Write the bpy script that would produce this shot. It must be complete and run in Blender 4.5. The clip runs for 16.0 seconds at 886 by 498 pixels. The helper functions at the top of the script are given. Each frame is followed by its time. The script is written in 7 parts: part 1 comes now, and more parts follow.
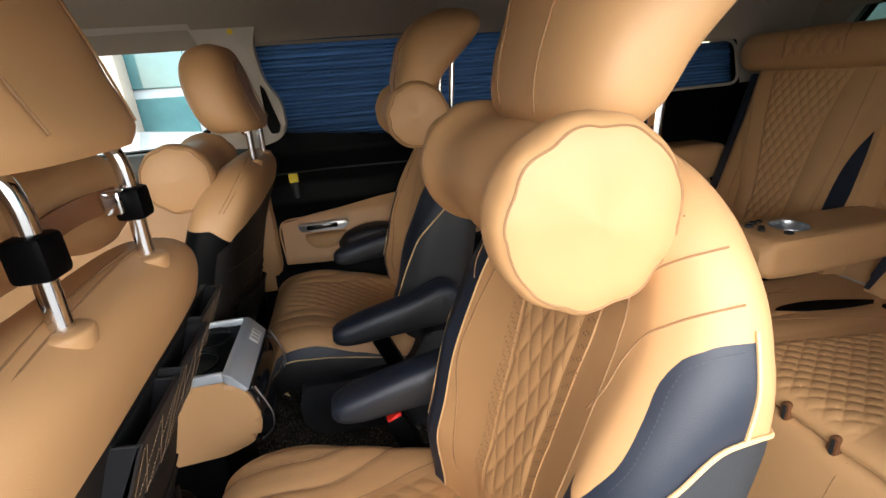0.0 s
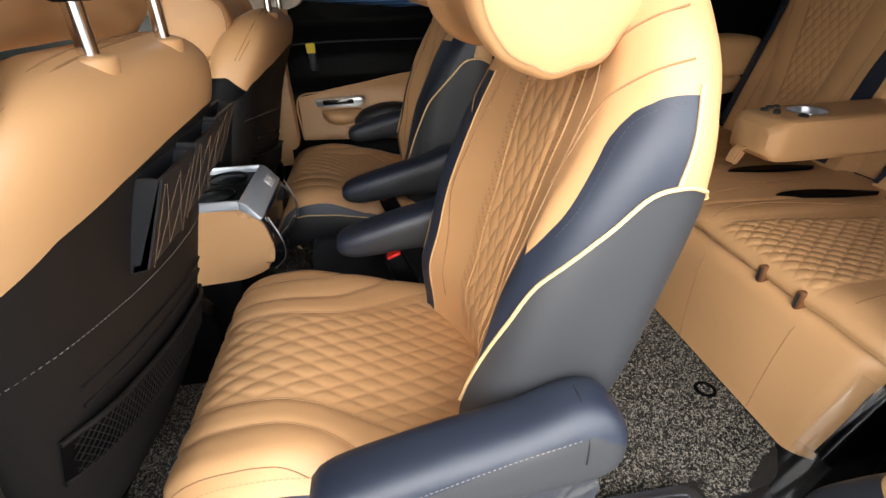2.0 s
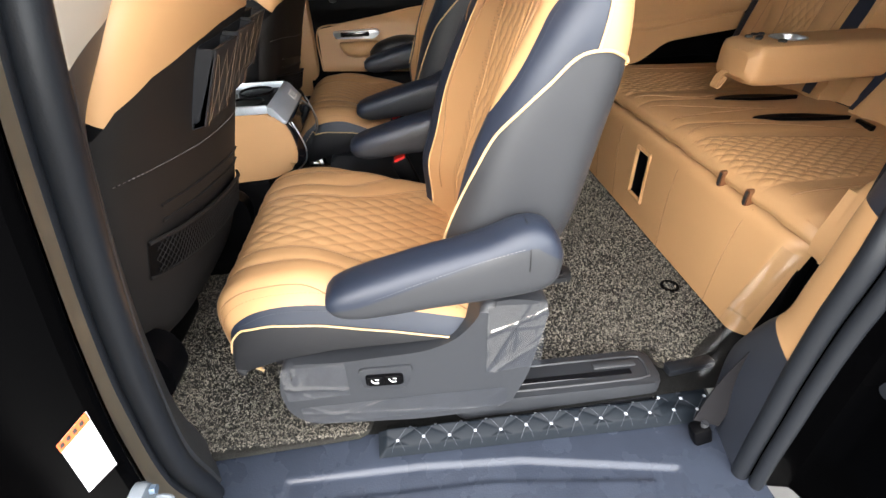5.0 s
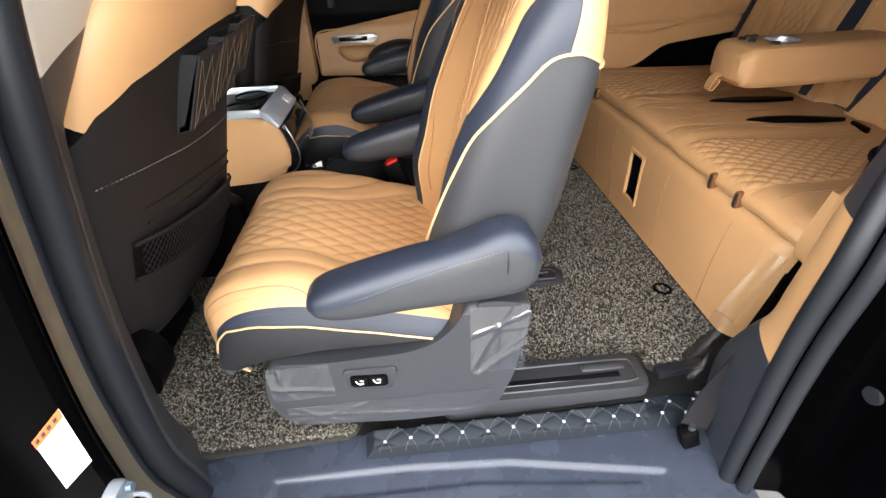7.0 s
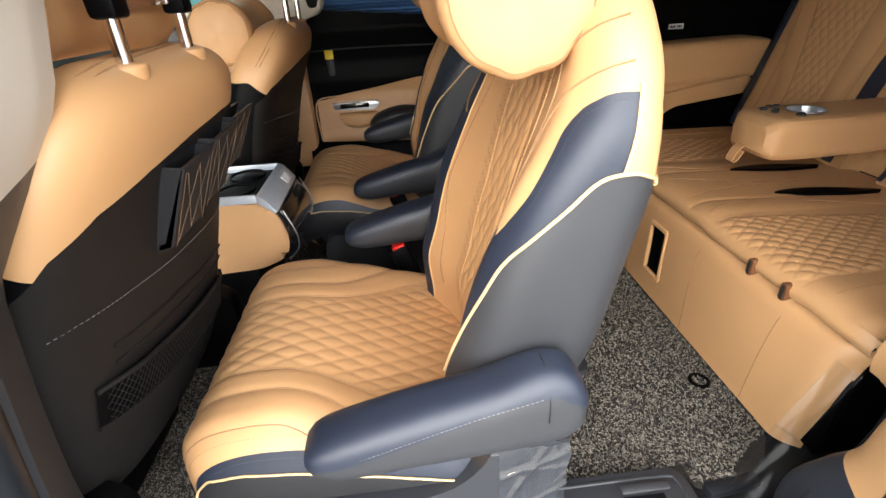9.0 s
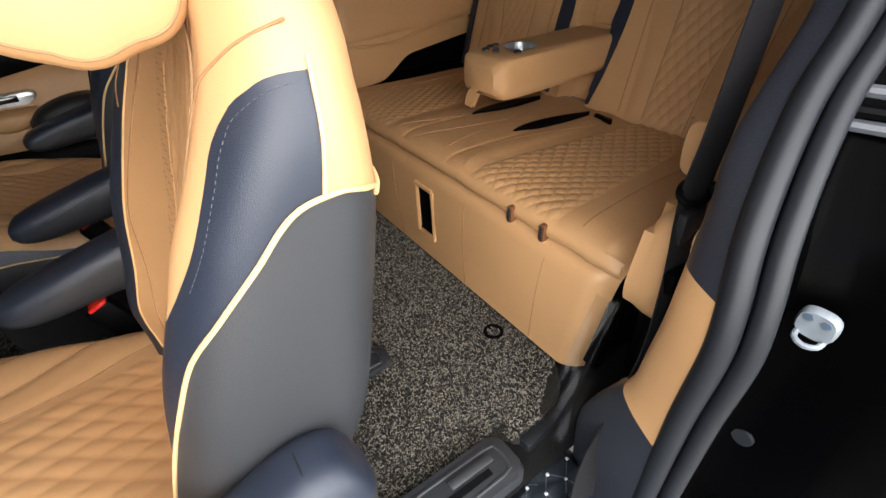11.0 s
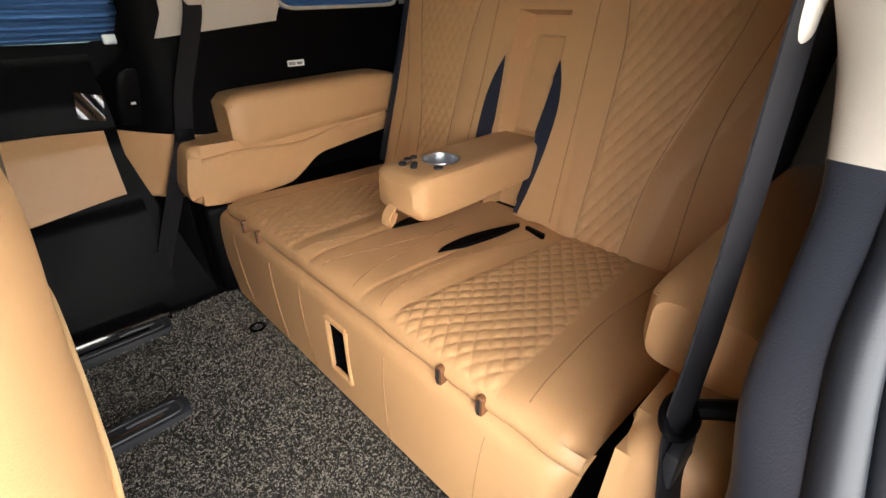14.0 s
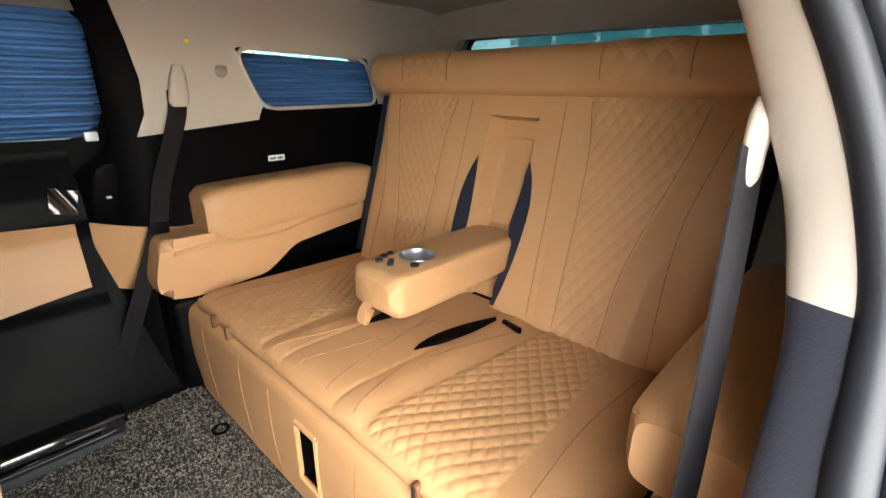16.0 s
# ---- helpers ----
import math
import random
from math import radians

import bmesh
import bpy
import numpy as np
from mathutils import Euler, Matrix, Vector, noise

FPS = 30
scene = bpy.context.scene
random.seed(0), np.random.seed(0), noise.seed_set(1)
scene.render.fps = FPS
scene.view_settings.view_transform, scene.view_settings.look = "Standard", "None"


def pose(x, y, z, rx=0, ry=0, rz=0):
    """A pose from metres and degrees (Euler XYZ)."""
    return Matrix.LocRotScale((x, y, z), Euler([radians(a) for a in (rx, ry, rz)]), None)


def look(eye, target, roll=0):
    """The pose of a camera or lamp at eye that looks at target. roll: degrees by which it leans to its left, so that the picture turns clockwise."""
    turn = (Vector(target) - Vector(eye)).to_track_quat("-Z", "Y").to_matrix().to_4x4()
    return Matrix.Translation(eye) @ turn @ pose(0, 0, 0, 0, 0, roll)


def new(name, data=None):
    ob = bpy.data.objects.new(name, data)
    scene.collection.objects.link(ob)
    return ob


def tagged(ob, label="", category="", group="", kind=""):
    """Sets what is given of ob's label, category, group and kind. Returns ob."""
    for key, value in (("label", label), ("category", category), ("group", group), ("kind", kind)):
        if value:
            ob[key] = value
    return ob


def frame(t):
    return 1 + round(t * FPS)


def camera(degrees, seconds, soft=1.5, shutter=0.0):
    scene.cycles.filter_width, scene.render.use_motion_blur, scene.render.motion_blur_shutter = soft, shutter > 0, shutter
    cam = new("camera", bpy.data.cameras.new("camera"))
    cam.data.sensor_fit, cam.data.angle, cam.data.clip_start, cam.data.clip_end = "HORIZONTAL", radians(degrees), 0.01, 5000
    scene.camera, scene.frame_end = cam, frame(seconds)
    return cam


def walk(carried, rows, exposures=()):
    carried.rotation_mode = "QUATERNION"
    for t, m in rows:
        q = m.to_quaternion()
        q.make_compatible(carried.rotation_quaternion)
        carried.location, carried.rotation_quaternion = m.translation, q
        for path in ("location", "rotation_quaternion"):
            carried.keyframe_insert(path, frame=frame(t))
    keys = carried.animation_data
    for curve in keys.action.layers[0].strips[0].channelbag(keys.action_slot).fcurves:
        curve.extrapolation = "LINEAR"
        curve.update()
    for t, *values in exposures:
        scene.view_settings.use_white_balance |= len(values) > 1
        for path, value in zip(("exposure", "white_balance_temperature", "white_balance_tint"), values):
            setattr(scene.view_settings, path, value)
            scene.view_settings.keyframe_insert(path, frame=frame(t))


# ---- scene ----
cam = camera(87.8, 16.0)
PATH = [
    (0, (0.166, 0.296, 0.861), (0.519, 2.138, 0.167), -4.5),
    (0.5, (0.168, 0.287, 0.85), (0.564, 2.106, 0.119), -4.1),
    (1, (0.16, 0.272, 0.805), (0.56, 2.044, -0.031), -3.1),
    (1.5, (0.169, 0.247, 0.78), (0.504, 1.989, -0.144), -2.4),
    (2, (0.179, 0.193, 0.753), (0.404, 1.915, -0.239), -2.2),
    (2.5, (0.171, 0.131, 0.735), (0.355, 1.827, -0.308), -2.0),
    (3, (0.177, 0.084, 0.724), (0.338, 1.751, -0.369), -2.0),
    (3.5, (0.183, 0.05, 0.716), (0.318, 1.681, -0.433), -2.4),
    (4, (0.188, 0.026, 0.718), (0.317, 1.654, -0.436), -2.4),
    (4.5, (0.191, 0.008, 0.716), (0.326, 1.645, -0.426), -2.2),
    (7, (0.229, -0.009, 0.717), (0.335, 1.643, -0.406), -2.7),
    (7.5, (0.239, 0.007, 0.724), (0.34, 1.679, -0.369), -3.4),
    (8, (0.232, 0.032, 0.723), (0.328, 1.711, -0.36), -3.9),
    (8.5, (0.228, 0.068, 0.74), (0.32, 1.763, -0.317), -3.7),
    (8.8, (0.224, 0.076, 0.743), (0.333, 1.832, -0.209), -4.2),
    (9, (0.215, 0.126, 0.758), (0.343, 1.869, -0.214), -3.3),
    (9.5, (0.227, 0.18, 0.767), (0.55, 1.911, -0.182), -4.1),
    (10, (0.258, 0.213, 0.754), (0.861, 1.831, -0.254), -4.4),
    (10.2, (0.27, 0.22, 0.747), (0.976, 1.766, -0.307), -4.2),
    (12.3, (0.438, 0.338, 0.737), (1.416, 1.611, -0.456), -2.6),
    (12.5, (0.446, 0.347, 0.743), (1.468, 1.605, -0.430), -2.2),
    (13, (0.465, 0.381, 0.753), (1.546, 1.657, -0.344), -2.2),
    (13.5, (0.478, 0.407, 0.763), (1.596, 1.681, -0.300), -1.4),
    (14, (0.496, 0.425, 0.787), (1.695, 1.705, -0.176), -0.7),
    (14.5, (0.506, 0.430, 0.799), (1.762, 1.707, -0.090), -0.1),
    (15, (0.509, 0.434, 0.821), (1.823, 1.736, 0.061), 0.0),
    (15.5, (0.509, 0.436, 0.828), (1.846, 1.745, 0.124), 0.3),
    (16, (0.511, 0.438, 0.828), (1.874, 1.741, 0.161), 0.3),
]
EXPOSURES = [(0.0, 1.35), (1.5, 1.5), (4.5, 1.95), (9.0, 1.85), (10.2, 1.65), (12.3, 1.6), (14.0, 2.5), (16.0, 3.05)]
walk(cam, [(t, look(eye, target, roll)) for t, eye, target, roll in PATH], EXPOSURES)

# ---------------- exposure, world and sun ----------------
world = bpy.data.worlds.new("world")
scene.world = world
world.use_nodes = True
wn = world.node_tree.nodes
sky = wn.new("ShaderNodeTexSky")
sky.sky_type, sky.sun_disc = "NISHITA", False
sky.sun_elevation, sky.sun_rotation = radians(38), radians(200)
wn["Background"].inputs["Strength"].default_value = 0.15
world.node_tree.links.new(sky.outputs["Color"], wn["Background"].inputs["Color"])
sun = new("sun", bpy.data.lights.new("sun", "SUN"))
sun.data.energy, sun.data.angle, sun.data.color = 6.0, radians(150), (1.0, 0.955, 0.89)
sun.matrix_world = look((-1.3, -3.6, 3.0), (0, 0, 0))

# ---------------- materials ----------------


def material(name, color, rough=0.5, metal=0.0, grain=0.0, grain_size=900.0, stain=0.12, stain_size=6.0, spec=0.5, coat=0.0,
             voronoi=False, rough_var=0.08, weave=0.0):
    m = bpy.data.materials.new(name)
    m.use_nodes = True
    nt = m.node_tree
    n, link = nt.nodes, nt.links.new
    b = n["Principled BSDF"]
    b.inputs["Roughness"].default_value, b.inputs["Metallic"].default_value = rough, metal
    b.inputs["Specular IOR Level"].default_value, b.inputs["Coat Weight"].default_value = spec, coat
    co = n.new("ShaderNodeTexCoord")
    big = n.new("ShaderNodeTexNoise")
    big.inputs["Scale"].default_value, big.inputs["Detail"].default_value = stain_size, 5
    link(co.outputs["Object"], big.inputs["Vector"])
    ramp = n.new("ShaderNodeMapRange")
    ramp.inputs["To Min"].default_value, ramp.inputs["To Max"].default_value = 1 - stain, 1 + stain
    link(big.outputs["Fac"], ramp.inputs["Value"])
    mul = n.new("ShaderNodeVectorMath")
    mul.operation = "SCALE"
    mul.inputs[0].default_value = color
    link(ramp.outputs["Result"], mul.inputs["Scale"])
    link(mul.outputs["Vector"], b.inputs["Base Color"])
    rr = n.new("ShaderNodeMapRange")
    rr.inputs["To Min"].default_value, rr.inputs["To Max"].default_value = max(rough - rough_var, 0.02), rough + rough_var
    link(big.outputs["Fac"], rr.inputs["Value"])
    link(rr.outputs["Result"], b.inputs["Roughness"])
    if grain:
        fine = n.new("ShaderNodeTexVoronoi" if voronoi else "ShaderNodeTexNoise")
        fine.inputs["Scale"].default_value = grain_size
        link(co.outputs["Object"], fine.inputs["Vector"])
        bump = n.new("ShaderNodeBump")
        bump.inputs["Strength"].default_value, bump.inputs["Distance"].default_value = grain, 0.001
        link(fine.outputs["Distance" if voronoi else "Fac"], bump.inputs["Height"])
        link(bump.outputs["Normal"], b.inputs["Normal"])
    return m


TAN = material("tan_leather", (0.535, 0.304, 0.138), 0.46, grain=0.14, grain_size=1300, voronoi=True, stain=0.08)
PERF = material("perforated_tan_leather", (0.51, 0.288, 0.130), 0.5, grain=0.14, grain_size=1300, voronoi=True, stain=0.08)
NAVY = material("navy_leather", (0.0145, 0.020, 0.034), 0.42, grain=0.2, grain_size=1300, voronoi=True)
CHAR = material("charcoal_leather", (0.0125, 0.0128, 0.0145), 0.50, spec=0.35, grain=0.2, grain_size=1300, voronoi=True)
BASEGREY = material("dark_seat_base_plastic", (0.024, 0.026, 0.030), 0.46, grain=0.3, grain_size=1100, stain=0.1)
SHELL = material("charcoal_moulded_plastic", (0.028, 0.0295, 0.033), 0.50, grain=0.3, grain_size=1100, stain=0.1)
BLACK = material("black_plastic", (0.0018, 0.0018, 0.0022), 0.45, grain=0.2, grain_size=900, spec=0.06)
# near copy of the black trim, its colour raised for the door's daylight
LITTRIM = material("daylit_grained_trim", (0.024, 0.027, 0.036), 0.42, spec=0.5, grain=0.35, grain_size=600)
FROST = material("film_covered_silver", (0.52, 0.57, 0.63), 0.30, 0.35)
PANELDARK = material("dark_back_panel", (0.0105, 0.0092, 0.0088), 0.6, spec=0.2, grain=0.3, grain_size=1100, stain=0.1)
POUCHTHREAD = material("brown_thread", (0.22, 0.14, 0.08), 0.7)
GREYTHREAD = material("grey_thread", (0.060, 0.068, 0.080), 0.75)
GLOSS = material("piano_black", (0.006, 0.006, 0.007), 0.08, rough_var=0.03, coat=0.5)
RUBBER = material("rubber_seal", (0.010, 0.0115, 0.0145), 0.45, spec=0.28, grain=0.15, grain_size=500)
BEIGE = material("beige_plastic", (0.49, 0.44, 0.37), 0.55, grain=0.2, grain_size=1200, stain=0.04)
LINER = material("headliner_fabric", (0.35, 0.305, 0.24), 0.9, grain=0.6, grain_size=1500, stain=0.05)
PIPE = material("cream_piping", (0.64, 0.43, 0.21), 0.5, grain=0.2)
SEAM = material("brown_seam_thread", (0.30, 0.165, 0.075), 0.7)
THREAD = material("pale_thread", (0.17, 0.16, 0.155), 0.7, grain=0.5, grain_size=2500)
TANTHREAD = material("tan_thread", (0.66, 0.40, 0.19), 0.7, grain=0.5, grain_size=2500)
CHROME = material("chrome", (0.75, 0.75, 0.76), 0.10, 1.0, rough_var=0.04)
SILVER = material("satin_silver", (0.56, 0.58, 0.61), 0.36, 1.0, rough_var=0.08)
BELT = material("belt_webbing", (0.011, 0.0105, 0.012), 0.7, spec=0.2, grain=0.8, grain_size=1800)
PAINT = material("black_car_paint", (0.0005, 0.0005, 0.0006), 0.22, spec=0.012, rough_var=0.05)
SILL = material("scuffed_sill_plastic", (0.032, 0.039, 0.055), 0.27, spec=0.42, grain=0.25, grain_size=300, stain=0.35, stain_size=14, rough_var=0.15)
WHITE = material("white_paper", (0.85, 0.85, 0.84), 0.6, stain=0.02)
ORANGE = material("orange_print", (0.75, 0.10, 0.02), 0.6)
YELLOW = material("yellow_print", (0.85, 0.62, 0.02), 0.5)
RED = material("red_plastic", (0.65, 0.02, 0.015), 0.4)
INK = material("dark_ink", (0.02, 0.02, 0.02), 0.6)
PAVING = material("concrete_ground", (0.20, 0.195, 0.185), 0.9, grain=0.8, grain_size=120, stain=0.3, stain_size=2)


GREYINK = material("grey_print", (0.45, 0.45, 0.45), 0.6)
# brownish reflection on the jamb's flange and door edge, painted as a colour
EDGESHEEN = material("bronze_sheen_edge", (0.30, 0.25, 0.18), 0.35, 0.6, stain=0.4, stain_size=40, rough_var=0.15)
STEELBLUE = material("bolt_steel", (0.22, 0.30, 0.40), 0.35, 0.8)
STRIPLEATHER = material("black_quilted_leather", (0.009, 0.012, 0.016), 0.48, spec=0.14, grain=0.2, grain_size=1300, voronoi=True)
CROSS = material("silver_thread", (0.42, 0.45, 0.49), 0.6)
TEAL = material("dark_teal_plastic", (0.02, 0.03, 0.03), 0.4)
CLEARPL = material("pale_clear_plastic", (0.75, 0.80, 0.82), 0.15)
CARWHITE = material("white_car_paint", (0.82, 0.83, 0.84), 0.15, coat=1.0, stain=0.02)
TEALGLASS = material("facade_glass", (0.06, 0.16, 0.17), 0.08, stain=0.5, stain_size=1.5)
FACADE = material("facade_mullion", (0.35, 0.42, 0.44), 0.5)


def film_material(share=0.11, rough=0.14):
    m = bpy.data.materials.new("clear_film")
    m.use_nodes = True
    n, link = m.node_tree.nodes, m.node_tree.links.new
    n.remove(n["Principled BSDF"])
    tr, gl, mix = n.new("ShaderNodeBsdfTransparent"), n.new("ShaderNodeBsdfGlossy"), n.new("ShaderNodeMixShader")
    tr.inputs["Color"].default_value = (0.93, 0.94, 0.95, 1)
    gl.inputs["Roughness"].default_value = rough
    co, no, bp = n.new("ShaderNodeTexCoord"), n.new("ShaderNodeTexNoise"), n.new("ShaderNodeBump")
    no.inputs["Scale"].default_value, no.inputs["Detail"].default_value = 18, 2
    bp.inputs["Strength"].default_value, bp.inputs["Distance"].default_value = 0.05, 0.004
    link(co.outputs["Object"], no.inputs["Vector"])
    link(no.outputs["Fac"], bp.inputs["Height"])
    link(bp.outputs["Normal"], gl.inputs["Normal"])
    mix.inputs["Fac"].default_value = share
    link(tr.outputs[0], mix.inputs[1])
    link(gl.outputs[0], mix.inputs[2])
    link(mix.outputs[0], n["Material Output"].inputs["Surface"])
    return m


def glass_material(name, tint):
    m = bpy.data.materials.new(name)
    m.use_nodes = True
    n, link = m.node_tree.nodes, m.node_tree.links.new
    n.remove(n["Principled BSDF"])
    tr, gl, mix, fr = n.new("ShaderNodeBsdfTransparent"), n.new("ShaderNodeBsdfGlossy"), n.new("ShaderNodeMixShader"), n.new("ShaderNodeFresnel")
    tr.inputs["Color"].default_value = (*tint, 1)
    gl.inputs["Roughness"].default_value = 0.02
    link(fr.outputs[0], mix.inputs["Fac"])
    link(tr.outputs[0], mix.inputs[1])
    link(gl.outputs[0], mix.inputs[2])
    link(mix.outputs[0], n["Material Output"].inputs["Surface"])
    return m


def carpet_material(name, dark, pale, size, share):
    m = bpy.data.materials.new(name)
    m.use_nodes = True
    n, link = m.node_tree.nodes, m.node_tree.links.new
    b = n["Principled BSDF"]
    b.inputs["Roughness"].default_value, b.inputs["Specular IOR Level"].default_value = 0.85, 0.25
    co, warp, no, rp, bp, add, big, mx = (n.new("ShaderNode" + k) for k in ("TexCoord", "TexNoise", "TexNoise", "ValToRGB", "Bump", "MixRGB", "TexNoise", "MixRGB"))
    warp.inputs["Scale"].default_value = size * 0.6
    no.inputs["Scale"].default_value, no.inputs["Detail"].default_value, no.inputs["Distortion"].default_value = size, 2.0, 2.2
    link(co.outputs["Object"], no.inputs["Vector"])
    rp.color_ramp.elements[0].position, rp.color_ramp.elements[0].color = share - 0.05, (*dark, 1)
    rp.color_ramp.elements[1].position, rp.color_ramp.elements[1].color = share + 0.07, (*pale, 1)
    link(no.outputs["Fac"], rp.inputs["Fac"])
    big.inputs["Scale"].default_value = 9
    link(co.outputs["Object"], big.inputs["Vector"])
    mx.blend_type, mx.inputs["Fac"].default_value = "MULTIPLY", 0.25
    link(rp.outputs["Color"], mx.inputs["Color1"])
    link(big.outputs["Color"], mx.inputs["Color2"])
    link(mx.outputs["Color"], b.inputs["Base Color"])
    bp.inputs["Strength"].default_value, bp.inputs["Distance"].default_value = 1.0, 0.006
    link(no.outputs["Fac"], bp.inputs["Height"])
    link(bp.outputs["Normal"], b.inputs["Normal"])
    return m


def thread_material(name, dark, pale):
    m = bpy.data.materials.new(name)
    m.use_nodes = True
    n, link = m.node_tree.nodes, m.node_tree.links.new
    b = n["Principled BSDF"]
    b.inputs["Roughness"].default_value, b.inputs["Specular IOR Level"].default_value = 0.7, 0.3
    ge, rp, co, big, mx = (n.new("ShaderNode" + k) for k in ("NewGeometry", "ValToRGB", "TexCoord", "TexNoise", "MixRGB"))
    rp.color_ramp.elements[0].position, rp.color_ramp.elements[0].color = 0.35, (*dark, 1)
    rp.color_ramp.elements[1].position, rp.color_ramp.elements[1].color = 0.85, (*pale, 1)
    link(ge.outputs["Random Per Island"], rp.inputs["Fac"])
    big.inputs["Scale"].default_value = 12
    link(co.outputs["Object"], big.inputs["Vector"])
    mx.blend_type, mx.inputs["Fac"].default_value = "MULTIPLY", 0.3
    link(rp.outputs["Color"], mx.inputs["Color1"])
    link(big.outputs["Color"], mx.inputs["Color2"])
    link(mx.outputs["Color"], b.inputs["Base Color"])
    return m


FILM = film_material(0.2, 0.12)
WHITEFILM = film_material(0.38, 0.12)
SOFTFILM = film_material(0.08, 0.22)
STRIKERGREY = material("zinc_plate", (0.20, 0.225, 0.25), 0.42, 0.3, stain=0.3, stain_size=60)
RAILGREY = material("rail_steel", (0.07, 0.075, 0.085), 0.4)
DARKGLASS = glass_material("tinted_glass", (0.22, 0.29, 0.30))
MAT = carpet_material("coil_mat", (0.036, 0.034, 0.030), (0.066, 0.061, 0.052), 420, 0.52)
COIL = thread_material("coil_thread", (0.050, 0.047, 0.042), (0.112, 0.106, 0.092))
BROWN = material("brown_leather", (0.16, 0.065, 0.025), 0.5, grain=0.3)
CARPET = carpet_material("black_carpet", (0.003, 0.003, 0.003), (0.012, 0.012, 0.012), 300, 0.52)


def blind_material():
    m = material("blue_blind_fabric", (0.055, 0.10, 0.19), 0.7, grain=0.4, grain_size=1500, stain=0.25, stain_size=9)
    n, link = m.node_tree.nodes, m.node_tree.links.new
    t, mix = n.new("ShaderNodeBsdfTranslucent"), n.new("ShaderNodeMixShader")
    t.inputs["Color"].default_value = (0.05, 0.11, 0.22, 1)
    mix.inputs["Fac"].default_value = 0.35
    link(n["Principled BSDF"].outputs[0], mix.inputs[1])
    link(t.outputs[0], mix.inputs[2])
    link(mix.outputs[0], n["Material Output"].inputs["Surface"])
    return m


BLIND = blind_material()


def perforate():
    """Rows of small dark holes in the perforated leather."""
    n, link = PERF.node_tree.nodes, PERF.node_tree.links.new
    co, vo, lt, mx = (n.new("ShaderNode" + k) for k in ("TexCoord", "TexVoronoi", "Math", "MixRGB"))
    vo.inputs["Scale"].default_value, vo.inputs["Randomness"].default_value = 210, 0.0
    lt.operation, lt.inputs[1].default_value = "LESS_THAN", 0.26
    link(co.outputs["Object"], vo.inputs["Vector"])
    link(vo.outputs["Distance"], lt.inputs[0])
    link(lt.outputs[0], mx.inputs["Fac"])
    old = n["Principled BSDF"].inputs["Base Color"].links[0].from_socket
    link(old, mx.inputs["Color1"])
    mx.inputs["Color2"].default_value = (0.16, 0.08, 0.03, 1)
    link(mx.outputs["Color"], n["Principled BSDF"].inputs["Base Color"])


perforate()


def coil_colours():
    """Threads of two colours, one for each loose thread."""
    n, link = COIL.node_tree.nodes, COIL.node_tree.links.new
    geo, rp = n.new("ShaderNodeNewGeometry"), n.new("ShaderNodeValToRGB")
    rp.color_ramp.interpolation = "CONSTANT"
    rp.color_ramp.elements[0].color = (0.032, 0.030, 0.027, 1)
    rp.color_ramp.elements[1].position, rp.color_ramp.elements[1].color = 0.50, (0.27, 0.245, 0.20, 1)
    e = rp.color_ramp.elements.new(0.8)
    e.color = (0.16, 0.145, 0.115, 1)
    link(geo.outputs["Random Per Island"], rp.inputs["Fac"])
    link(rp.outputs["Color"], n["Principled BSDF"].inputs["Base Color"])
    for l in list(n["Principled BSDF"].inputs["Normal"].links):
        COIL.node_tree.links.remove(l)


coil_colours()

# ---------------- mesh helpers ----------------
YC = 1.136  # the car's middle line


def thing(name, label, category, group="", kind="", at=(0, 0, 0)):
    ob = new(name)
    ob.location = at
    return tagged(ob, label, category, group, kind)


def part(name, data, mat, parent, label="", smooth=True):
    """data: a bmesh, or (verts, faces). Links it as one mesh under parent (None: top level), in world coordinates."""
    me = bpy.data.meshes.new(name)
    if isinstance(data, tuple):
        me.from_pydata([tuple(v) for v in data[0]], [], data[1])
    else:
        data.to_mesh(me)
        data.free()
    bm = bmesh.new()
    bm.from_mesh(me)
    bmesh.ops.recalc_face_normals(bm, faces=bm.faces)
    bm.to_mesh(me)
    bm.free()
    me.materials.append(mat)
    if smooth:
        me.polygons.foreach_set("use_smooth", [True] * len(me.polygons))
        me.set_sharp_from_angle(angle=radians(38))
    ob = new(name, me)
    if parent:
        ob.parent = parent
        off, p = Vector((0, 0, 0)), parent
        while p:
            off += p.location
            p = p.parent
        ob.location = -off
    if label:
        ob["label"] = label
    return ob


def interp(x, pts):
    if x <= pts[0][0]:
        return pts[0][1]
    for (x0, y0), (x1, y1) in zip(pts, pts[1:]):
        if x <= x1:
            k = (x - x0) / (x1 - x0)
            return y0 + (y1 - y0) * k
    return pts[-1][1]


def smooth_interp(x, pts):
    """Catmull-Rom through (x, y) points."""
    xs = [p[0] for p in pts]
    if x <= xs[0]:
        return pts[0][1]
    if x >= xs[-1]:
        return pts[-1][1]
    i = max(k for k in range(len(xs) - 1) if xs[k] <= x)
    k = (x - xs[i]) / (xs[i + 1] - xs[i])
    p1, p2 = pts[i][1], pts[i + 1][1]
    h = xs[i + 1] - xs[i]
    m1 = (p2 - pts[i - 1][1]) / (xs[i + 1] - xs[i - 1]) * h if i else p2 - p1
    m2 = (pts[i + 2][1] - p1) / (xs[i + 2] - xs[i]) * h if i + 2 < len(pts) else p2 - p1
    return (2 * k**3 - 3 * k**2 + 1) * p1 + (k**3 - 2 * k**2 + k) * m1 + (3 * k**2 - 2 * k**3) * p2 + (k**3 - k**2) * m2


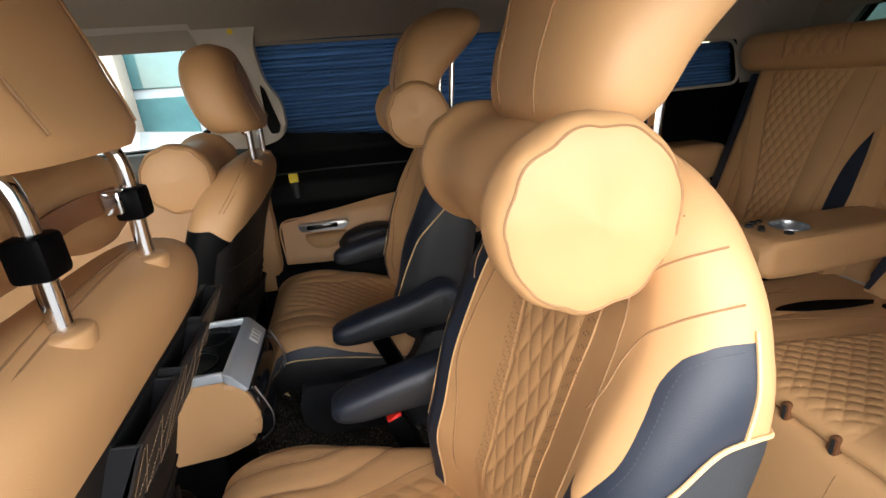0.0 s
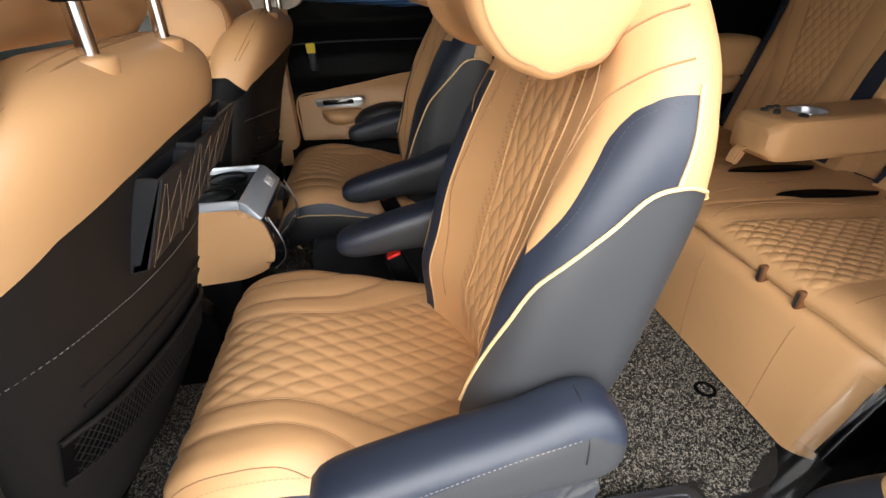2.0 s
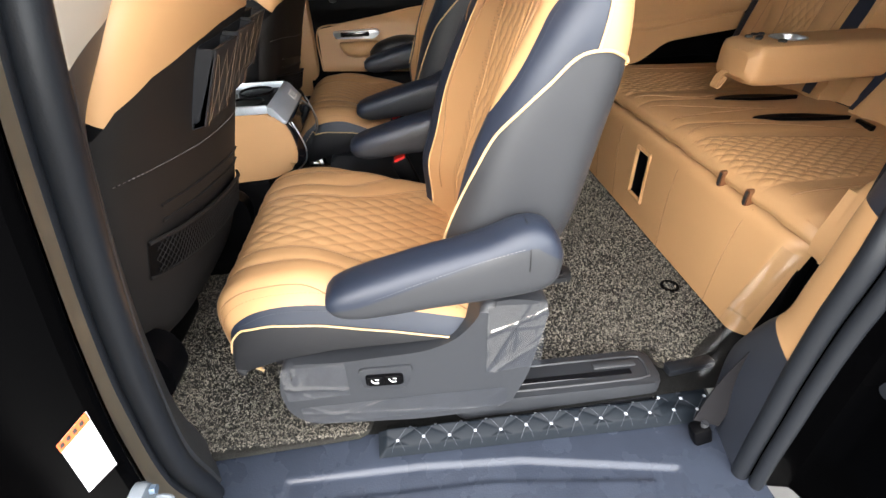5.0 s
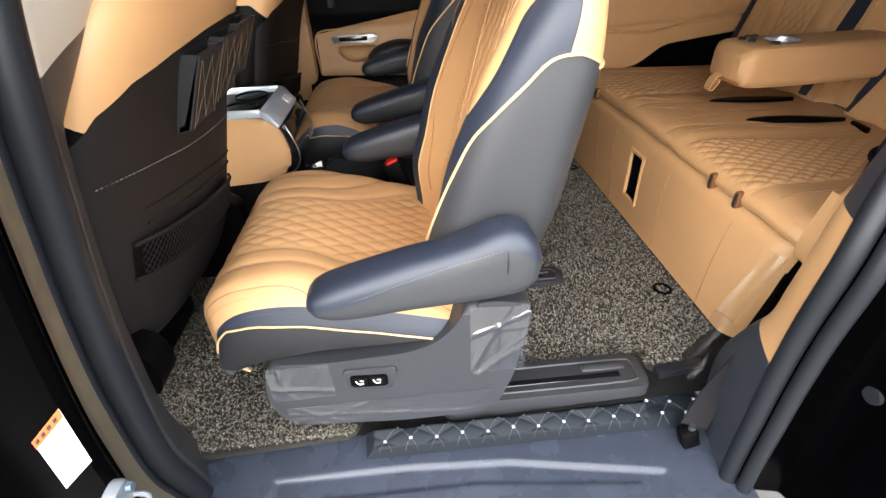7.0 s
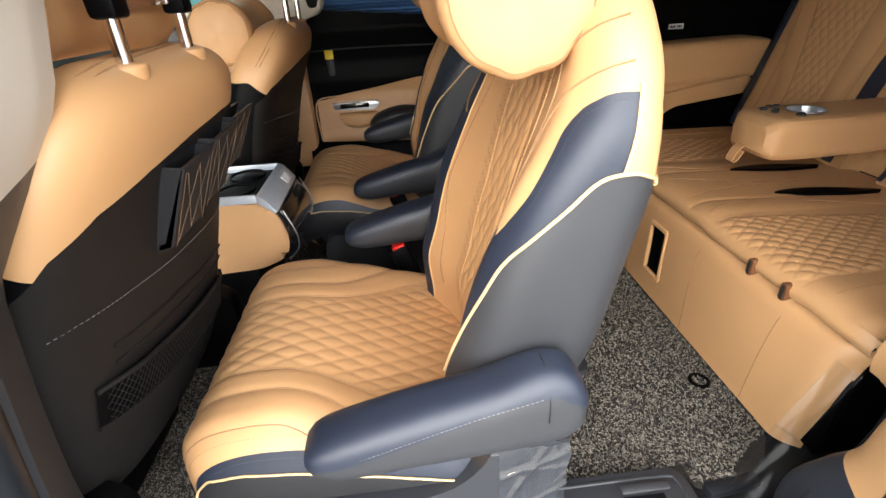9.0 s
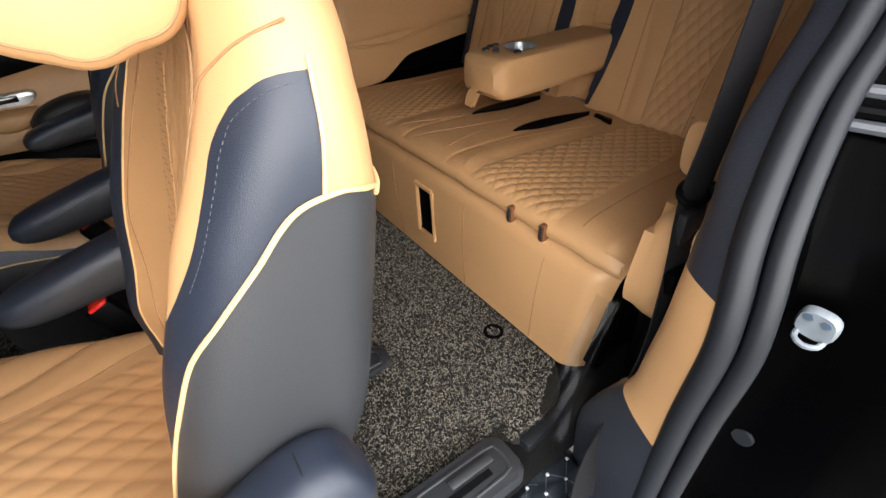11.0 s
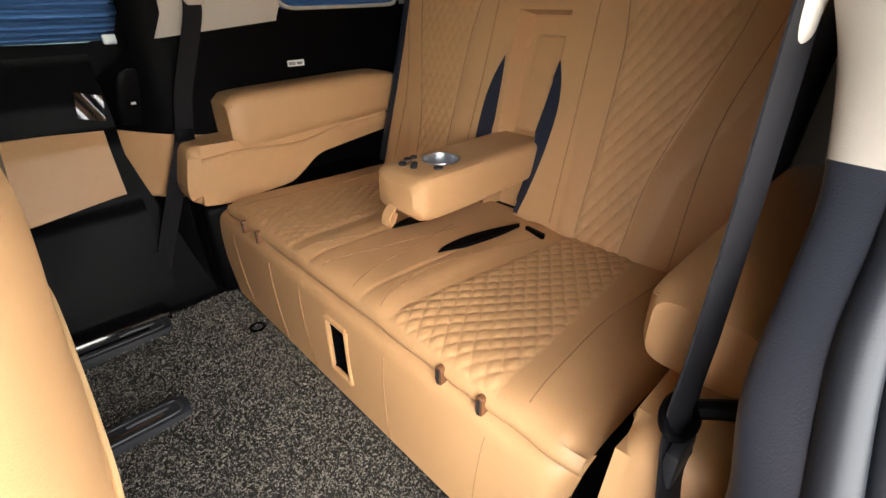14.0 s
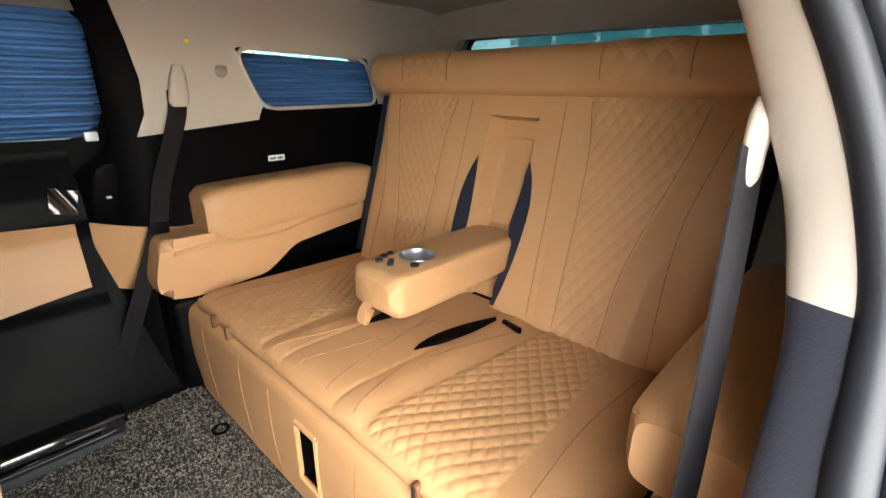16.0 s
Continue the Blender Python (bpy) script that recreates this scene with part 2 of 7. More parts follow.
def spline(pts, n, closed=False):
    """n points evenly along a Catmull-Rom curve through pts."""
    pts = [Vector(p) for p in pts]
    if closed:
        pts = pts + [pts[0]]
    d = [0.0]
    for a, b in zip(pts, pts[1:]):
        d.append(d[-1] + max((b - a).length, 1e-6))
    dim = len(pts[0])
    if closed:
        e = [d[-2] - d[-1], *d, d[-1] + d[1]]
        q = [pts[-2], *pts, pts[1]]
    else:
        e, q = d, pts
    out = []
    for i in range(n):
        t = d[-1] * i / (n if closed else n - 1)
        out.append(Vector([smooth_interp(t, [(e[k], q[k][c]) for k in range(len(q))]) for c in range(dim)]))
    return out


def grid(fn, nu, nv, wrap=False, caps=False):
    """A sheet fn(u, v), u and v from 0 to 1; wrap closes it along u; caps closes both ends along v."""
    verts = [fn(i / nu if wrap else i / (nu - 1), j / (nv - 1)) for j in range(nv) for i in range(nu)]
    m = nu if wrap else nu - 1
    faces = [(j * nu + i, j * nu + (i + 1) % nu, (j + 1) * nu + (i + 1) % nu, (j + 1) * nu + i) for j in range(nv - 1) for i in range(m)]
    if caps:
        faces += [tuple(range(nu))[::-1], tuple((nv - 1) * nu + i for i in range(nu))]
    return verts, faces


def regions(data, classify):
    """Splits (verts, faces) into one mesh for each name that classify(centre, index) gives."""
    verts, faces = data
    out = {}
    for k, f in enumerate(faces):
        c = sum((Vector(verts[i]) for i in f), Vector()) / len(f)
        name = classify(c, k)
        if not name:
            continue
        vs, fs, ids = out.setdefault(name, ([], [], {}))
        g = []
        for i in f:
            if i not in ids:
                ids[i] = len(vs)
                vs.append(verts[i])
            g.append(ids[i])
        fs.append(tuple(g))
    return {k: (v[0], v[1]) for k, v in out.items()}


def tube(pts, r, seg=8, n=None, closed=False, flat=1.0, up=(0, 0, 1)):
    """A round or flattened cord along a curve through pts. r: a radius or a function of 0..1."""
    path = spline(pts, n or max(8, 6 * len(pts)), closed) if (n or len(pts) > 2) else [Vector(p) for p in pts]
    verts, faces, N = [], [], len(path)
    s = None
    for i, p in enumerate(path):
        a = path[i - 1] if (i or closed) else p
        b = path[(i + 1) % N] if (i < N - 1 or closed) else p
        t = (b - a).normalized()
        if s is None:
            u = Vector(up) if abs(t.dot(Vector(up))) < 0.95 else Vector((1, 0, 0))
            s = t.cross(u)
        s = (s - t * s.dot(t)).normalized()
        u = s.cross(t)
        rad = r(i / (N - 1)) if callable(r) else r
        for k in range(seg):
            w = 2 * math.pi * k / seg
            verts.append(p + s * (math.cos(w) * rad) + u * (math.sin(w) * rad * flat))
    M = N if closed else N - 1
    for i in range(M):
        for k in range(seg):
            j = (i + 1) % N
            faces.append((i * seg + k, i * seg + (k + 1) % seg, j * seg + (k + 1) % seg, j * seg + k))
    if not closed:
        faces += [tuple(range(seg))[::-1], tuple((N - 1) * seg + k for k in range(seg))]
    return verts, faces


def join(*datas):
    verts, faces = [], []
    for v, f in datas:
        o = len(verts)
        verts += list(v)
        faces += [tuple(i + o for i in g) for g in f]
    return verts, faces


def band(pts, width, thick, across, n=None):
    """A strap of that width along a curve; across: the direction of its width, or a function of 0..1."""
    path = spline(pts, n or max(8, 8 * len(pts)))
    verts, faces, N = [], [], len(path)
    for i, p in enumerate(path):
        t = (path[min(i + 1, N - 1)] - path[max(i - 1, 0)]).normalized()
        a = Vector(across(i / (N - 1)) if callable(across) else across)
        a = (a - t * a.dot(t)).normalized()
        nrm = t.cross(a)
        w = (width(i / (N - 1)) if callable(width) else width) / 2
        for sx, sy in ((-1, -1), (1, -1), (1, 1), (-1, 1)):
            verts.append(p + a * (w * sx) + nrm * (thick / 2 * sy))
    for i in range(N - 1):
        for k in range(4):
            faces.append((i * 4 + k, i * 4 + (k + 1) % 4, i * 4 + 4 + (k + 1) % 4, i * 4 + 4 + k))
    faces += [(3, 2, 1, 0), tuple((N - 1) * 4 + k for k in range(4))]
    return verts, faces


def box(lo, hi, bevel=0.004, seg=2, turn=None):
    bm = bmesh.new()
    lo, hi = Vector(lo), Vector(hi)
    bmesh.ops.create_cube(bm, size=1)
    mid, size = (lo + hi) / 2, hi - lo
    for v in bm.verts:
        v.co = Vector([v.co[i] * size[i] for i in range(3)])
    if bevel:
        bmesh.ops.bevel(bm, geom=bm.edges[:], offset=bevel, segments=seg, affect="EDGES", profile=0.5)
    m = Matrix.Translation(mid) @ (turn or Matrix())
    bmesh.ops.transform(bm, matrix=m, verts=bm.verts)
    return bm


def prism(outline, axis, a, b, bevel=0.0, seg=2):
    """An outline of 2D points in the plane across axis, extruded from a to b along it. For axis y the points are (x, z), for x (y, z), for z (x, y)."""
    def place(p, h):
        return {"y": (p[0], h, p[1]), "x": (h, p[0], p[1]), "z": (p[0], p[1], h)}[axis]
    bm = bmesh.new()
    lo = [bm.verts.new(place(p, a)) for p in outline]
    hi = [bm.verts.new(place(p, b)) for p in outline]
    n = len(outline)
    ends = [bm.faces.new(lo), bm.faces.new(hi[::-1])]
    for i in range(n):
        bm.faces.new((lo[i], hi[i], hi[(i + 1) % n], lo[(i + 1) % n]))
    if bevel:
        edges = {e for f in ends for e in f.edges}
        bmesh.ops.bevel(bm, geom=list(edges), offset=bevel, segments=seg, affect="EDGES", profile=0.5)
    return bm


def ring(outer, inner, axis, a, b):
    """A flat frame between two outlines with the same count of points, from a to b along axis."""
    def place(p, h):
        return {"y": (p[0], h, p[1]), "x": (h, p[0], p[1]), "z": (p[0], p[1], h)}[axis]
    n = len(outer)
    verts = [place(p, h) for h in (a, b) for p in (*outer, *inner)]
    faces = []
    for i in range(n):
        j = (i + 1) % n
        faces += [(i, j, n + j, n + i), (2 * n + i, 3 * n + i, 3 * n + j, 2 * n + j), (i, 2 * n + i, 2 * n + j, j), (n + i, n + j, 3 * n + j, 3 * n + i)]
    return verts, faces


def round_poly(pts, r=0.03, n=5):
    """An outline with its corners rounded."""
    out = []
    N = len(pts)
    for i in range(N):
        p, a, b = Vector(pts[i]), Vector(pts[i - 1]), Vector(pts[(i + 1) % N])
        da, db = min(r, (a - p).length * 0.45), min(r, (b - p).length * 0.45)
        q0, q1 = p + (a - p).normalized() * da, p + (b - p).normalized() * db
        for k in range(n + 1):
            t = k / n
            out.append((1 - t) ** 2 * q0 + 2 * t * (1 - t) * p + t * t * q1)
    return [tuple(v) for v in out]


def quilt(p, q, pw, qh):
    """Relief of a diamond quilting: 0 on the seams, 1 in the middle of each diamond."""
    a, b = p / pw + q / qh, p / pw - q / qh
    return (abs(math.sin(math.pi * a)) * abs(math.sin(math.pi * b))) ** 0.38


def loop_section(w, d, n_exp, count):
    """count points evenly round a rounded oblong of half-width w (second axis) and half-depth d (first), from front middle to +second."""
    dense = []
    for i in range(400):
        t = 2 * math.pi * i / 400 - math.pi / 2
        c, s = math.cos(t), math.sin(t)
        dense.append((d * math.copysign(abs(s) ** (2 / n_exp), s), w * math.copysign(abs(c) ** (2 / n_exp), c)))
    dense.append(dense[0])
    acc = [0.0]
    for a, b in zip(dense, dense[1:]):
        acc.append(acc[-1] + math.hypot(b[0] - a[0], b[1] - a[1]))
    out, k = [], 0
    for i in range(count):
        t = acc[-1] * i / count
        while acc[k + 1] < t:
            k += 1
        f = (t - acc[k]) / max(acc[k + 1] - acc[k], 1e-9)
        out.append((dense[k][0] + (dense[k + 1][0] - dense[k][0]) * f, dense[k][1] + (dense[k + 1][1] - dense[k][1]) * f))
    return out


def pad(sections, axis, count=28, n_exp=3.2):
    """A closed padded body. sections: (h, a, b, wa, wb) along axis: place h, the middle (a, b) and half-sizes in the two other axes."""
    verts, N = [], len(sections)
    for h, a, b, wa, wb in sections:
        for p, q in loop_section(max(wb, 1e-4), max(wa, 1e-4), n_exp, count):
            verts.append({"x": (h, a + p, b + q), "y": (a + p, h, b + q), "z": (a + p, b + q, h)}[axis])
    faces = [(j * count + i, j * count + (i + 1) % count, (j + 1) * count + (i + 1) % count, (j + 1) * count + i) for j in range(N - 1) for i in range(count)]
    faces += [tuple(range(count))[::-1], tuple((N - 1) * count + i for i in range(count))]
    return verts, faces


def dense_sections(rows, n):
    """Rows of equal length resampled smoothly along their first value."""
    h0, h1 = rows[0][0], rows[-1][0]
    out = []
    for i in range(n):
        h = h0 + (h1 - h0) * i / (n - 1)
        out.append((h, *[smooth_interp(h, [(r[0], r[c]) for r in rows]) for c in range(1, len(rows[0]))]))
    return out


def cut(data, field):
    """Splits the faces of (verts, faces) along the line where field is 0, so that regions get clean edges."""
    verts, faces = [Vector(v) for v in data[0]], data[1]
    val = [field(v) for v in verts]
    cache, out = {}, []
    for f in faces:
        sg_ = [val[i] >= 0 for i in f]
        if all(sg_) or not any(sg_):
            out.append(f)
            continue
        a, b = [], []
        n = len(f)
        for k in range(n):
            i, j = f[k], f[(k + 1) % n]
            (a if val[i] >= 0 else b).append(i)
            if (val[i] >= 0) != (val[j] >= 0):
                key = (min(i, j), max(i, j))
                if key not in cache:
                    t = val[key[0]] / (val[key[0]] - val[key[1]])
                    cache[key] = len(verts)
                    verts.append(verts[key[0]].lerp(verts[key[1]], t))
                    val.append(0.0)
                a.append(cache[key])
                b.append(cache[key])
        for g in (a, b):
            if len(g) > 2:
                out.append(tuple(g))
    return verts, out


def inside(p, poly):
    """Signed distance to a convex outline, positive inside."""
    best = 9.0
    for a, b in zip(poly, [*poly[1:], poly[0]]):
        e = Vector((b[0] - a[0], b[1] - a[1])).normalized()
        best = min(best, e.x * (p[1] - a[1]) - e.y * (p[0] - a[0]))
    return best

# ---------------- the car's shell ----------------
XB, XC, XR = -0.14, 0.76, 1.95   # middle pillar, rear edge of the door opening, tailgate


def floor_z(x):
    return interp(x, [(-0.6, -0.045), (0.1, -0.035), (0.75, -0.004), (2.2, 0.0)])


ground = part("ground", grid(lambda u, v: (-40 + 80 * u, -40 + 80 * v, -0.47), 9, 9), PAVING, None)
tagged(ground, "grey concrete of a car park", "ground", kind="structure")

fl = part("floor", grid(lambda u, v: (x := -1.6 + 3.6 * u, 0.52 + 1.28 * v, floor_z(x) - 0.012), 40, 4), CARPET, None)
tagged(fl, "black carpeted car floor", "floor", kind="structure")

# far side wall: strips round the three windows


def wall_y(z):
    """How far out the far side lies at that height."""
    return interp(z, [(-0.1, 1.80), (0.2, 1.86), (0.45, 1.93), (0.70, 1.99), (0.95, 1.95), (1.06, 1.90), (1.12, 1.80)])


def far(x, z, off=0.0):
    return (x, wall_y(z) + off, z)


def bent_ring(outer, inner, off, thick):
    """A frame round a window on the far side, bent with the wall."""
    n = len(outer)
    verts = [far(*p, off + h) for h in (0, thick) for p in (*outer, *inner)]
    faces = []
    for i in range(n):
        j = (i + 1) % n
        faces += [(i, j, n + j, n + i), (2 * n + i, 3 * n + i, 3 * n + j, 2 * n + j), (i, 2 * n + i, 2 * n + j, j), (n + i, n + j, 3 * n + j, 3 * n + i)]
    return verts, faces


WIN_FRONT = [(-1.05, 0.70), (-0.36, 0.71), (-0.20, 0.80), (-0.20, 1.00), (-0.26, 1.05), (-0.95, 1.03)]
WIN_DOOR = [(-0.02, 0.735), (0.35, 0.70), (0.76, 0.69), (0.795, 0.76), (0.795, 0.98), (0.73, 1.045), (-0.04, 1.07), (-0.08, 1.00)]
WIN_QUARTER = [(1.225, 0.735), (1.72, 0.745), (1.66, 0.925), (1.16, 0.94)]

far_wall = thing("wall_far", "far side wall of the car with blinds over its windows", "car side wall", kind="structure", at=(0.4, 1.98, 0))
for a, b, win in ((-1.6, XB - 0.02, WIN_FRONT), (XB - 0.02, 0.93, WIN_DOOR), (0.93, 1.98, WIN_QUARTER)):
    o = [(a, -0.08), (b, -0.08), (b, 0.3), (b, 0.6), (b, 0.8), (b, 1.0), (b, 1.12), (a, 1.12), (a, 1.0), (a, 0.8), (a, 0.6), (a, 0.3)]
    w = round_poly(win, 0.05)
    mid = (sum(p[0] for p in win) / len(win), sum(p[1] for p in win) / len(win))

    def by_angle(pts, n=60):
        out = []
        for i in range(n):
            t = 2 * math.pi * i / n
            d = Vector((math.cos(t), math.sin(t)))
            best = None
            for p, q in zip(pts, [*pts[1:], pts[0]]):
                p, e = Vector(p) - Vector(mid), Vector(q) - Vector(p)
                det = d.x * -e.y + e.x * d.y
                if abs(det) < 1e-9:
                    continue
                s = (p.x * -e.y + e.x * p.y) / det
                r = (d.x * p.y - d.y * p.x) / det
                if s > 0 and -1e-6 <= r <= 1 + 1e-6:
                    best = s
            out.append(tuple(Vector(mid) + d * best))
        return out
    oo, ii = by_angle(o), by_angle(w)
    # three loops, so that the panel bends with the wall
    m1 = [tuple(Vector(p).lerp(Vector(q), 0.33)) for p, q in zip(ii, oo)]
    m2 = [tuple(Vector(p).lerp(Vector(q), 0.66)) for p, q in zip(ii, oo)]
    data = join(bent_ring(m1, ii, 0.012, 0.06), bent_ring(m2, m1, 0.012, 0.06), bent_ring(oo, m2, 0.012, 0.06))
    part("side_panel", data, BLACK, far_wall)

# roof lining
def roof(u, v):
    x = -1.6 + 3.58 * u
    s = 2 * v - 1
    z = 1.135 - 0.05 * abs(s) ** 3 - 0.09 * max(0, abs(s) - 0.86) / 0.14 - 0.07 * max(0.0, x - 0.9) ** 1.5
    return (x, YC + 0.80 * s, z)


ceiling = part("ceiling", grid(roof, 30, 25), LINER, None)
tagged(ceiling, "beige fabric headliner", "ceiling", kind="structure")
outer_roof = part("roof", grid(lambda u, v: Vector(roof(u, v)) + Vector((0, 0, 0.05)), 12, 13), PAINT, None)
tagged(outer_roof, "black car roof", "car roof", kind="structure")

# tailgate wall with its window, and the front bulkhead with the windscreen
def lift(outer, inner, x0, lean):
    v, f = ring(outer, inner, "x", 0, 0.05)
    return [(x0 + p[0] + lean * (p[2] - 0.4), p[1], p[2]) for p in v], f


tail = thing("wall_tailgate", "tailgate of the car with a wide rear window", "tailgate", kind="structure", at=(XR, YC, 0))
o = [(0.25, -0.1), (2.02, -0.1), (2.02, 0.5), (2.02, 0.8), (1.95, 1.12), (0.32, 1.12), (0.25, 0.8), (0.25, 0.5)]
i_ = [(0.64, 0.62), (1.66, 0.62), (1.68, 0.75), (1.67, 0.90), (1.60, 0.980), (0.70, 0.972), (0.63, 0.90), (0.62, 0.75)]
part("frame_panel", lift(o, i_, XR, -0.25), BEIGE, tail)
part("rear_glass", lift(i_, [(YC + (y - YC) * 0.01, 0.79 + (z - 0.79) * 0.01) for y, z in i_], XR + 0.03, -0.25), DARKGLASS, tail)

front = thing("wall_front", "front of the cabin with the windscreen", "windscreen wall", kind="structure", at=(-1.6, YC, 0))
o = [(0.25, -0.1), (2.02, -0.1), (2.02, 0.6), (1.98, 1.12), (0.29, 1.12), (0.25, 0.6)]
i_ = [(0.35, 0.55), (1.92, 0.55), (1.92, 0.7), (1.85, 1.05), (0.42, 1.05), (0.35, 0.7)]
part("dash_panel", lift(o, i_, -1.6, 0.5), BLACK, front)
# unseen pane, added with a dark tint to hold back light from ahead
part("windscreen", lift(i_, [(YC + (y - YC) * 0.01, 0.79 + (z - 0.79) * 0.01) for y, z in i_], -1.57, 0.5), DARKGLASS, front)

# ---------------- the seats ----------------


SQ = 3.7   # how square the seats' sections are


def sq(prof, z):
    """The captain seats grow rounder towards their shoulders, the front seats towards their feet."""
    if prof[-1][0] > 0.75:
        return interp(z, [(0.58, SQ), (0.66, 2.5), (0.72, 2.2)])
    return interp(z, [(0.38, 2.5), (0.52, 2.9), (0.60, 3.5)])


def quilt_lines(pw, qh, q0, q1, half):
    """Runs of (p, q) along the seams of a diamond quilting between q0 and q1, inside the half-width half(q)."""
    runs = []
    for s in (-1, 1):
        for n in range(-60, 61):
            run = []
            for q in np.linspace(q0, q1, 90):
                p = s * pw * (n - q / qh)
                if abs(p) < half(q):
                    run.append((p, q))
            if len(run) > 3:
                runs.append(run)
    return runs


def back_lines(prof, z):
    xc, d, w = (smooth_interp(z, [(r[0], r[c]) for r in prof]) for c in (1, 2, 3))
    return xc, max(d, 0.004), max(w, 0.01)


def hollow(prof, q, z, w):
    """Depth of the hollow between a backrest's bolsters; the captain seats' lies a little towards the door."""
    if prof[-1][0] < 0.75:
        depth, mid = 0.02, 0.0
    else:
        depth, mid = interp(z, [(0.30, 0.070), (0.50, 0.068), (0.60, 0.048), (0.70, 0.030)]), -0.015
    return depth * min(1, (prof[-1][0] - z) / 0.1) * max(0, 1 - (abs(q - mid) / (0.74 * w)) ** 2.3)


def seat_back(prof, yc, sg, ns=132, nv=72):
    """A closed backrest body; prof: rows of height, middle x, half-depth, half-width."""
    z0, z1 = prof[0][0], prof[-1][0]
    verts = []
    for j in range(nv):
        k = j / (nv - 1)
        z = z0 + (z1 - z0) * (1 - (1 - k) ** 1.25)
        xc, d, w = back_lines(prof, z)
        for p, q in loop_section(w, d, sq(prof, z), ns):
            if p < 0:
                p += hollow(prof, q, z, w) * min(1, -p / d)
            verts.append(Vector((xc + p, yc + sg * q, z)))
    faces = [(j * ns + i, j * ns + (i + 1) % ns, (j + 1) * ns + (i + 1) % ns, (j + 1) * ns + i) for j in range(nv - 1) for i in range(ns)]
    faces += [tuple(range(ns))[::-1], tuple((nv - 1) * ns + i for i in range(ns))]
    return verts, faces


def front_x(prof, q, z):
    """x of the front face at the lateral place q."""
    xc, d, w = back_lines(prof, z)
    t = min(abs(q) / w, 0.999)
    e = sq(prof, z)
    p = -d * (1 - t**e) ** (1 / e)
    p += hollow(prof, q, z, w) * min(1, -p / d)
    return xc + p


def back_sheet(prof, yc, sg, q0, q1, z0, z1, lift, relief, nu, nv):
    """A leather sheet on the front face, between two lateral curves q0(z), q1(z), raised by lift plus relief(q, z)."""
    def fn(u, v):
        z = z0 + (z1 - z0) * v
        q = q0(z) + (q1(z) - q0(z)) * u
        e = min(1, min(u, 1 - u) * 14, min(v, 1 - v) * 25)
        return Vector((front_x(prof, q, z) - (lift + relief(q, z)) * e + 0.001 * (1 - e), yc + sg * q, z))
    return grid(fn, nu, nv)


SECOND = [(0.205, 0.298, 0.070, 0.195), (0.255, 0.310, 0.080, 0.205), (0.33, 0.3265, 0.1025, 0.222), (0.385, 0.343, 0.103, 0.230), (0.48, 0.3635, 0.0985, 0.236), (0.57, 0.390, 0.085, 0.238), (0.64, 0.4105, 0.0715, 0.234), (0.69, 0.423, 0.064, 0.214), (0.735, 0.424, 0.058, 0.186), (0.765, 0.425, 0.047, 0.15), (0.785, 0.429, 0.030, 0.105), (0.795, 0.430, 0.014, 0.06)]
PIPE_LINE = [(0.22, 0.28), (0.237, 0.33), (0.258, 0.396), (0.280, 0.457), (0.302, 0.506), (0.320, 0.531), (0.335, 0.548), (0.358, 0.572), (0.377, 0.592), (0.394, 0.604), (0.416, 0.607), (0.440, 0.599), (0.455, 0.589), (0.465, 0.587), (0.52, 0.587)]
NAVY_FRONT = [(0.38, 0.240), (0.46, 0.262), (0.51, 0.288), (0.548, 0.311), (0.587, 0.334), (0.62, 0.352), (0.645, 0.366), (0.665, 0.384), (0.672, 0.398)]


def rod(x, y, z0, z1, lean, r=0.006):
    return tube([(x, y, z0), (x + lean * (z1 - z0), y, z1)], r, 12)


def headrest_body(rows, n=26, count=44, exp=3.0):
    return pad(dense_sections(rows, n), "z", count, exp)


def stitch_row(pts, gap=0.006, r=0.0007, lift=(0, 0, 0)):
    """Single stitches along a curve, joined."""
    path = spline(pts, 60)
    length = sum((b - a).length for a, b in zip(path, path[1:]))
    n = max(4, int(length / gap))
    path = spline(pts, 2 * n)
    out = []
    o = Vector(lift)
    for i in range(n - 1):
        a, b = path[2 * i] + o, path[2 * i + 1] + o
        out.append(tube([a, b], r, 4))
    return join(*out)


def side_y(prof, x, z, w_extra=0.0):
    """Half-width of the backrest's side at (x, z)."""
    xc, d, w = back_lines(prof, z)
    t = min(abs(x - xc) / d, 0.995)
    e = sq(prof, z)
    return w * (1 - t**e) ** (1 / e) + w_extra


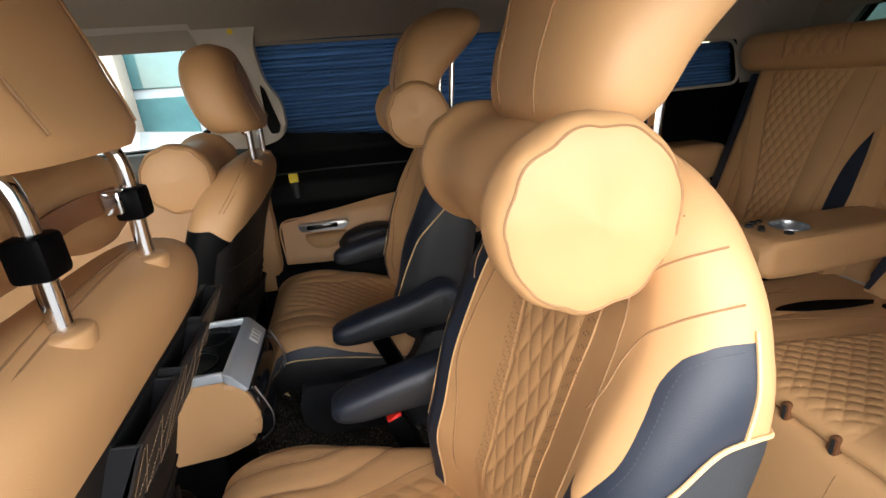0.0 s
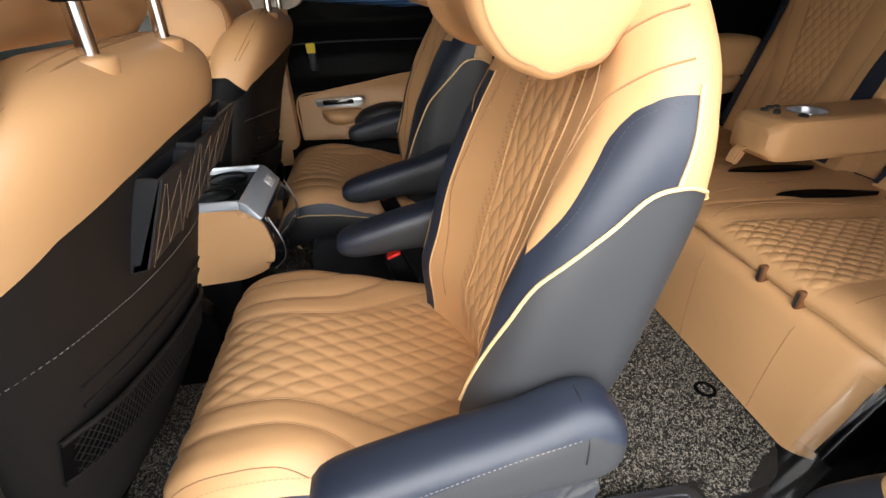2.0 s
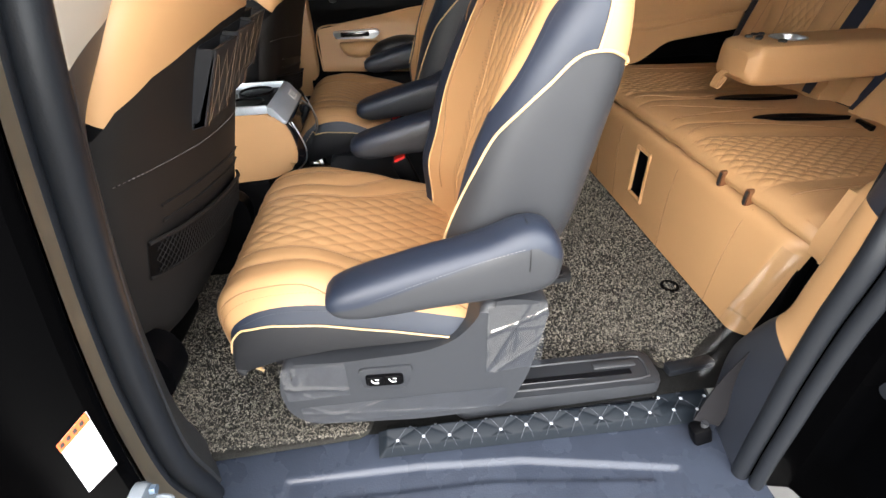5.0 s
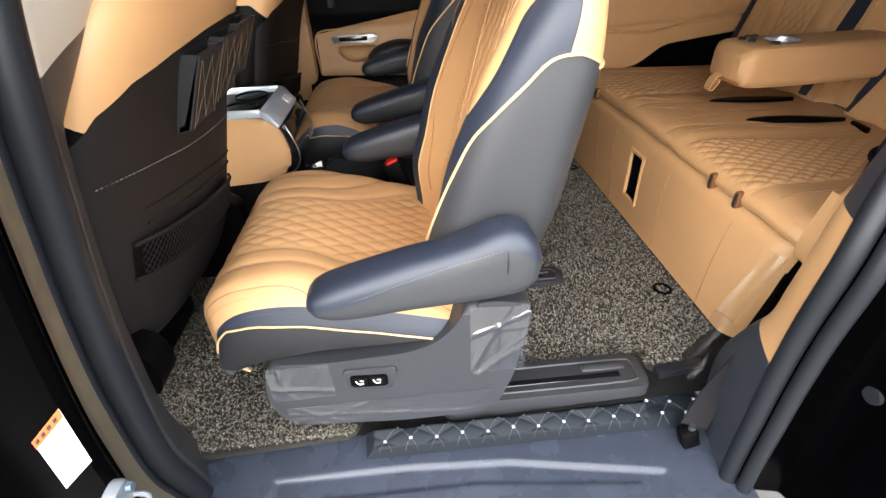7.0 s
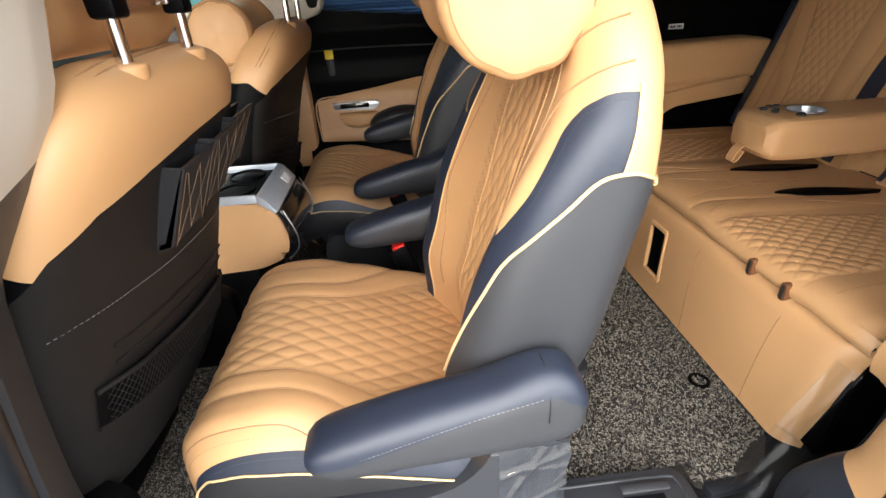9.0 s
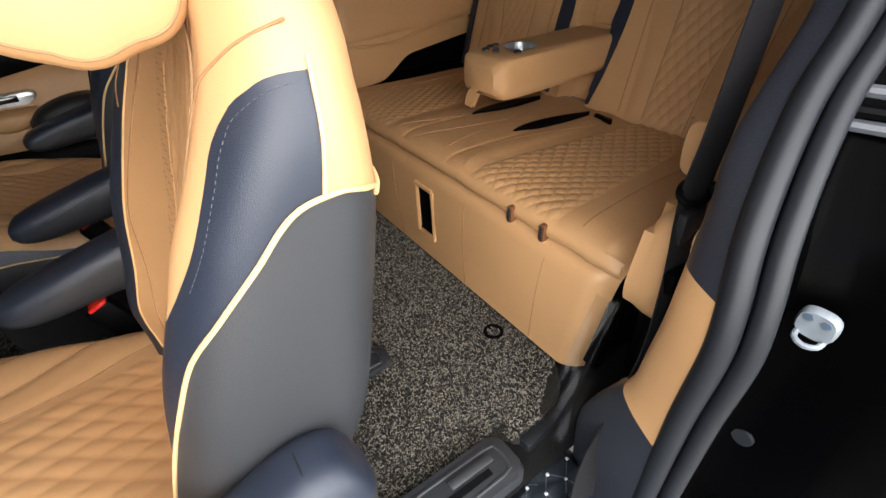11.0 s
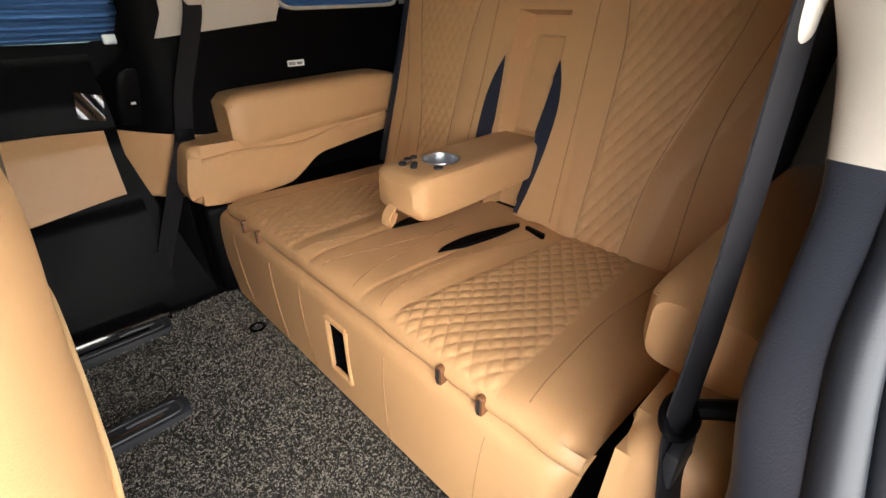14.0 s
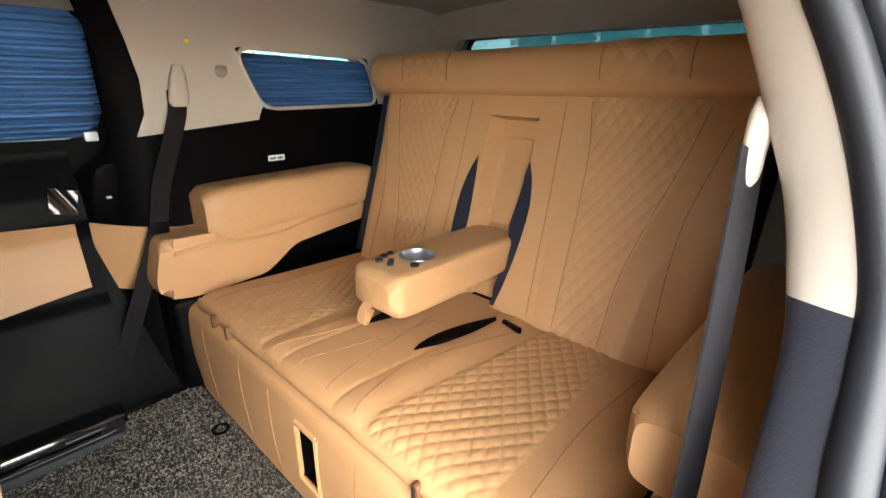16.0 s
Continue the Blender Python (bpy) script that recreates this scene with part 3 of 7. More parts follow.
def second_row_seat(yc, sg, label, head_dz=0.0, head_dx=0.030):
    seat = thing("captain_seat", label, "car seat", "second-row seats", at=(0.15, yc, 0.0))
    P = SECOND
    data = seat_back(P, yc, sg)

    f_pipe = lambda v: v.z - smooth_interp(v.x, PIPE_LINE)
    f_front = lambda v: v.x - smooth_interp(v.z, NAVY_FRONT)
    f_top = lambda v: smooth_interp(v.x, [(0.36, 0.640), (0.376, 0.658), (0.391, 0.670), (0.405, 0.675), (0.425, 0.675)]) - v.z
    f_rear = lambda v: interp(v.z, [(0.60, 0.410), (0.64, 0.4175), (0.67, 0.422), (0.69, 0.424)]) - v.x
    f_in = lambda v: (v.y - yc) * sg - 0.59 * back_lines(P, v.z)[2]
    f_out = lambda v: abs(v.y - yc) - 0.76 * back_lines(P, v.z)[2]
    for f in (f_pipe, f_front, f_top, f_rear, f_in, f_out):
        data = cut(data, f)

    def kind(c, k):
        xc, d, w = back_lines(P, c.z)
        outer = abs(c.y - yc) > (0.76 if c.z < 0.63 or c.x < xc - 0.25 * d else 0.5) * w
        if f_pipe(c) < 0 and (outer or c.x > xc) and not c.x < xc - 0.9 * d:
            return "shell"
        if f_in(c) > 0 and c.z < 0.645 and c.x < xc:
            return "shoulder"
        if f_pipe(c) >= 0 and outer and f_front(c) > 0 and f_rear(c) > 0 and f_top(c) > 0:
            return "shoulder"
        return "cover"
    r = regions(data, kind)
    part("backrest_cover", r["cover"], TAN, seat, "tan leather backrest with bolsters")
    part("back_shell", r["shell"], SHELL, seat, "charcoal moulded back shell")
    sh = r["shoulder"]
    for s in (-1, 1):
        half = regions(sh, lambda c, k: "a" if (c.y - yc) * s > 0 else None)["a"]
        part("shoulder_panel", half, NAVY, seat, "navy leather shoulder panel")
    # piping round the shell, from side to side behind
    side_pts = [(x, side_y(P, x, smooth_interp(x, PIPE_LINE)) + 0.0015, smooth_interp(x, PIPE_LINE)) for x in (0.24, 0.25, 0.265, 0.285, 0.305, 0.33, 0.36, 0.39, 0.42, 0.44, 0.455)]
    xr, dr, wr = back_lines(P, 0.587)
    rear_pts = [(xr + dr * (1 - k**SQ) ** (1 / SQ) + 0.001, k * wr, 0.587) for k in (0.93, 0.86, 0.75, 0.5, 0.25, 0.0)]
    loop = side_pts + rear_pts
    loop = [(x, yc - q, z) for x, q, z in loop] + [(x, yc + q, z) for x, q, z in reversed(loop[:-1])]
    part("piping", tube(loop, 0.0020, 8, 220), PIPE, seat, "cream piping")
    for s in (-1, 1):
        line_ = [(smooth_interp(z, NAVY_FRONT) + 0.004, z) for z in np.linspace(0.56, 0.655, 12)] + [(0.396, 0.667), (0.408, 0.670), (0.418, 0.670)]
        pts = [(x, yc + s * (side_y(P, x, z) + 0.0005), z) for x, z in line_]
        part("shoulder_stitching", stitch_row(pts, 0.0045, 0.0003), GREYTHREAD, seat, "grey-blue stitching")
        pts = [(x, yc + s * (side_y(P, x, z) + 0.001), z) for x, z in ((0.411, 0.607), (0.4185, 0.64), (0.423, 0.67), (0.425, 0.682))]
        part("piping", tube(pts, 0.0018, 6, 16), PIPE, seat, "cream piping")
    inner = [(front_x(P, 0.59 * back_lines(P, z)[2], z) - 0.0005, yc + sg * 0.59 * back_lines(P, z)[2], z) for z in np.linspace(0.225, 0.645, 16)]
    part("piping", tube(inner, 0.0014, 6, 80), PIPE, seat, "cream piping")
    # quilted middle, perforated strips and seams on the front
    QC = -0.018
    qh = lambda z: interp(z, [(0.30, 0.048), (0.48, 0.054), (0.62, 0.064), (0.75, 0.060)])
    part("quilted_panel", back_sheet(P, yc, sg, lambda z: QC - qh(z), lambda z: QC + qh(z), 0.24, 0.745, 0.001, lambda q, z: 0.0036 * quilt(q - QC, z, 0.030, 0.062), 64, 150), TAN, seat, "diamond-quilted tan leather")
    for s in (-1, 1):
        a = (lambda z: QC + qh(z) + 0.002) if s > 0 else (lambda z: QC - qh(z) - 0.026)
        b = (lambda z: QC + qh(z) + 0.026) if s > 0 else (lambda z: QC - qh(z) - 0.002)
        part("perforated_strip", back_sheet(P, yc, sg, a, b, 0.24, 0.74, 0.001, lambda q, z: 0.0004, 12, 80), PERF, seat, "perforated tan leather")
        curve = [(0.115, 0.29), (0.12, 0.33), (0.135, 0.40), (0.150, 0.47), (0.148, 0.54), (0.140, 0.60), (0.125, 0.67), (0.11, 0.74)]
        pts = [(front_x(P, s * q + QC, z) - 0.0005, yc + sg * (s * q + QC), z) for q, z in curve]
        part("bolster_seam", tube(pts, 0.0011, 6, 60), SEAM, seat)
        for curve in ([(0.150, 0.585), (0.162, 0.610), (0.166, 0.640), (0.175, 0.664), (0.195, 0.686), (0.212, 0.700)], [(0.118, 0.672), (0.140, 0.690), (0.168, 0.718), (0.190, 0.735)]):
            pts = [(front_x(P, s * q, z) - 0.0005, yc + sg * s * q, z) for q, z in spline(curve, 16)]
            part("bolster_seam", tube(pts, 0.0010, 6, 40), SEAM, seat)
        part("perforated_yoke", back_sheet(P, yc, sg, (lambda z: 0.095) if s > 0 else (lambda z: -0.165), (lambda z: 0.165) if s > 0 else (lambda z: -0.095), 0.728, 0.758, 0.0008, lambda q, z: 0.0004, 10, 8), PERF, seat, "perforated tan leather")
    for run in quilt_lines(0.030, 0.062, 0.25, 0.735, lambda z: 0.95 * qh(z)):
        part("quilt_thread", tube([(front_x(P, q + QC, z) - 0.0014, yc + sg * (q + QC), z) for q, z in run], 0.0005, 4, 24), TANTHREAD, seat)
    # cushion: top sheet from the front's lower edge over the lip to the rear
    prof = [(-0.072, 0.184), (-0.094, 0.205), (-0.104, 0.240), (-0.093, 0.280), (-0.052, 0.305), (0.02, 0.308), (0.10, 0.285), (0.20, 0.252), (0.30, 0.224)]
    W = 0.228
    line = spline(prof, 110)
    arc = [0.0]
    for a_, b_ in zip(line, line[1:]):
        arc.append(arc[-1] + math.dist(a_, b_))
    PLEATS = ((0.090, 0.130), (0.130, 0.185))
    flare = lambda x: smooth_interp(x, [(0.0, 1.0), (0.04, 1.02), (0.08, 1.12), (0.14, 1.45), (0.20, 1.85), (0.30, 2.3)])  # the seams fan out towards the rear

    def top(u, v, lift=0.0):
        p = line[min(int(v * 109 + 0.5), 109)]
        q = 2 * u - 1
        k = abs(q)
        corner = max(0.0, k - 0.80) / 0.20
        x = p[0] + 0.020 * corner**2 * max(0, min(1, (0.10 - p[0]) / 0.15))
        z = p[1] - interp(p[0], [(0.02, 0.026), (0.16, 0.012 if q < 0 else 0.036)]) * corner**2.2 + interp(p[0], [(-0.02, 0.0), (0.08, 0.012), (0.2, 0.020)]) * (1.0 if q < 0 else 0.45) * math.exp(-((k - 0.78) / 0.2) ** 2)
        # quilted middle, then pleats along the sides
        a = abs(q * W + 0.02) / flare(p[0])
        puff = 0.0
        if a < 0.090:
            puff = 0.0034 * quilt(q * W, arc[min(int(v * 109 + 0.5), 109)], 0.030, 0.058) * min(1, (0.090 - a) * 60)
        else:
            for a0, a1 in PLEATS:
                if a0 <= a < a1:
                    puff = 0.0038 * max(0, 1 - abs(2 * (a - a0) / (a1 - a0) - 1) ** 3)
        up = min(1, max(0, (p[0] + 0.09) / 0.03))
        z += puff * up
        x -= puff * (1 - up)
        return Vector((x, yc + sg * q * W, z + lift))
    part("cushion_top", grid(top, 180, 110), TAN, seat, "tan leather seat cushion, quilted and pleated")
    for s in (-1, 1):
        for a_ in (0.090, 0.130, 0.185):
            pts = []
            for v in np.linspace(0.04, 0.99, 60):
                q = (s * a_ * flare(line[min(int(v * 109 + 0.5), 109)][0]) - 0.02) / W
                if abs(q) < 0.95:
                    pts.append(top(0.5 + q / 2, v, 0.0003))
            part("cushion_seam", tube(pts, 0.0009, 6, 80), SEAM, seat)
        pts = [top(0.5 + s * 0.475, v, 0.0012) for v in np.linspace(0.15, 0.98, 24)]
        part("cushion_stitching", stitch_row(pts, 0.006, 0.0004), SEAM, seat)
        edge = [top(0.5 + s * 0.5, v) for v in np.linspace(0.0, 1, 60)]
        low = lambda x: interp(x, [(-0.09, 0.160), (-0.07, 0.170), (-0.016, 0.190), (0.07, 0.203), (0.28, 0.205)])
        pz = lambda x: interp(x, [(-0.104, 0.16), (-0.088, 0.185), (-0.083, 0.215), (-0.078, 0.235), (-0.061, 0.251), (-0.021, 0.258), (0.05, 0.252), (0.153, 0.229), (0.246, 0.205), (0.30, 0.192)])

        def side(u, v, a, b, bulge):
            e = edge[min(int(u * 59 + 0.5), 59)]
            za, zb = a(e), b(e)
            z = za + (zb - za) * v
            return Vector((e.x, e.y + s * sg * bulge * math.sin(math.pi * min(max((e.z - z) / max(e.z - 0.15, 1e-3), 0), 1)), z))
        mid = lambda e: min(e.z, pz(e.x))
        tl = lambda e: max(mid(e), min(e.z, interp(e.x, [(-0.1, 0.24), (-0.085, 0.255), (-0.071, 0.279), (-0.043, 0.290), (0.007, 0.292), (0.071, 0.283), (0.219, 0.248), (0.30, 0.218)])))
        part("cushion_corner", grid(lambda u, v: side(u, v, lambda e: e.z, tl, 0.014), 60, 5), TAN, seat)
        part("cushion_band", grid(lambda u, v: side(u, v, tl, mid, 0.014), 60, 8), NAVY, seat, "navy leather side band")
        part("cushion_side", grid(lambda u, v: side(u, v, mid, lambda e: min(mid(e), low(e.x)), 0.014), 60, 8), CHAR, seat, "charcoal leather cushion side")
        pts = [side(u, 1, lambda e: e.z, mid, 0.016) for u in np.linspace(0.0, 1, 40)]
        part("piping", tube(pts, 0.0016, 8, 110), PIPE, seat, "cream piping")
        part("cushion_stitching", stitch_row([edge[k] + Vector((0, s * sg * 0.006, tl(edge[k]) - edge[k].z - 0.006)) for k in range(14, 46, 5)], 0.005, 0.0004), GREYTHREAD, seat)
    part("cushion_bottom", box((-0.04, yc - W + 0.012, 0.15), (0.29, yc + W - 0.012, 0.20), 0.01), CHAR, seat)
    # plastic base with its side skirts
    skirt = round_poly([(-0.015, 0.192), (-0.03, 0.13), (-0.024, 0.075), (0.008, 0.045), (0.18, 0.030), (0.335, 0.032), (0.366, 0.115), (0.392, 0.268), (0.33, 0.282), (0.292, 0.276), (0.276, 0.240), (0.245, 0.208), (0.20, 0.192), (0.075, 0.186)], 0.02)
    for s in (-1, 1):
        y = yc + s * sg * 0.225
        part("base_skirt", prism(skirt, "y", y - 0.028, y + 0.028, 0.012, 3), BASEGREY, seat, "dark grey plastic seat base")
    part("base_frame", box((0.0, yc - 0.19, 0.0), (0.36, yc + 0.19, 0.16), 0.02), BLACK, seat)
    # armrests
    for s, tip in ((-1, 0.0), (1, 0.0)):
        ya = yc + s * sg * 0.262
        rows = [(0.078, 0.324, 0.010, 0.022), (0.088, 0.324, 0.020, 0.030), (0.12, 0.327, 0.030, 0.035), (0.20, 0.341, 0.038, 0.037), (0.28, 0.353, 0.045, 0.037), (0.335, 0.365, 0.053, 0.037), (0.366, 0.366, 0.046, 0.035), (0.382, 0.364, 0.028, 0.028), (0.388, 0.362, 0.012, 0.015)]
        body = pad([(h, ya, z, wy, wz) for h, z, wz, wy in dense_sections(rows, 40)], "x", 40, 3.0)
        split = lambda x: interp(x, [(0.07, 0.318), (0.12, 0.328), (0.20, 0.356), (0.30, 0.388), (0.345, 0.397), (0.40, 0.36)])
        rr = regions(cut(body, lambda v: v.z - split(v.x)), lambda c, k: "pad" if c.z > split(c.x) else "shell")
        arm = part("armrest", rr["shell"], SHELL, seat, "charcoal armrest with a navy leather pad")
        part("armrest_pad", rr["pad"], NAVY, arm, "navy leather pad")
        pts = [(x, ya + s * sg * smooth_interp(x, [(r_[0], r_[3] * 0.985) for r_ in rows]), split(x) + 0.004) for x in (0.10, 0.14, 0.20, 0.27, 0.335)]
        part("armrest_stitching", stitch_row(pts, 0.005, 0.0004), THREAD, arm)
        pts = [(0.338, ya + 0.0375 * math.cos(a), 0.365 + 0.0535 * math.copysign(abs(math.sin(a)) ** 0.67, math.sin(a))) for a in np.linspace(0, math.pi, 14)]
        part("armrest_seam", tube(pts, 0.0009, 6, 30), CHAR, arm)
        part("armrest_pivot", box((0.30, min(ya, yc + s * sg * 0.22), 0.30), (0.375, max(ya, yc + s * sg * 0.22), 0.35), 0.015), SHELL, seat)
    # headrest on two rods
    rows = [(0.808, 0.345, 0.0, 0.030, 0.112), (0.83, 0.352, 0.0, 0.048, 0.128), (0.87, 0.366, 0.0, 0.060, 0.135), (0.905, 0.390, 0.0, 0.074, 0.136), (0.94, 0.415, 0.0, 0.088, 0.132), (0.975, 0.440, 0.0, 0.088, 0.122), (1.0, 0.452, 0.0, 0.066, 0.100), (1.014, 0.452, 0.0, 0.035, 0.065), (1.018, 0.452, 0.0, 0.012, 0.03)]
    rows = [(h + head_dz, x + head_dx, y, dx, wy) for h, x, y, dx, wy in rows]
    head = part("headrest", headrest_body([(h, x, yc + y, dx, wy) for h, x, y, dx, wy in rows]), TAN, seat, "tan leather headrest")
    for q in (-0.045, 0.045):
        pts = [(smooth_interp(z, [(r_[0], r_[1] - r_[3] * 0.985) for r_ in rows]) - 0.0005, yc + q + (0.02 if q > 0 else -0.02) * (z - 0.82 - head_dz) / 0.19, z) for z in np.linspace(0.825 + head_dz, 1.0 + head_dz, 9)]
        part("headrest_seam", tube(pts, 0.0014, 6, 40), SEAM, head)
    for q in (-0.07, 0.07):
        part("headrest_rod", rod(0.436, yc + q, 0.765, 0.95, 0.08, 0.0065), CHROME, seat, "chrome headrest rod")
        part("rod_collar", pad([(0.765, 0.436, yc + q, 0.016, 0.014), (0.785, 0.436, yc + q, 0.014, 0.012), (0.79, 0.436, yc + q, 0.010, 0.009)], "z", 16, 2), TAN, seat)
    # buckle on the inner side
    yb = yc + sg * 0.248
    b = part("buckle", box((0.180, yb - 0.014, 0.20), (0.220, yb + 0.014, 0.297), 0.005, 2, Matrix.Rotation(radians(-22), 4, "Y")), BLACK, seat, "black belt buckle")
    part("button", box((0.170, yb - 0.012, 0.2905), (0.198, yb + 0.012, 0.2985), 0.002, 1, Matrix.Rotation(radians(-22), 4, "Y")), RED, b, "red release button")
    part("protective_film", grid(lambda u, v: (0.213 + 0.05 * v + 0.006 * math.sin(9 * u), yb - 0.02 + 0.04 * u, 0.225 - 0.05 * v + 0.006 * math.sin(13 * u + 5 * v)), 12, 12), FILM, seat, "crinkled clear film")
    return seat


def neck_pillow(yc, sg, x, z, r, half, label, tilt=0.0):
    """A dog-bone shaped roll pillow across the headrest's foot."""
    t = thing("neck_pillow", label, "neck pillow", "neck pillows", at=(x, yc, z))
    N, S = 60, 72
    prof_ = [(0.0, 0.80), (0.45, 0.80), (0.62, 0.88), (0.74, 0.985), (0.82, 1.0), (0.90, 0.975), (0.945, 0.90), (0.965, 0.78), (0.985, 0.45), (1.0, 0.02)]
    rnd = random.Random(int(1000 * (yc + x + 2)))
    ph = [rnd.uniform(0, 6.28) for _ in range(6)]

    def gather(a, k):
        """Gathers in the leather, deepest at the end seams."""
        deep = math.exp(-((k - 0.93) / 0.10) ** 2)
        return 1 + deep * (0.034 * abs(math.sin(5.5 * a + ph[0])) + 0.014 * math.sin(9 * a + ph[1]) - 0.02) + 0.010 * math.sin(3 * a + 4 * k + ph[2]) * k + 0.006 * math.sin(2 * a - 7 * k + ph[3])

    def skin(a, h, out=1.0):
        k = abs(h)
        rad = r * smooth_interp(k, prof_) * gather(a, k) * out
        end = 0.012 * math.sin(2 * a + ph[4]) * max(0, k - 0.9) * 8
        return Vector((x + rad * math.cos(a), yc + h * half * (1 + end) + tilt * rad * math.cos(a), z + rad * math.sin(a)))
    spread = [math.copysign(1 - (1 - abs(h)) ** 1.35, h) for h in np.linspace(-1, 1, N)]
    verts = [skin(2 * math.pi * i / S, h) for h in spread for i in range(S)]
    faces = [(j * S + i, j * S + (i + 1) % S, (j + 1) * S + (i + 1) % S, (j + 1) * S + i) for j in range(N - 1) for i in range(S)]
    faces += [tuple(range(S))[::-1], tuple((N - 1) * S + i for i in range(S))]
    part("pillow_body", (verts, faces), TAN, t)
    for s in (-1, 1):
        pts = [skin(a, s * 0.948, 1.003) for a in np.linspace(0, 2 * math.pi, 60, endpoint=False)]
        part("end_seam", tube(pts, 0.0010, 6, 150, True), SEAM, t)
    return t


near_seat = second_row_seat(0.742, 1, "tan leather captain seat with navy shoulder panels and charcoal shell")
far_seat = second_row_seat(2 * YC - 0.742, -1, "tan leather captain seat beside the far door, in shade", 0.0, 0.0)
neck_pillow(0.735, 1, 0.332, 0.757, 0.076, 0.165, "tan leather roll pillow on the captain seat's headrest rods")
neck_pillow(1.53, -1, 0.34, 0.785, 0.075, 0.17, "tan leather roll pillow in shade by the blinds")

FRONT = [(0.20, -0.225, 0.035, 0.16), (0.225, -0.225, 0.058, 0.20), (0.27, -0.224, 0.076, 0.228), (0.32, -0.215, 0.080, 0.240), (0.38, -0.199, 0.080, 0.248), (0.50, -0.166, 0.078, 0.252), (0.58, -0.136, 0.076, 0.249),
         (0.64, -0.108, 0.074, 0.236), (0.68, -0.090, 0.064, 0.210), (0.705, -0.080, 0.042, 0.17), (0.718, -0.076, 0.016, 0.12)]


def front_seat(yc, label, pocketed):
    seat = thing("front_seat", label, "car seat", "front seats", at=(-0.3, yc, 0.0))
    P = FRONT
    data = seat_back(P, yc, 1, 132, 80)

    PAN = [(-0.264, 0.05), (-0.258, 0.50), (-0.250, 0.548), (-0.232, 0.578), (-0.19, 0.600), (-0.11, 0.613), (0, 0.623), (0.11, 0.628), (0.19, 0.625), (0.235, 0.60), (0.250, 0.55), (0.258, 0.48), (0.262, 0.05)]
    f_pan = lambda v: interp(v.y - yc, PAN) - v.z
    f_rear = lambda v: v.x - back_lines(P, v.z)[0] - 0.25 * back_lines(P, v.z)[1]
    f_side = lambda v: v.z - 0.562 + 0.95 * (max(v.x, -0.135) + 0.1)
    f_patch = lambda v: inside((v.x, v.z), [(-0.20, 0.61), (-0.165, 0.645), (-0.125, 0.632), (-0.158, 0.576)])
    for f in (f_pan, f_rear, f_side) + (() if pocketed else (f_patch,)):
        data = cut(data, f)

    def kind(c, k):
        if f_pan(c) > 0 and f_rear(c) > 0:
            return "panel"
        if not pocketed and c.y < yc and f_patch(c) > 0 and abs(c.y - yc) > 0.5 * back_lines(P, c.z)[2]:
            return "patch"
        if f_side(c) < 0 and abs(c.y - yc) > 0.55 * back_lines(P, c.z)[2]:
            return "side_a" if c.y < yc else "side_b"
        return "cover"
    r = regions(data, kind)
    part("backrest_cover", r["cover"], TAN, seat, "tan leather backrest")
    part("back_panel", r["panel"], PANELDARK, seat, "charcoal back panel")
    if "patch" in r:
        part("shoulder_patch", r["patch"], NAVY, seat, "navy leather patch")
    for k in ("side_a", "side_b"):
        part("lower_side", r[k], BLACK, seat)
    rear = lambda q, z: back_lines(P, z)[0] + back_lines(P, z)[1] * (1 - min(abs(q) / back_lines(P, z)[2], 0.99) ** sq(P, z)) ** (1 / sq(P, z))
    pts = [(rear(q, z) + 0.002, yc + q, z) for q, z in ((-0.236, 0.498), (-0.19, 0.497), (-0.13, 0.490), (-0.05, 0.478), (0.05, 0.468), (0.15, 0.460), (0.21, 0.458))]
    part("panel_stitching", stitch_row(pts, 0.006, 0.0005), THREAD, seat)
    over = lambda x, q: max((z for z in np.linspace(0.56, 0.718, 120) if abs(x - back_lines(P, z)[0]) < back_lines(P, z)[1] and abs(q) < back_lines(P, z)[2] * (1 - (abs(x - back_lines(P, z)[0]) / back_lines(P, z)[1]) ** sq(P, z)) ** (1 / sq(P, z))), default=0.56)
    for dx in (0.0, 0.009):
        ends = [(-0.085, 0.19), (-0.078, 0.15), (-0.070, 0.06), (-0.064, -0.06), (-0.060, -0.13), (-0.068, -0.19), (-0.088, -0.225), (-0.112, -0.240)]
        part("shoulder_seam", tube([(x + dx, yc + q, over(x + dx, q) + 0.0002) for x, q in ends], 0.0010, 6, 70), SEAM, seat)
    # lower net pocket
    def net(u, v):
        q = -0.205 + 0.36 * u
        z = 0.352 - 0.065 * u - 0.012 * math.sin(math.pi * u) + (0.062 - 0.012 * abs(2 * u - 1) ** 3) * v
        e = min(1, u * 8, (1 - u) * 8, v * 8)
        return Vector((rear(q, z) + 0.003 + 0.008 * e, yc + q, z))
    part("net_pocket", grid(net, 24, 16), BLACK, seat, "black net pocket")
    cords = []
    for k in range(-6, 52):
        for s in (-1, 1):
            pts = []
            for m in range(9):
                v = m / 8
                u = k / 45 + s * 0.105 * (v - 0.5)
                if 0.02 < u < 0.98:
                    pts.append(net(u, v) + Vector((0.0015, 0, 0)))
            if len(pts) > 2:
                cords.append(tube(pts, 0.0007, 3, 6))
    part("net_mesh", join(*cords), PANELDARK, seat, "black diamond net")
    part("net_hem", tube([net(u, 1) + Vector((0.002, 0, 0.003)) for u in np.linspace(0, 1, 9)], 0.003, 8, 30), PANELDARK, seat)
    part("net_hem", tube([net(u, 0) for u in np.linspace(0, 1, 9)], 0.003, 8, 24), PANELDARK, seat)
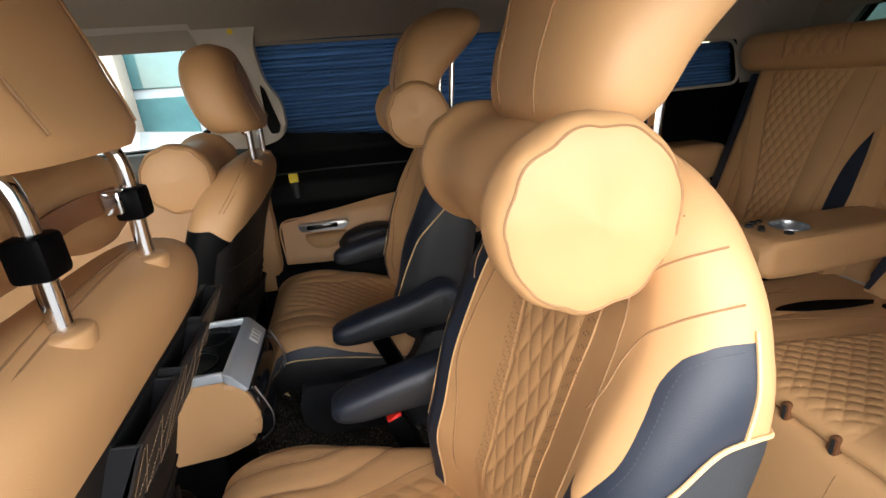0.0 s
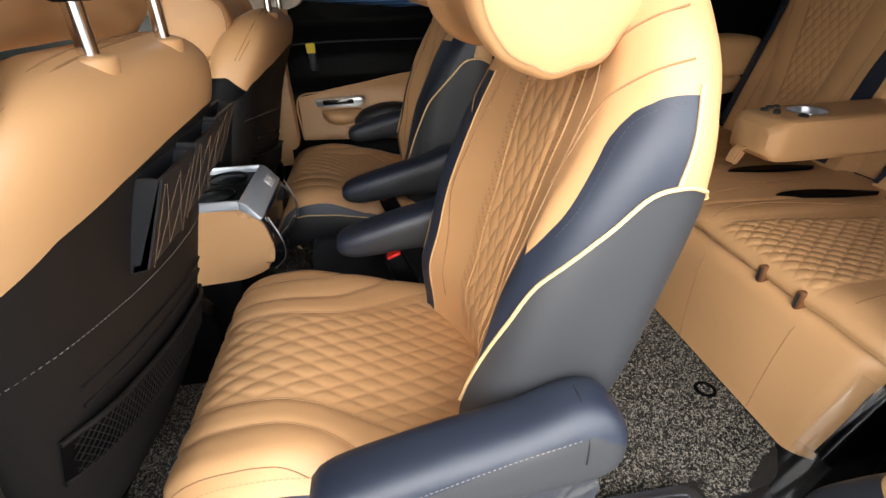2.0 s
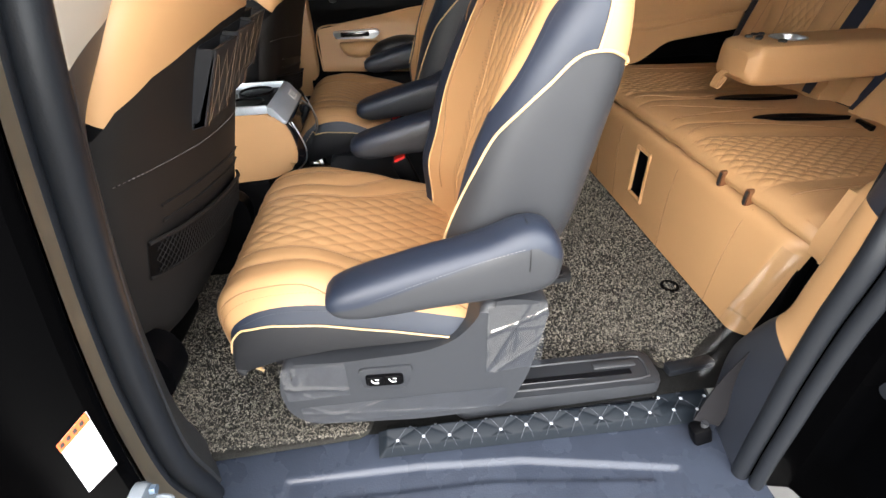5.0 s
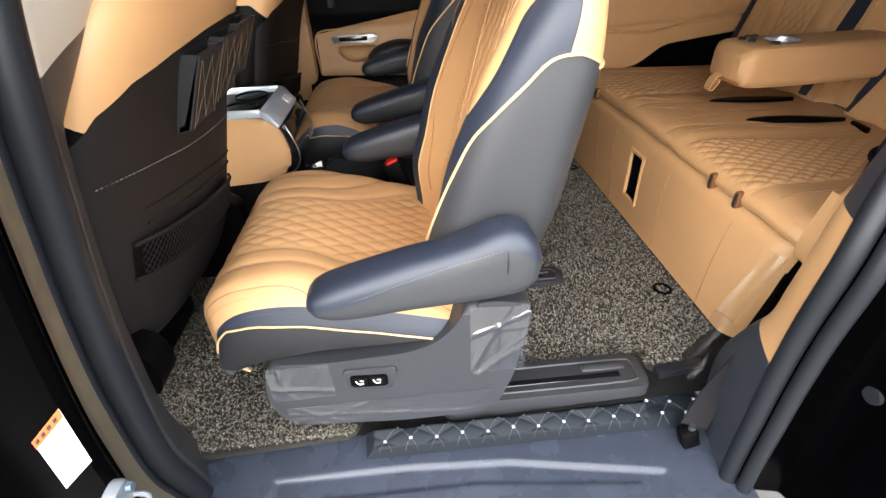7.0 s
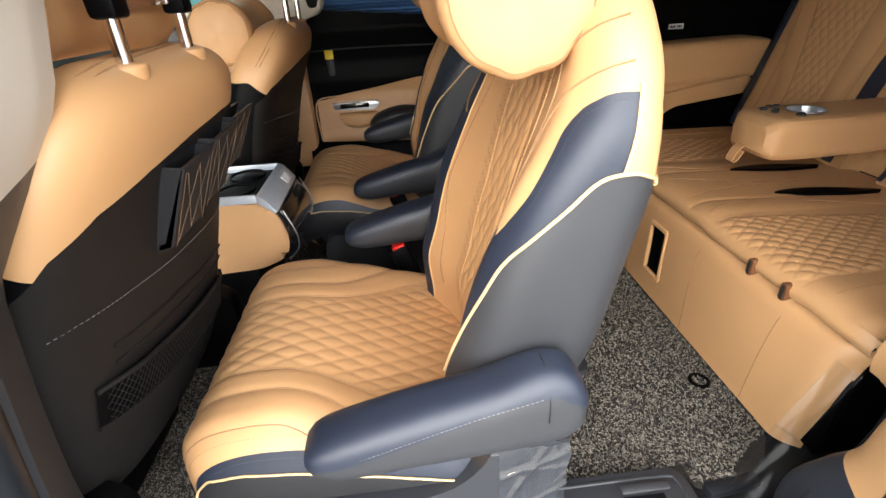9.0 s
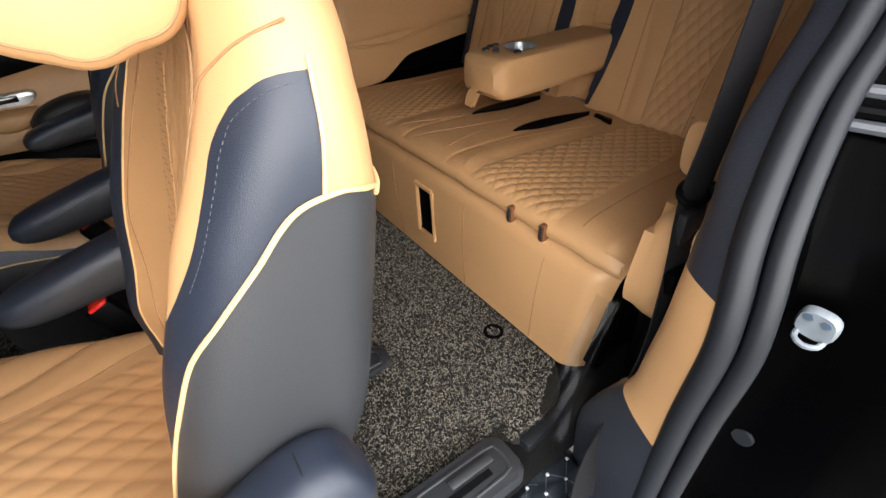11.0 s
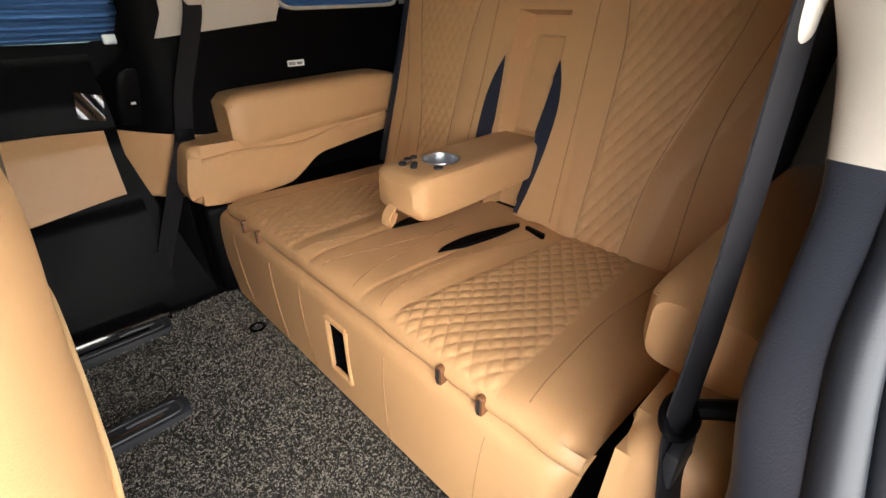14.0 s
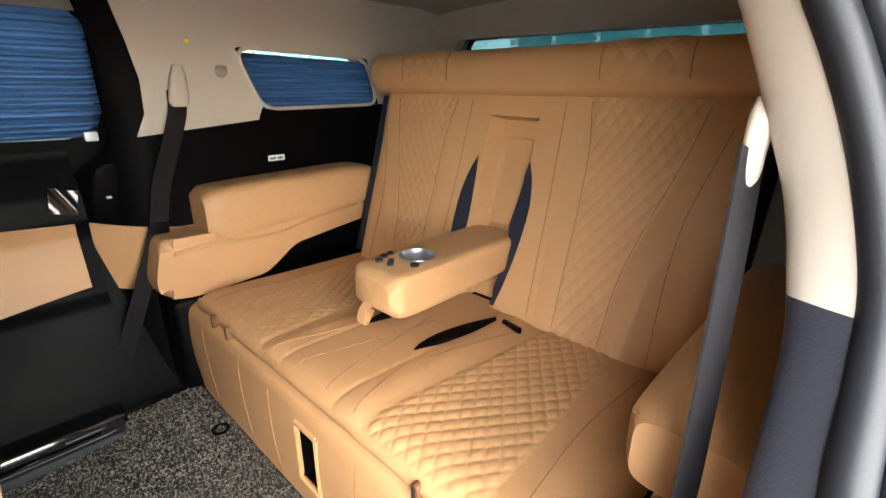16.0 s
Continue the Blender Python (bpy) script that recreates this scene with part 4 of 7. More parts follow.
    # folds of the panel's leather round the pocket
    for zz in (0.0, 0.022):
        pts = [(rear(q, z + zz) + 0.0012, yc + q, z + zz) for q, z in ((-0.175, 0.420), (-0.10, 0.408), (0.0, 0.392), (0.10, 0.374), (0.17, 0.362))]
        part("panel_fold", tube(pts, 0.0022, 8, 40), PANELDARK, seat)
    for s in (-1, 1):
        part("recliner_cover", pad(dense_sections([(yc + s * 0.20, -0.20, 0.215, 0.045, 0.048), (yc + s * 0.236, -0.20, 0.215, 0.044, 0.046), (yc + s * 0.246, -0.20, 0.215, 0.036, 0.038), (yc + s * 0.249, -0.20, 0.215, 0.014, 0.014)], 14), "y", 28, 2.6), BLACK, seat, "black recliner cover")
    # seat base and cushion
    part("cushion", pad(dense_sections([(-0.72, yc, 0.20, 0.20, 0.05), (-0.68, yc, 0.21, 0.24, 0.08), (-0.45, yc, 0.21, 0.25, 0.085), (-0.30, yc, 0.20, 0.23, 0.07), (-0.25, yc, 0.20, 0.20, 0.04)], 14), "x", 32, 3), TAN, seat)
    part("base", box((-0.66, yc - 0.2, -0.03), (-0.33, yc + 0.2, 0.16), 0.02), BLACK, seat)
    # headrest and rods
    rows = [(0.825, -0.075, yc, 0.052, 0.105), (0.84, -0.082, yc, 0.064, 0.122), (0.89, -0.10, yc, 0.066, 0.132), (0.95, -0.11, yc, 0.062, 0.128), (0.99, -0.11, yc, 0.052, 0.105), (1.01, -0.105, yc, 0.034, 0.075), (1.017, -0.105, yc, 0.012, 0.04)]
    if not pocketed:
        rows = [(h - 0.045, *r_) for h, *r_ in rows]
    h0 = rows[0][0]
    head = part("headrest", headrest_body(rows), TAN, seat, "tan leather headrest")
    part("headrest_seam", tube([(smooth_interp(z, [(r_[0], r_[1] + r_[3] * 0.99) for r_ in rows]), yc + q, z) for q, z in ((-0.07, h0 + 0.02), (-0.075, h0 + 0.08), (-0.05, h0 + 0.14), (0, h0 + 0.155), (0.05, h0 + 0.14), (0.075, h0 + 0.08), (0.07, h0 + 0.02))], 0.0013, 6, 50), SEAM, head)
    part("headrest_piping", tube([(rows[1][1] + math.cos(a) * 0.058, yc + math.sin(a) * 0.116, h0 + 0.006) for a in np.linspace(0, 2 * math.pi, 28, endpoint=False)], 0.0022, 6, 80, True), TAN, head)
    for q in (-0.08, 0.08):
        part("headrest_rod", tube([(-0.050, yc + q, 0.70), (-0.048, yc + q, 0.76), (-0.047, yc + q, 0.80), (-0.052, yc + q, h0 - 0.004), (-0.072, yc + q, h0 + 0.02), (-0.095, yc + q, h0 + 0.03)], 0.0078, 12, 40), CHROME, seat, "bent chrome headrest rod")
        zc = over(-0.050, q)
        part("rod_collar", pad(dense_sections([(zc - 0.014, -0.054, yc + q, 0.022, 0.021), (zc - 0.002, -0.052, yc + q, 0.0215, 0.0205), (zc + 0.001, -0.051, yc + q, 0.018, 0.017), (zc + 0.002, -0.050, yc + q, 0.011, 0.010)], 14), "z", 36, 2), TAN, seat)
        if pocketed:
            part("rod_strap", box((-0.061, yc + q - 0.015, 0.752), (-0.034, yc + q + 0.015, 0.784), 0.005), BLACK, seat, "black elastic strap")
    if pocketed:
        # three stitched pouches hung on the back panel
        for k in range(3):
            y0 = yc - 0.085 + 0.105 * k
            z0, z1 = 0.505 + 0.008 * k, 0.605 + 0.004 * k
            xf = lambda z: rear(y0 + 0.05 - yc, z)
            p = part("pouch", prism([(xf(z0) - 0.004, z0), (xf(z0) + 0.018, z0 + 0.004), (xf(z1) + 0.024, z1), (xf(z1) + 0.019, z1), (xf(z0) + 0.013, z0 + 0.010), (xf(z0) + 0.003, z0 + 0.008), (xf(z1) + 0.003, z1 + 0.004), (xf(z1) - 0.004, z1 + 0.004)], "y", y0, y0 + 0.098, 0.0015, 1), CHAR, seat, "brown-black leather pouch")
            for yy in (y0, y0 + 0.094):
                part("pouch_side", prism([(xf(z0), z0), (xf(z0) + 0.017, z0 + 0.004), (xf(z1) + 0.022, z1 - 0.001), (xf(z1), z1 + 0.002)], "y", yy, yy + 0.004, 0.001, 1), CHAR, p)
            fx = lambda z: interp(z, [(z0, xf(z0) + 0.0188), (z1, xf(z1) + 0.0248)])
            for pts in ([(0.012, 0.01), (0.049, 0.09)], [(0.049, 0.09), (0.086, 0.01)], [(0.012, 0.09), (0.049, 0.01)], [(0.049, 0.01), (0.086, 0.09)], [(0.006, 0.004), (0.006, 0.096)], [(0.092, 0.004), (0.092, 0.096)]):
                pts = [(fx(z0 + b) + 0.0003, y0 + a, z0 + b) for a, b in (pts[0], tuple(Vector(pts[0]).lerp(Vector(pts[1]), 0.5)), pts[1])]
                part("pouch_stitching", stitch_row(pts, 0.004, 0.0004), POUCHTHREAD, p)
    return seat


driver = front_seat(0.72, "tan and charcoal front seat with leather pouches on its back", True)
passenger = front_seat(2 * YC - 0.72, "tan and charcoal front passenger seat", False)
neck_pillow(1.50, 1, -0.19, 0.70, 0.075, 0.15, "tan leather roll pillow on the front passenger headrest")

dp = neck_pillow(0.735, 1, -0.145, 0.765, 0.062, 0.17, "tan leather roll pillow strapped to the driver headrest rods")
part("strap", band([(-0.06, 0.64, 0.768), (-0.078, 0.70, 0.768), (-0.078, 0.76, 0.772), (-0.06, 0.80, 0.775)], 0.022, 0.003, (0, 0, 1)), BROWN, dp, "worn brown strap")
part("strap_clip", box((-0.062, 0.772, 0.762), (-0.046, 0.79, 0.785), 0.003), CHROME, dp, "steel strap clip")

# ---------------- third-row bench ----------------
BC = 1.143  # the bench's middle
bench = thing("third_row_bench", "tan leather third-row bench, quilted, with a fold-down armrest", "car bench seat", at=(1.2, BC, 0.0))
BX = [(0.862, 0.262), (0.858, 0.275), (0.868, 0.292), (0.90, 0.303), (0.98, 0.302), (1.10, 0.297), (1.22, 0.293), (1.34, 0.290), (1.40, 0.288)]
bl = spline(BX, 130)
Y0, Y1 = 0.578, 1.705
QUILTS = ((0.715, 0.965), (1.321, 1.571))


def bench_top(u, v, lift=0.0):
    f = min(max(v, 0), 1) * 128.999
    p = [bl[int(f)][k] + (bl[int(f) + 1][k] - bl[int(f)][k]) * (f - int(f)) for k in (0, 1)]
    y = Y0 + (Y1 - Y0) * u
    e = max(0, 1 - min(y - Y0, Y1 - y) / 0.04)
    z, x = p[1] - 0.03 * e**2 * (1 if p[0] > 0.87 else 0.3), p[0] + 0.01 * e**2
    for a, b in QUILTS:
        m, h = (a + b) / 2, (b - a) / 2
        wide = h * interp(p[0], [(0.86, 1.0), (1.0, 0.95), (1.15, 0.82), (1.36, 0.66)])
        k = abs(y - m) / wide
        if k < 1:
            z += 0.0042 * quilt(y - m, p[0], 0.030, 0.042) * min(1, (1 - k) * 8) * min(1, max(0, p[0] - 0.857) * 60)
        else:
            z += 0.0035 * math.exp(-(((abs(y - m) - h) - 0.035) / 0.03) ** 2)
    k = abs(y - BC)
    if k < 0.17:
        z += 0.003 * (1 - (k / 0.17) ** 4) - 0.002 * math.exp(-((k - 0.095) / 0.006) ** 2)
    return Vector((x, y, z + lift))


part("bench_cushion", grid(bench_top, 400, 190), TAN, bench, "tan leather cushion with two quilted seats")
BENCH_V = [(bl[k][0], k / 129) for k in range(min(range(130), key=lambda k: bl[k][0]), 130)]
for line in ([(0.885, 0.672), (0.98, 0.683), (1.13, 0.695), (1.316, 0.685)], [(0.862, 0.99), (0.90, 1.005), (1.03, 1.032), (1.226, 0.988), (1.32, 0.965)], [(0.877, 1.086), (0.98, 1.112), (1.086, 1.131), (1.213, 1.153)]):
    for flip in (False, True):
        pts = [bench_top(((2 * BC - y if flip else y) - Y0) / (Y1 - Y0), interp(x, BENCH_V), 0.0003) for x, y in spline(line, 24)]
        part("bench_seam", tube(pts, 0.0009, 6, 70), SEAM, bench)
# leaf-shaped openings beside the middle seat, and the small buckle slot behind the near one
for ya, yb, s in ((1.067, 1.030, 1), (1.231, 1.211, -1)):
    leaf = [(1.083 + 0.235 * t, ya + (yb - ya) * t + 0.021 * math.sin(math.pi * t ** 0.8)) for t in np.linspace(0, 1, 16)]
    leaf += [(1.083 + 0.235 * t, ya + (yb - ya) * t - 0.013 * math.sin(math.pi * t)) for t in np.linspace(1, 0, 16)[1:-1]]
    part("mesh_insert", prism(leaf, "z", 0.285, 0.3055, 0.001, 1), BLACK, bench, "black insert")
part("buckle_slot", prism(round_poly([(1.306, 0.955), (1.318, 0.955), (1.326, 1.012), (1.314, 1.012)], 0.004, 3), "z", 0.285, 0.303, 0.001, 1), BLACK, bench, "narrow buckle slot")
# front board
def board(u, v):
    w0, w1 = (interp(v, [(0, y_) , (0.3, y_ - s_ * 0.03), (1, y_ - s_ * 0.10)]) for y_, s_ in ((0.618, 0.40), (1.745, -0.62)))
    y = w0 + (w1 - w0) * u
    e = max(0, 1 - min(y - w0, w1 - y) / 0.05)
    return Vector((smooth_interp(v, [(0, 0.848), (0.5, 0.842), (0.85, 0.846), (0.96, 0.856), (1, 0.875)]) + 0.035 * e**2.5, y, 0.0 + 0.262 * v))


hole = (1.085, 1.15, 0.075, 0.205)
rb = regions(grid(board, 240, 60), lambda c, k: None if hole[0] < c.y < hole[1] and hole[2] < c.z < hole[3] else "a")
part("front_board", rb["a"], TAN, bench, "tan leather front board")
part("pocket_back", box((0.885, 1.07, 0.06), (0.89, 1.20, 0.23), 0), BLACK, bench)
fr = [(hole[0] - 0.004, hole[2] - 0.004), (hole[1] + 0.004, hole[2] - 0.004), (hole[1] + 0.004, hole[3] + 0.004), (hole[0] - 0.004, hole[3] + 0.004)]
rim = join(*[tube([(0.8445, *fr[k]), (0.8445, *fr[(k + 1) % 4])], 0.006, 8) for k in range(4)])
part("pocket_rim", rim, TAN, bench, "padded rim of the board's slot")
part("pocket_wall", ring(round_poly(fr, 0.01, 3), round_poly([(fr[0][0] + 0.004, fr[0][1] + 0.004), (fr[1][0] - 0.004, fr[1][1] + 0.004), (fr[2][0] - 0.004, fr[2][1] - 0.004), (fr[3][0] + 0.004, fr[3][1] - 0.004)], 0.01, 3), "x", 0.846, 0.886), BLACK, bench)
for y in (0.722, 0.943, 1.228, 1.362, 1.56):
    part("board_seam", tube([board((y - 0.60) / 1.115, v) + Vector((-0.0006, 0, 0)) for v in np.linspace(0.02, 0.97, 9)], 0.0007, 6, 30), SEAM, bench)
part("gap_shadow_board", box((0.875, Y0 + 0.01, 0.02), (0.90, Y1 - 0.01, 0.262), 0.004), BLACK, bench)
part("bench_body", box((0.90, Y0 + 0.015, 0.02), (1.42, Y1 - 0.015, 0.262), 0.01), BLACK, bench, "black bench carcass")
for y in (0.735, 0.820, 1.478, 1.561):
    part("anchor_slot", prism(round_poly([(y - 0.007, 0.252), (y + 0.007, 0.252), (y + 0.007, 0.287), (y - 0.007, 0.287)], 0.006, 4), "x", 0.852, 0.872, 0.001, 1), BROWN, bench, "brown anchor slot")
    part("slot_gap", prism(round_poly([(y - 0.003, 0.254), (y + 0.003, 0.254), (y + 0.003, 0.283), (y - 0.003, 0.283)], 0.003, 3), "x", 0.8505, 0.866, 0), INK, bench)

# backrest of the bench
BB = [(0.285, 1.365), (0.40, 1.400), (0.55, 1.446), (0.70, 1.490), (0.81, 1.521)]
by0, by1 = 0.597, 1.675


def panel_mid(z):
    return interp(z, [(0.29, 0.855), (0.46, 0.849), (0.68, 0.820), (0.79, 0.821)])


def panel_half(z):
    return interp(z, [(0.29, 0.056), (0.46, 0.063), (0.68, 0.100), (0.79, 0.121)])


def bback(u, v, lift=0.0):
    z = 0.285 + 0.525 * v
    y = by0 + (by1 - by0 + 0.05 * (1 - v) ** 1.5) * u
    x = smooth_interp(z, BB)
    e = max(0, 1 - min(y - by0, by1 - y) / 0.05)
    x += 0.04 * e**2
    for flip in (False, True):
        q = (2 * BC - y if flip else y) - panel_mid(z)
        k = abs(q) / panel_half(z)
        if k < 1:
            x -= 0.0042 * quilt(q, z, 0.028, 0.048) * min(1, (1 - k) * 7)
        elif k < 1.9:
            x -= 0.0045 * math.sin(math.pi * (k - 1) / 0.9)
    k = abs(y - BC)
    half = interp(z, [(0.30, 0.052), (0.50, 0.058), (0.60, 0.068), (0.66, 0.074), (0.757, 0.073)])
    if k < half and z < 0.757:
        x += 0.06 * min(1, (half - k) * 120, (0.757 - z) * 80)
    return Vector((x - lift, y, z))


part("bench_backrest", grid(bback, 400, 210), TAN, bench, "tan leather backrest with quilted panels")

def on_back(y, z, lift=0.0):
    v = (z - 0.285) / 0.525
    return bback((y - by0) / (by1 - by0 + 0.05 * (1 - v) ** 1.5), v, lift)


BACK_SEAMS = ([(1.002, 0.796), (0.997, 0.671), (0.982, 0.304)], [(0.942, 0.797), (0.921, 0.679), (0.911, 0.301)], [(0.70, 0.793), (0.715, 0.72), (0.786, 0.464), (0.799, 0.295)], [(0.652, 0.756), (0.697, 0.553), (0.694, 0.296)])
for flip in (False, True):
    turn = (lambda y: 2 * BC - y) if flip else (lambda y: y)
    for run in quilt_lines(0.028, 0.048, 0.30, 0.785, lambda z: 0.97 * panel_half(z)):
        part("quilt_thread", tube([on_back(turn(panel_mid(z) + p), z, 0.0002) for p, z in run], 0.0005, 4, 24), TANTHREAD, bench)
    for line in BACK_SEAMS:
        part("backrest_seam", tube([on_back(turn(y), z, 0.0004) for y, z in spline(line, 20)], 0.0009, 6, 60), SEAM, bench)
for a, b in QUILTS:
    m = (a + b) / 2
    for run in quilt_lines(0.030, 0.042, 0.885, 1.36, lambda x: 0.97 * (b - a) / 2 * interp(x, [(0.86, 1.0), (1.0, 0.95), (1.15, 0.82), (1.36, 0.66)])):
        part("quilt_thread", tube([bench_top((m + p - Y0) / (Y1 - Y0), interp(x, BENCH_V), 0.0002) for p, x in run], 0.0006, 4, 24), TANTHREAD, bench)
for s in (-1, 1):
    def ins(u, v):
        z = 0.30 + 0.355 * v
        ia = interp(z, [(0.30, 0.056), (0.50, 0.061), (0.60, 0.072), (0.655, 0.080)])
        ib = smooth_interp(z, [(0.30, 0.086), (0.37, 0.099), (0.46, 0.109), (0.55, 0.111), (0.61, 0.100), (0.655, 0.082)])
        y = BC + s * (ia + (ib - ia) * u)
        b = bback((y - by0) / (by1 - by0), (z - 0.285) / 0.525)
        return b + Vector((-0.004, 0, 0))
    part("navy_insert", grid(ins, 8, 40), NAVY, bench, "navy leather insert beside the armrest recess")
    edge = [(smooth_interp(z, BB) + 0.05, BC + s * (by1 - by0) / 2, z) for z in np.linspace(0.29, 0.79, 10)]
    part("backrest_side", tube(edge, 0.03, 12, 40), NAVY, bench, "dark backrest side")
    part("piping", tube([(x - 0.012, y + s * 0.004, z) for x, y, z in edge], 0.004, 8, 40), PIPE, bench)
part("backrest_body", prism([(1.48, 0.26), (1.56, 0.26), (1.70, 0.86), (1.64, 0.86)], "y", by0 + 0.02, by1 - 0.02, 0.01), BLACK, bench)
# padded roll along the top
roll_sections = [(y, 1.545, 0.862, 0.054 * k, 0.058 * k) for y, k in ((by0 - 0.03, 0.35), (by0 - 0.025, 0.75), (by0 - 0.01, 0.95), (by0 + 0.02, 1), (BC, 1), (by1 - 0.02, 1), (by1 + 0.02, 0.97), (by1 + 0.04, 0.75), (by1 + 0.045, 0.35))]
part("head_roll", pad(roll_sections, "y", 40, 2.8), TAN, bench, "padded tan leather head roll")
for m in (0.83, 2 * BC - 0.83):
    def hq(u, v):
        a = -0.9 + 1.8 * u
        th = radians(8 + 95 * v)
        y = m + 0.10 * a * (1 if v < 0.6 else math.sqrt(max(0.05, 1 - ((v - 0.6) / 0.42) ** 2)))
        rr_ = 1.015 + 0.07 * quilt(y, th * 0.055, 0.044, 0.05) * min(1, (1 - abs(2 * u - 1)) * 8, v * 10, (1 - v) * 10)
        c, s_ = -math.cos(th - radians(20)), math.sin(th - radians(20))
        return Vector((1.545 + 0.054 * rr_ * math.copysign(abs(c) ** (2 / 2.8), c), y, 0.862 + 0.058 * rr_ * math.copysign(abs(s_) ** (2 / 2.8), s_)))
    part("roll_quilting", grid(hq, 60, 36), TAN, bench, "quilted patch on the head roll")
    pts = [hq(0, v) for v in np.linspace(0, 1, 8)] + [hq(u, 1) for u in np.linspace(0.1, 0.9, 6)] + [hq(1, v) for v in np.linspace(1, 0, 8)]
    part("roll_seam", tube(pts, 0.0014, 6, 80), SEAM, bench)
# folded-down armrest with a cup holder
arm = part("bench_armrest", pad(dense_sections([(1.035, BC, 0.425, 0.055, 0.030), (1.045, BC, 0.425, 0.070, 0.042), (1.07, BC, 0.425, 0.076, 0.048), (1.2, BC, 0.425, 0.077, 0.049), (1.36, BC, 0.428, 0.077, 0.046), (1.45, BC, 0.43, 0.076, 0.044)], 30), "x", 52, 8), TAN, bench, "fold-down tan leather armrest")
# the cup holder's hole is cut through the leather
cutter = part("cutter", pad([(0.415, 1.165, BC, 0.0405, 0.0405), (0.52, 1.165, BC, 0.0405, 0.0405)], "z", 40, 2), TAN, None)
hole_cut = arm.modifiers.new("hole", "BOOLEAN")
hole_cut.operation, hole_cut.object, hole_cut.solver = "DIFFERENCE", cutter, "EXACT"
bpy.context.view_layer.update()
arm_mesh = bpy.data.meshes.new_from_object(arm.evaluated_get(bpy.context.evaluated_depsgraph_get()))
arm.modifiers.clear()
arm.data = arm_mesh
bpy.data.objects.remove(cutter)
part("cup_ring", tube([(1.165 + 0.0405 * math.cos(a), BC + 0.0405 * math.sin(a), 0.4745) for a in np.linspace(0, 2 * math.pi, 24, endpoint=False)], 0.002, 8, 48, True), SILVER, arm, "steel cup holder ring")
CUP = [(0.0398, 0.476), (0.0385, 0.470), (0.037, 0.445), (0.035, 0.424), (0.030, 0.4215), (0.0004, 0.421)]
part("cup_well", grid(lambda u, v: (1.165 + interp(v, [(k / 5, c[0]) for k, c in enumerate(CUP)]) * math.cos(2 * math.pi * u), BC + interp(v, [(k / 5, c[0]) for k, c in enumerate(CUP)]) * math.sin(2 * math.pi * u), interp(v, [(k / 5, c[1]) for k, c in enumerate(CUP)])), 40, 11, True, False), SILVER, arm, "steel cup holder")
for dx, dy, r_ in ((1.082, 0.03, 0.009), (1.086, -0.002, 0.008), (1.108, 0.045, 0.009), (1.118, -0.043, 0.010), (1.128, 0.048, 0.008), (1.10, 0.012, 0.007)):
    part("button", pad([(0.470, dx, BC + dy, r_, r_), (0.4775, dx, BC + dy, r_, r_), (0.479, dx, BC + dy, r_ * 0.8, r_ * 0.8)], "z", 14, 2), INK, arm, "small black button")
part("pull_tab", band([(1.05, BC + 0.01, 0.405), (1.022, BC + 0.01, 0.39), (1.012, BC + 0.01, 0.362), (1.02, BC + 0.01, 0.36), (1.036, BC + 0.01, 0.385)], 0.026, 0.003, (0, 1, 0)), TAN, arm, "leather pull tab")
part("recess_pad", box((1.50, BC - 0.05, 0.47), (1.545, BC + 0.035, 0.70), 0.008, 2, Matrix.Rotation(radians(17), 4, "Y")), TAN, bench)

# ---------------- side trims behind the doors, both sides ----------------
SEAL_C = [(0.728, 0.402, -0.12), (0.712, 0.395, 0.0), (0.703, 0.390, 0.1), (0.695, 0.386, 0.2), (0.691, 0.382, 0.3), (0.691, 0.376, 0.4), (0.70, 0.382, 0.45), (0.72, 0.395, 0.5), (0.76, 0.410, 0.55), (0.81, 0.423, 0.6), (0.86, 0.427, 0.65), (0.895, 0.433, 0.7), (0.91, 0.447, 0.75), (0.915, 0.465, 0.8), (0.915, 0.487, 0.85), (0.91, 0.512, 0.9), (0.87, 0.55, 1.0), (0.78, 0.575, 1.055)]
FAR_C = [(0.728, 0.402, -0.12), (0.712, 0.390, 0.0), (0.707, 0.381, 0.1), (0.701, 0.374, 0.2), (0.695, 0.367, 0.3), (0.690, 0.361, 0.4), (0.686, 0.361, 0.5), (0.699, 0.374, 0.6), (0.705, 0.384, 0.7), (0.704, 0.405, 0.76), (0.706, 0.428, 0.8), (0.706, 0.446, 0.85), (0.705, 0.467, 0.9), (0.67, 0.525, 1.01), (0.58, 0.565, 1.055)]
SEAL_B = [(-0.185, 0.465, -0.11), (-0.168, 0.43, 0.0), (-0.147, 0.387, 0.14), (-0.118, 0.365, 0.32), (-0.10, 0.360, 0.42), (-0.083, 0.360, 0.51), (-0.055, 0.365, 0.65), (-0.04, 0.40, 0.78), (-0.03, 0.46, 0.92), (-0.01, 0.53, 1.03), (0.05, 0.57, 1.06)]


def near_edge(z):
    return smooth_interp(z, [(p[2], p[0] - 0.003) for p in SEAL_C[:17]] + [(1.08, 0.76)])


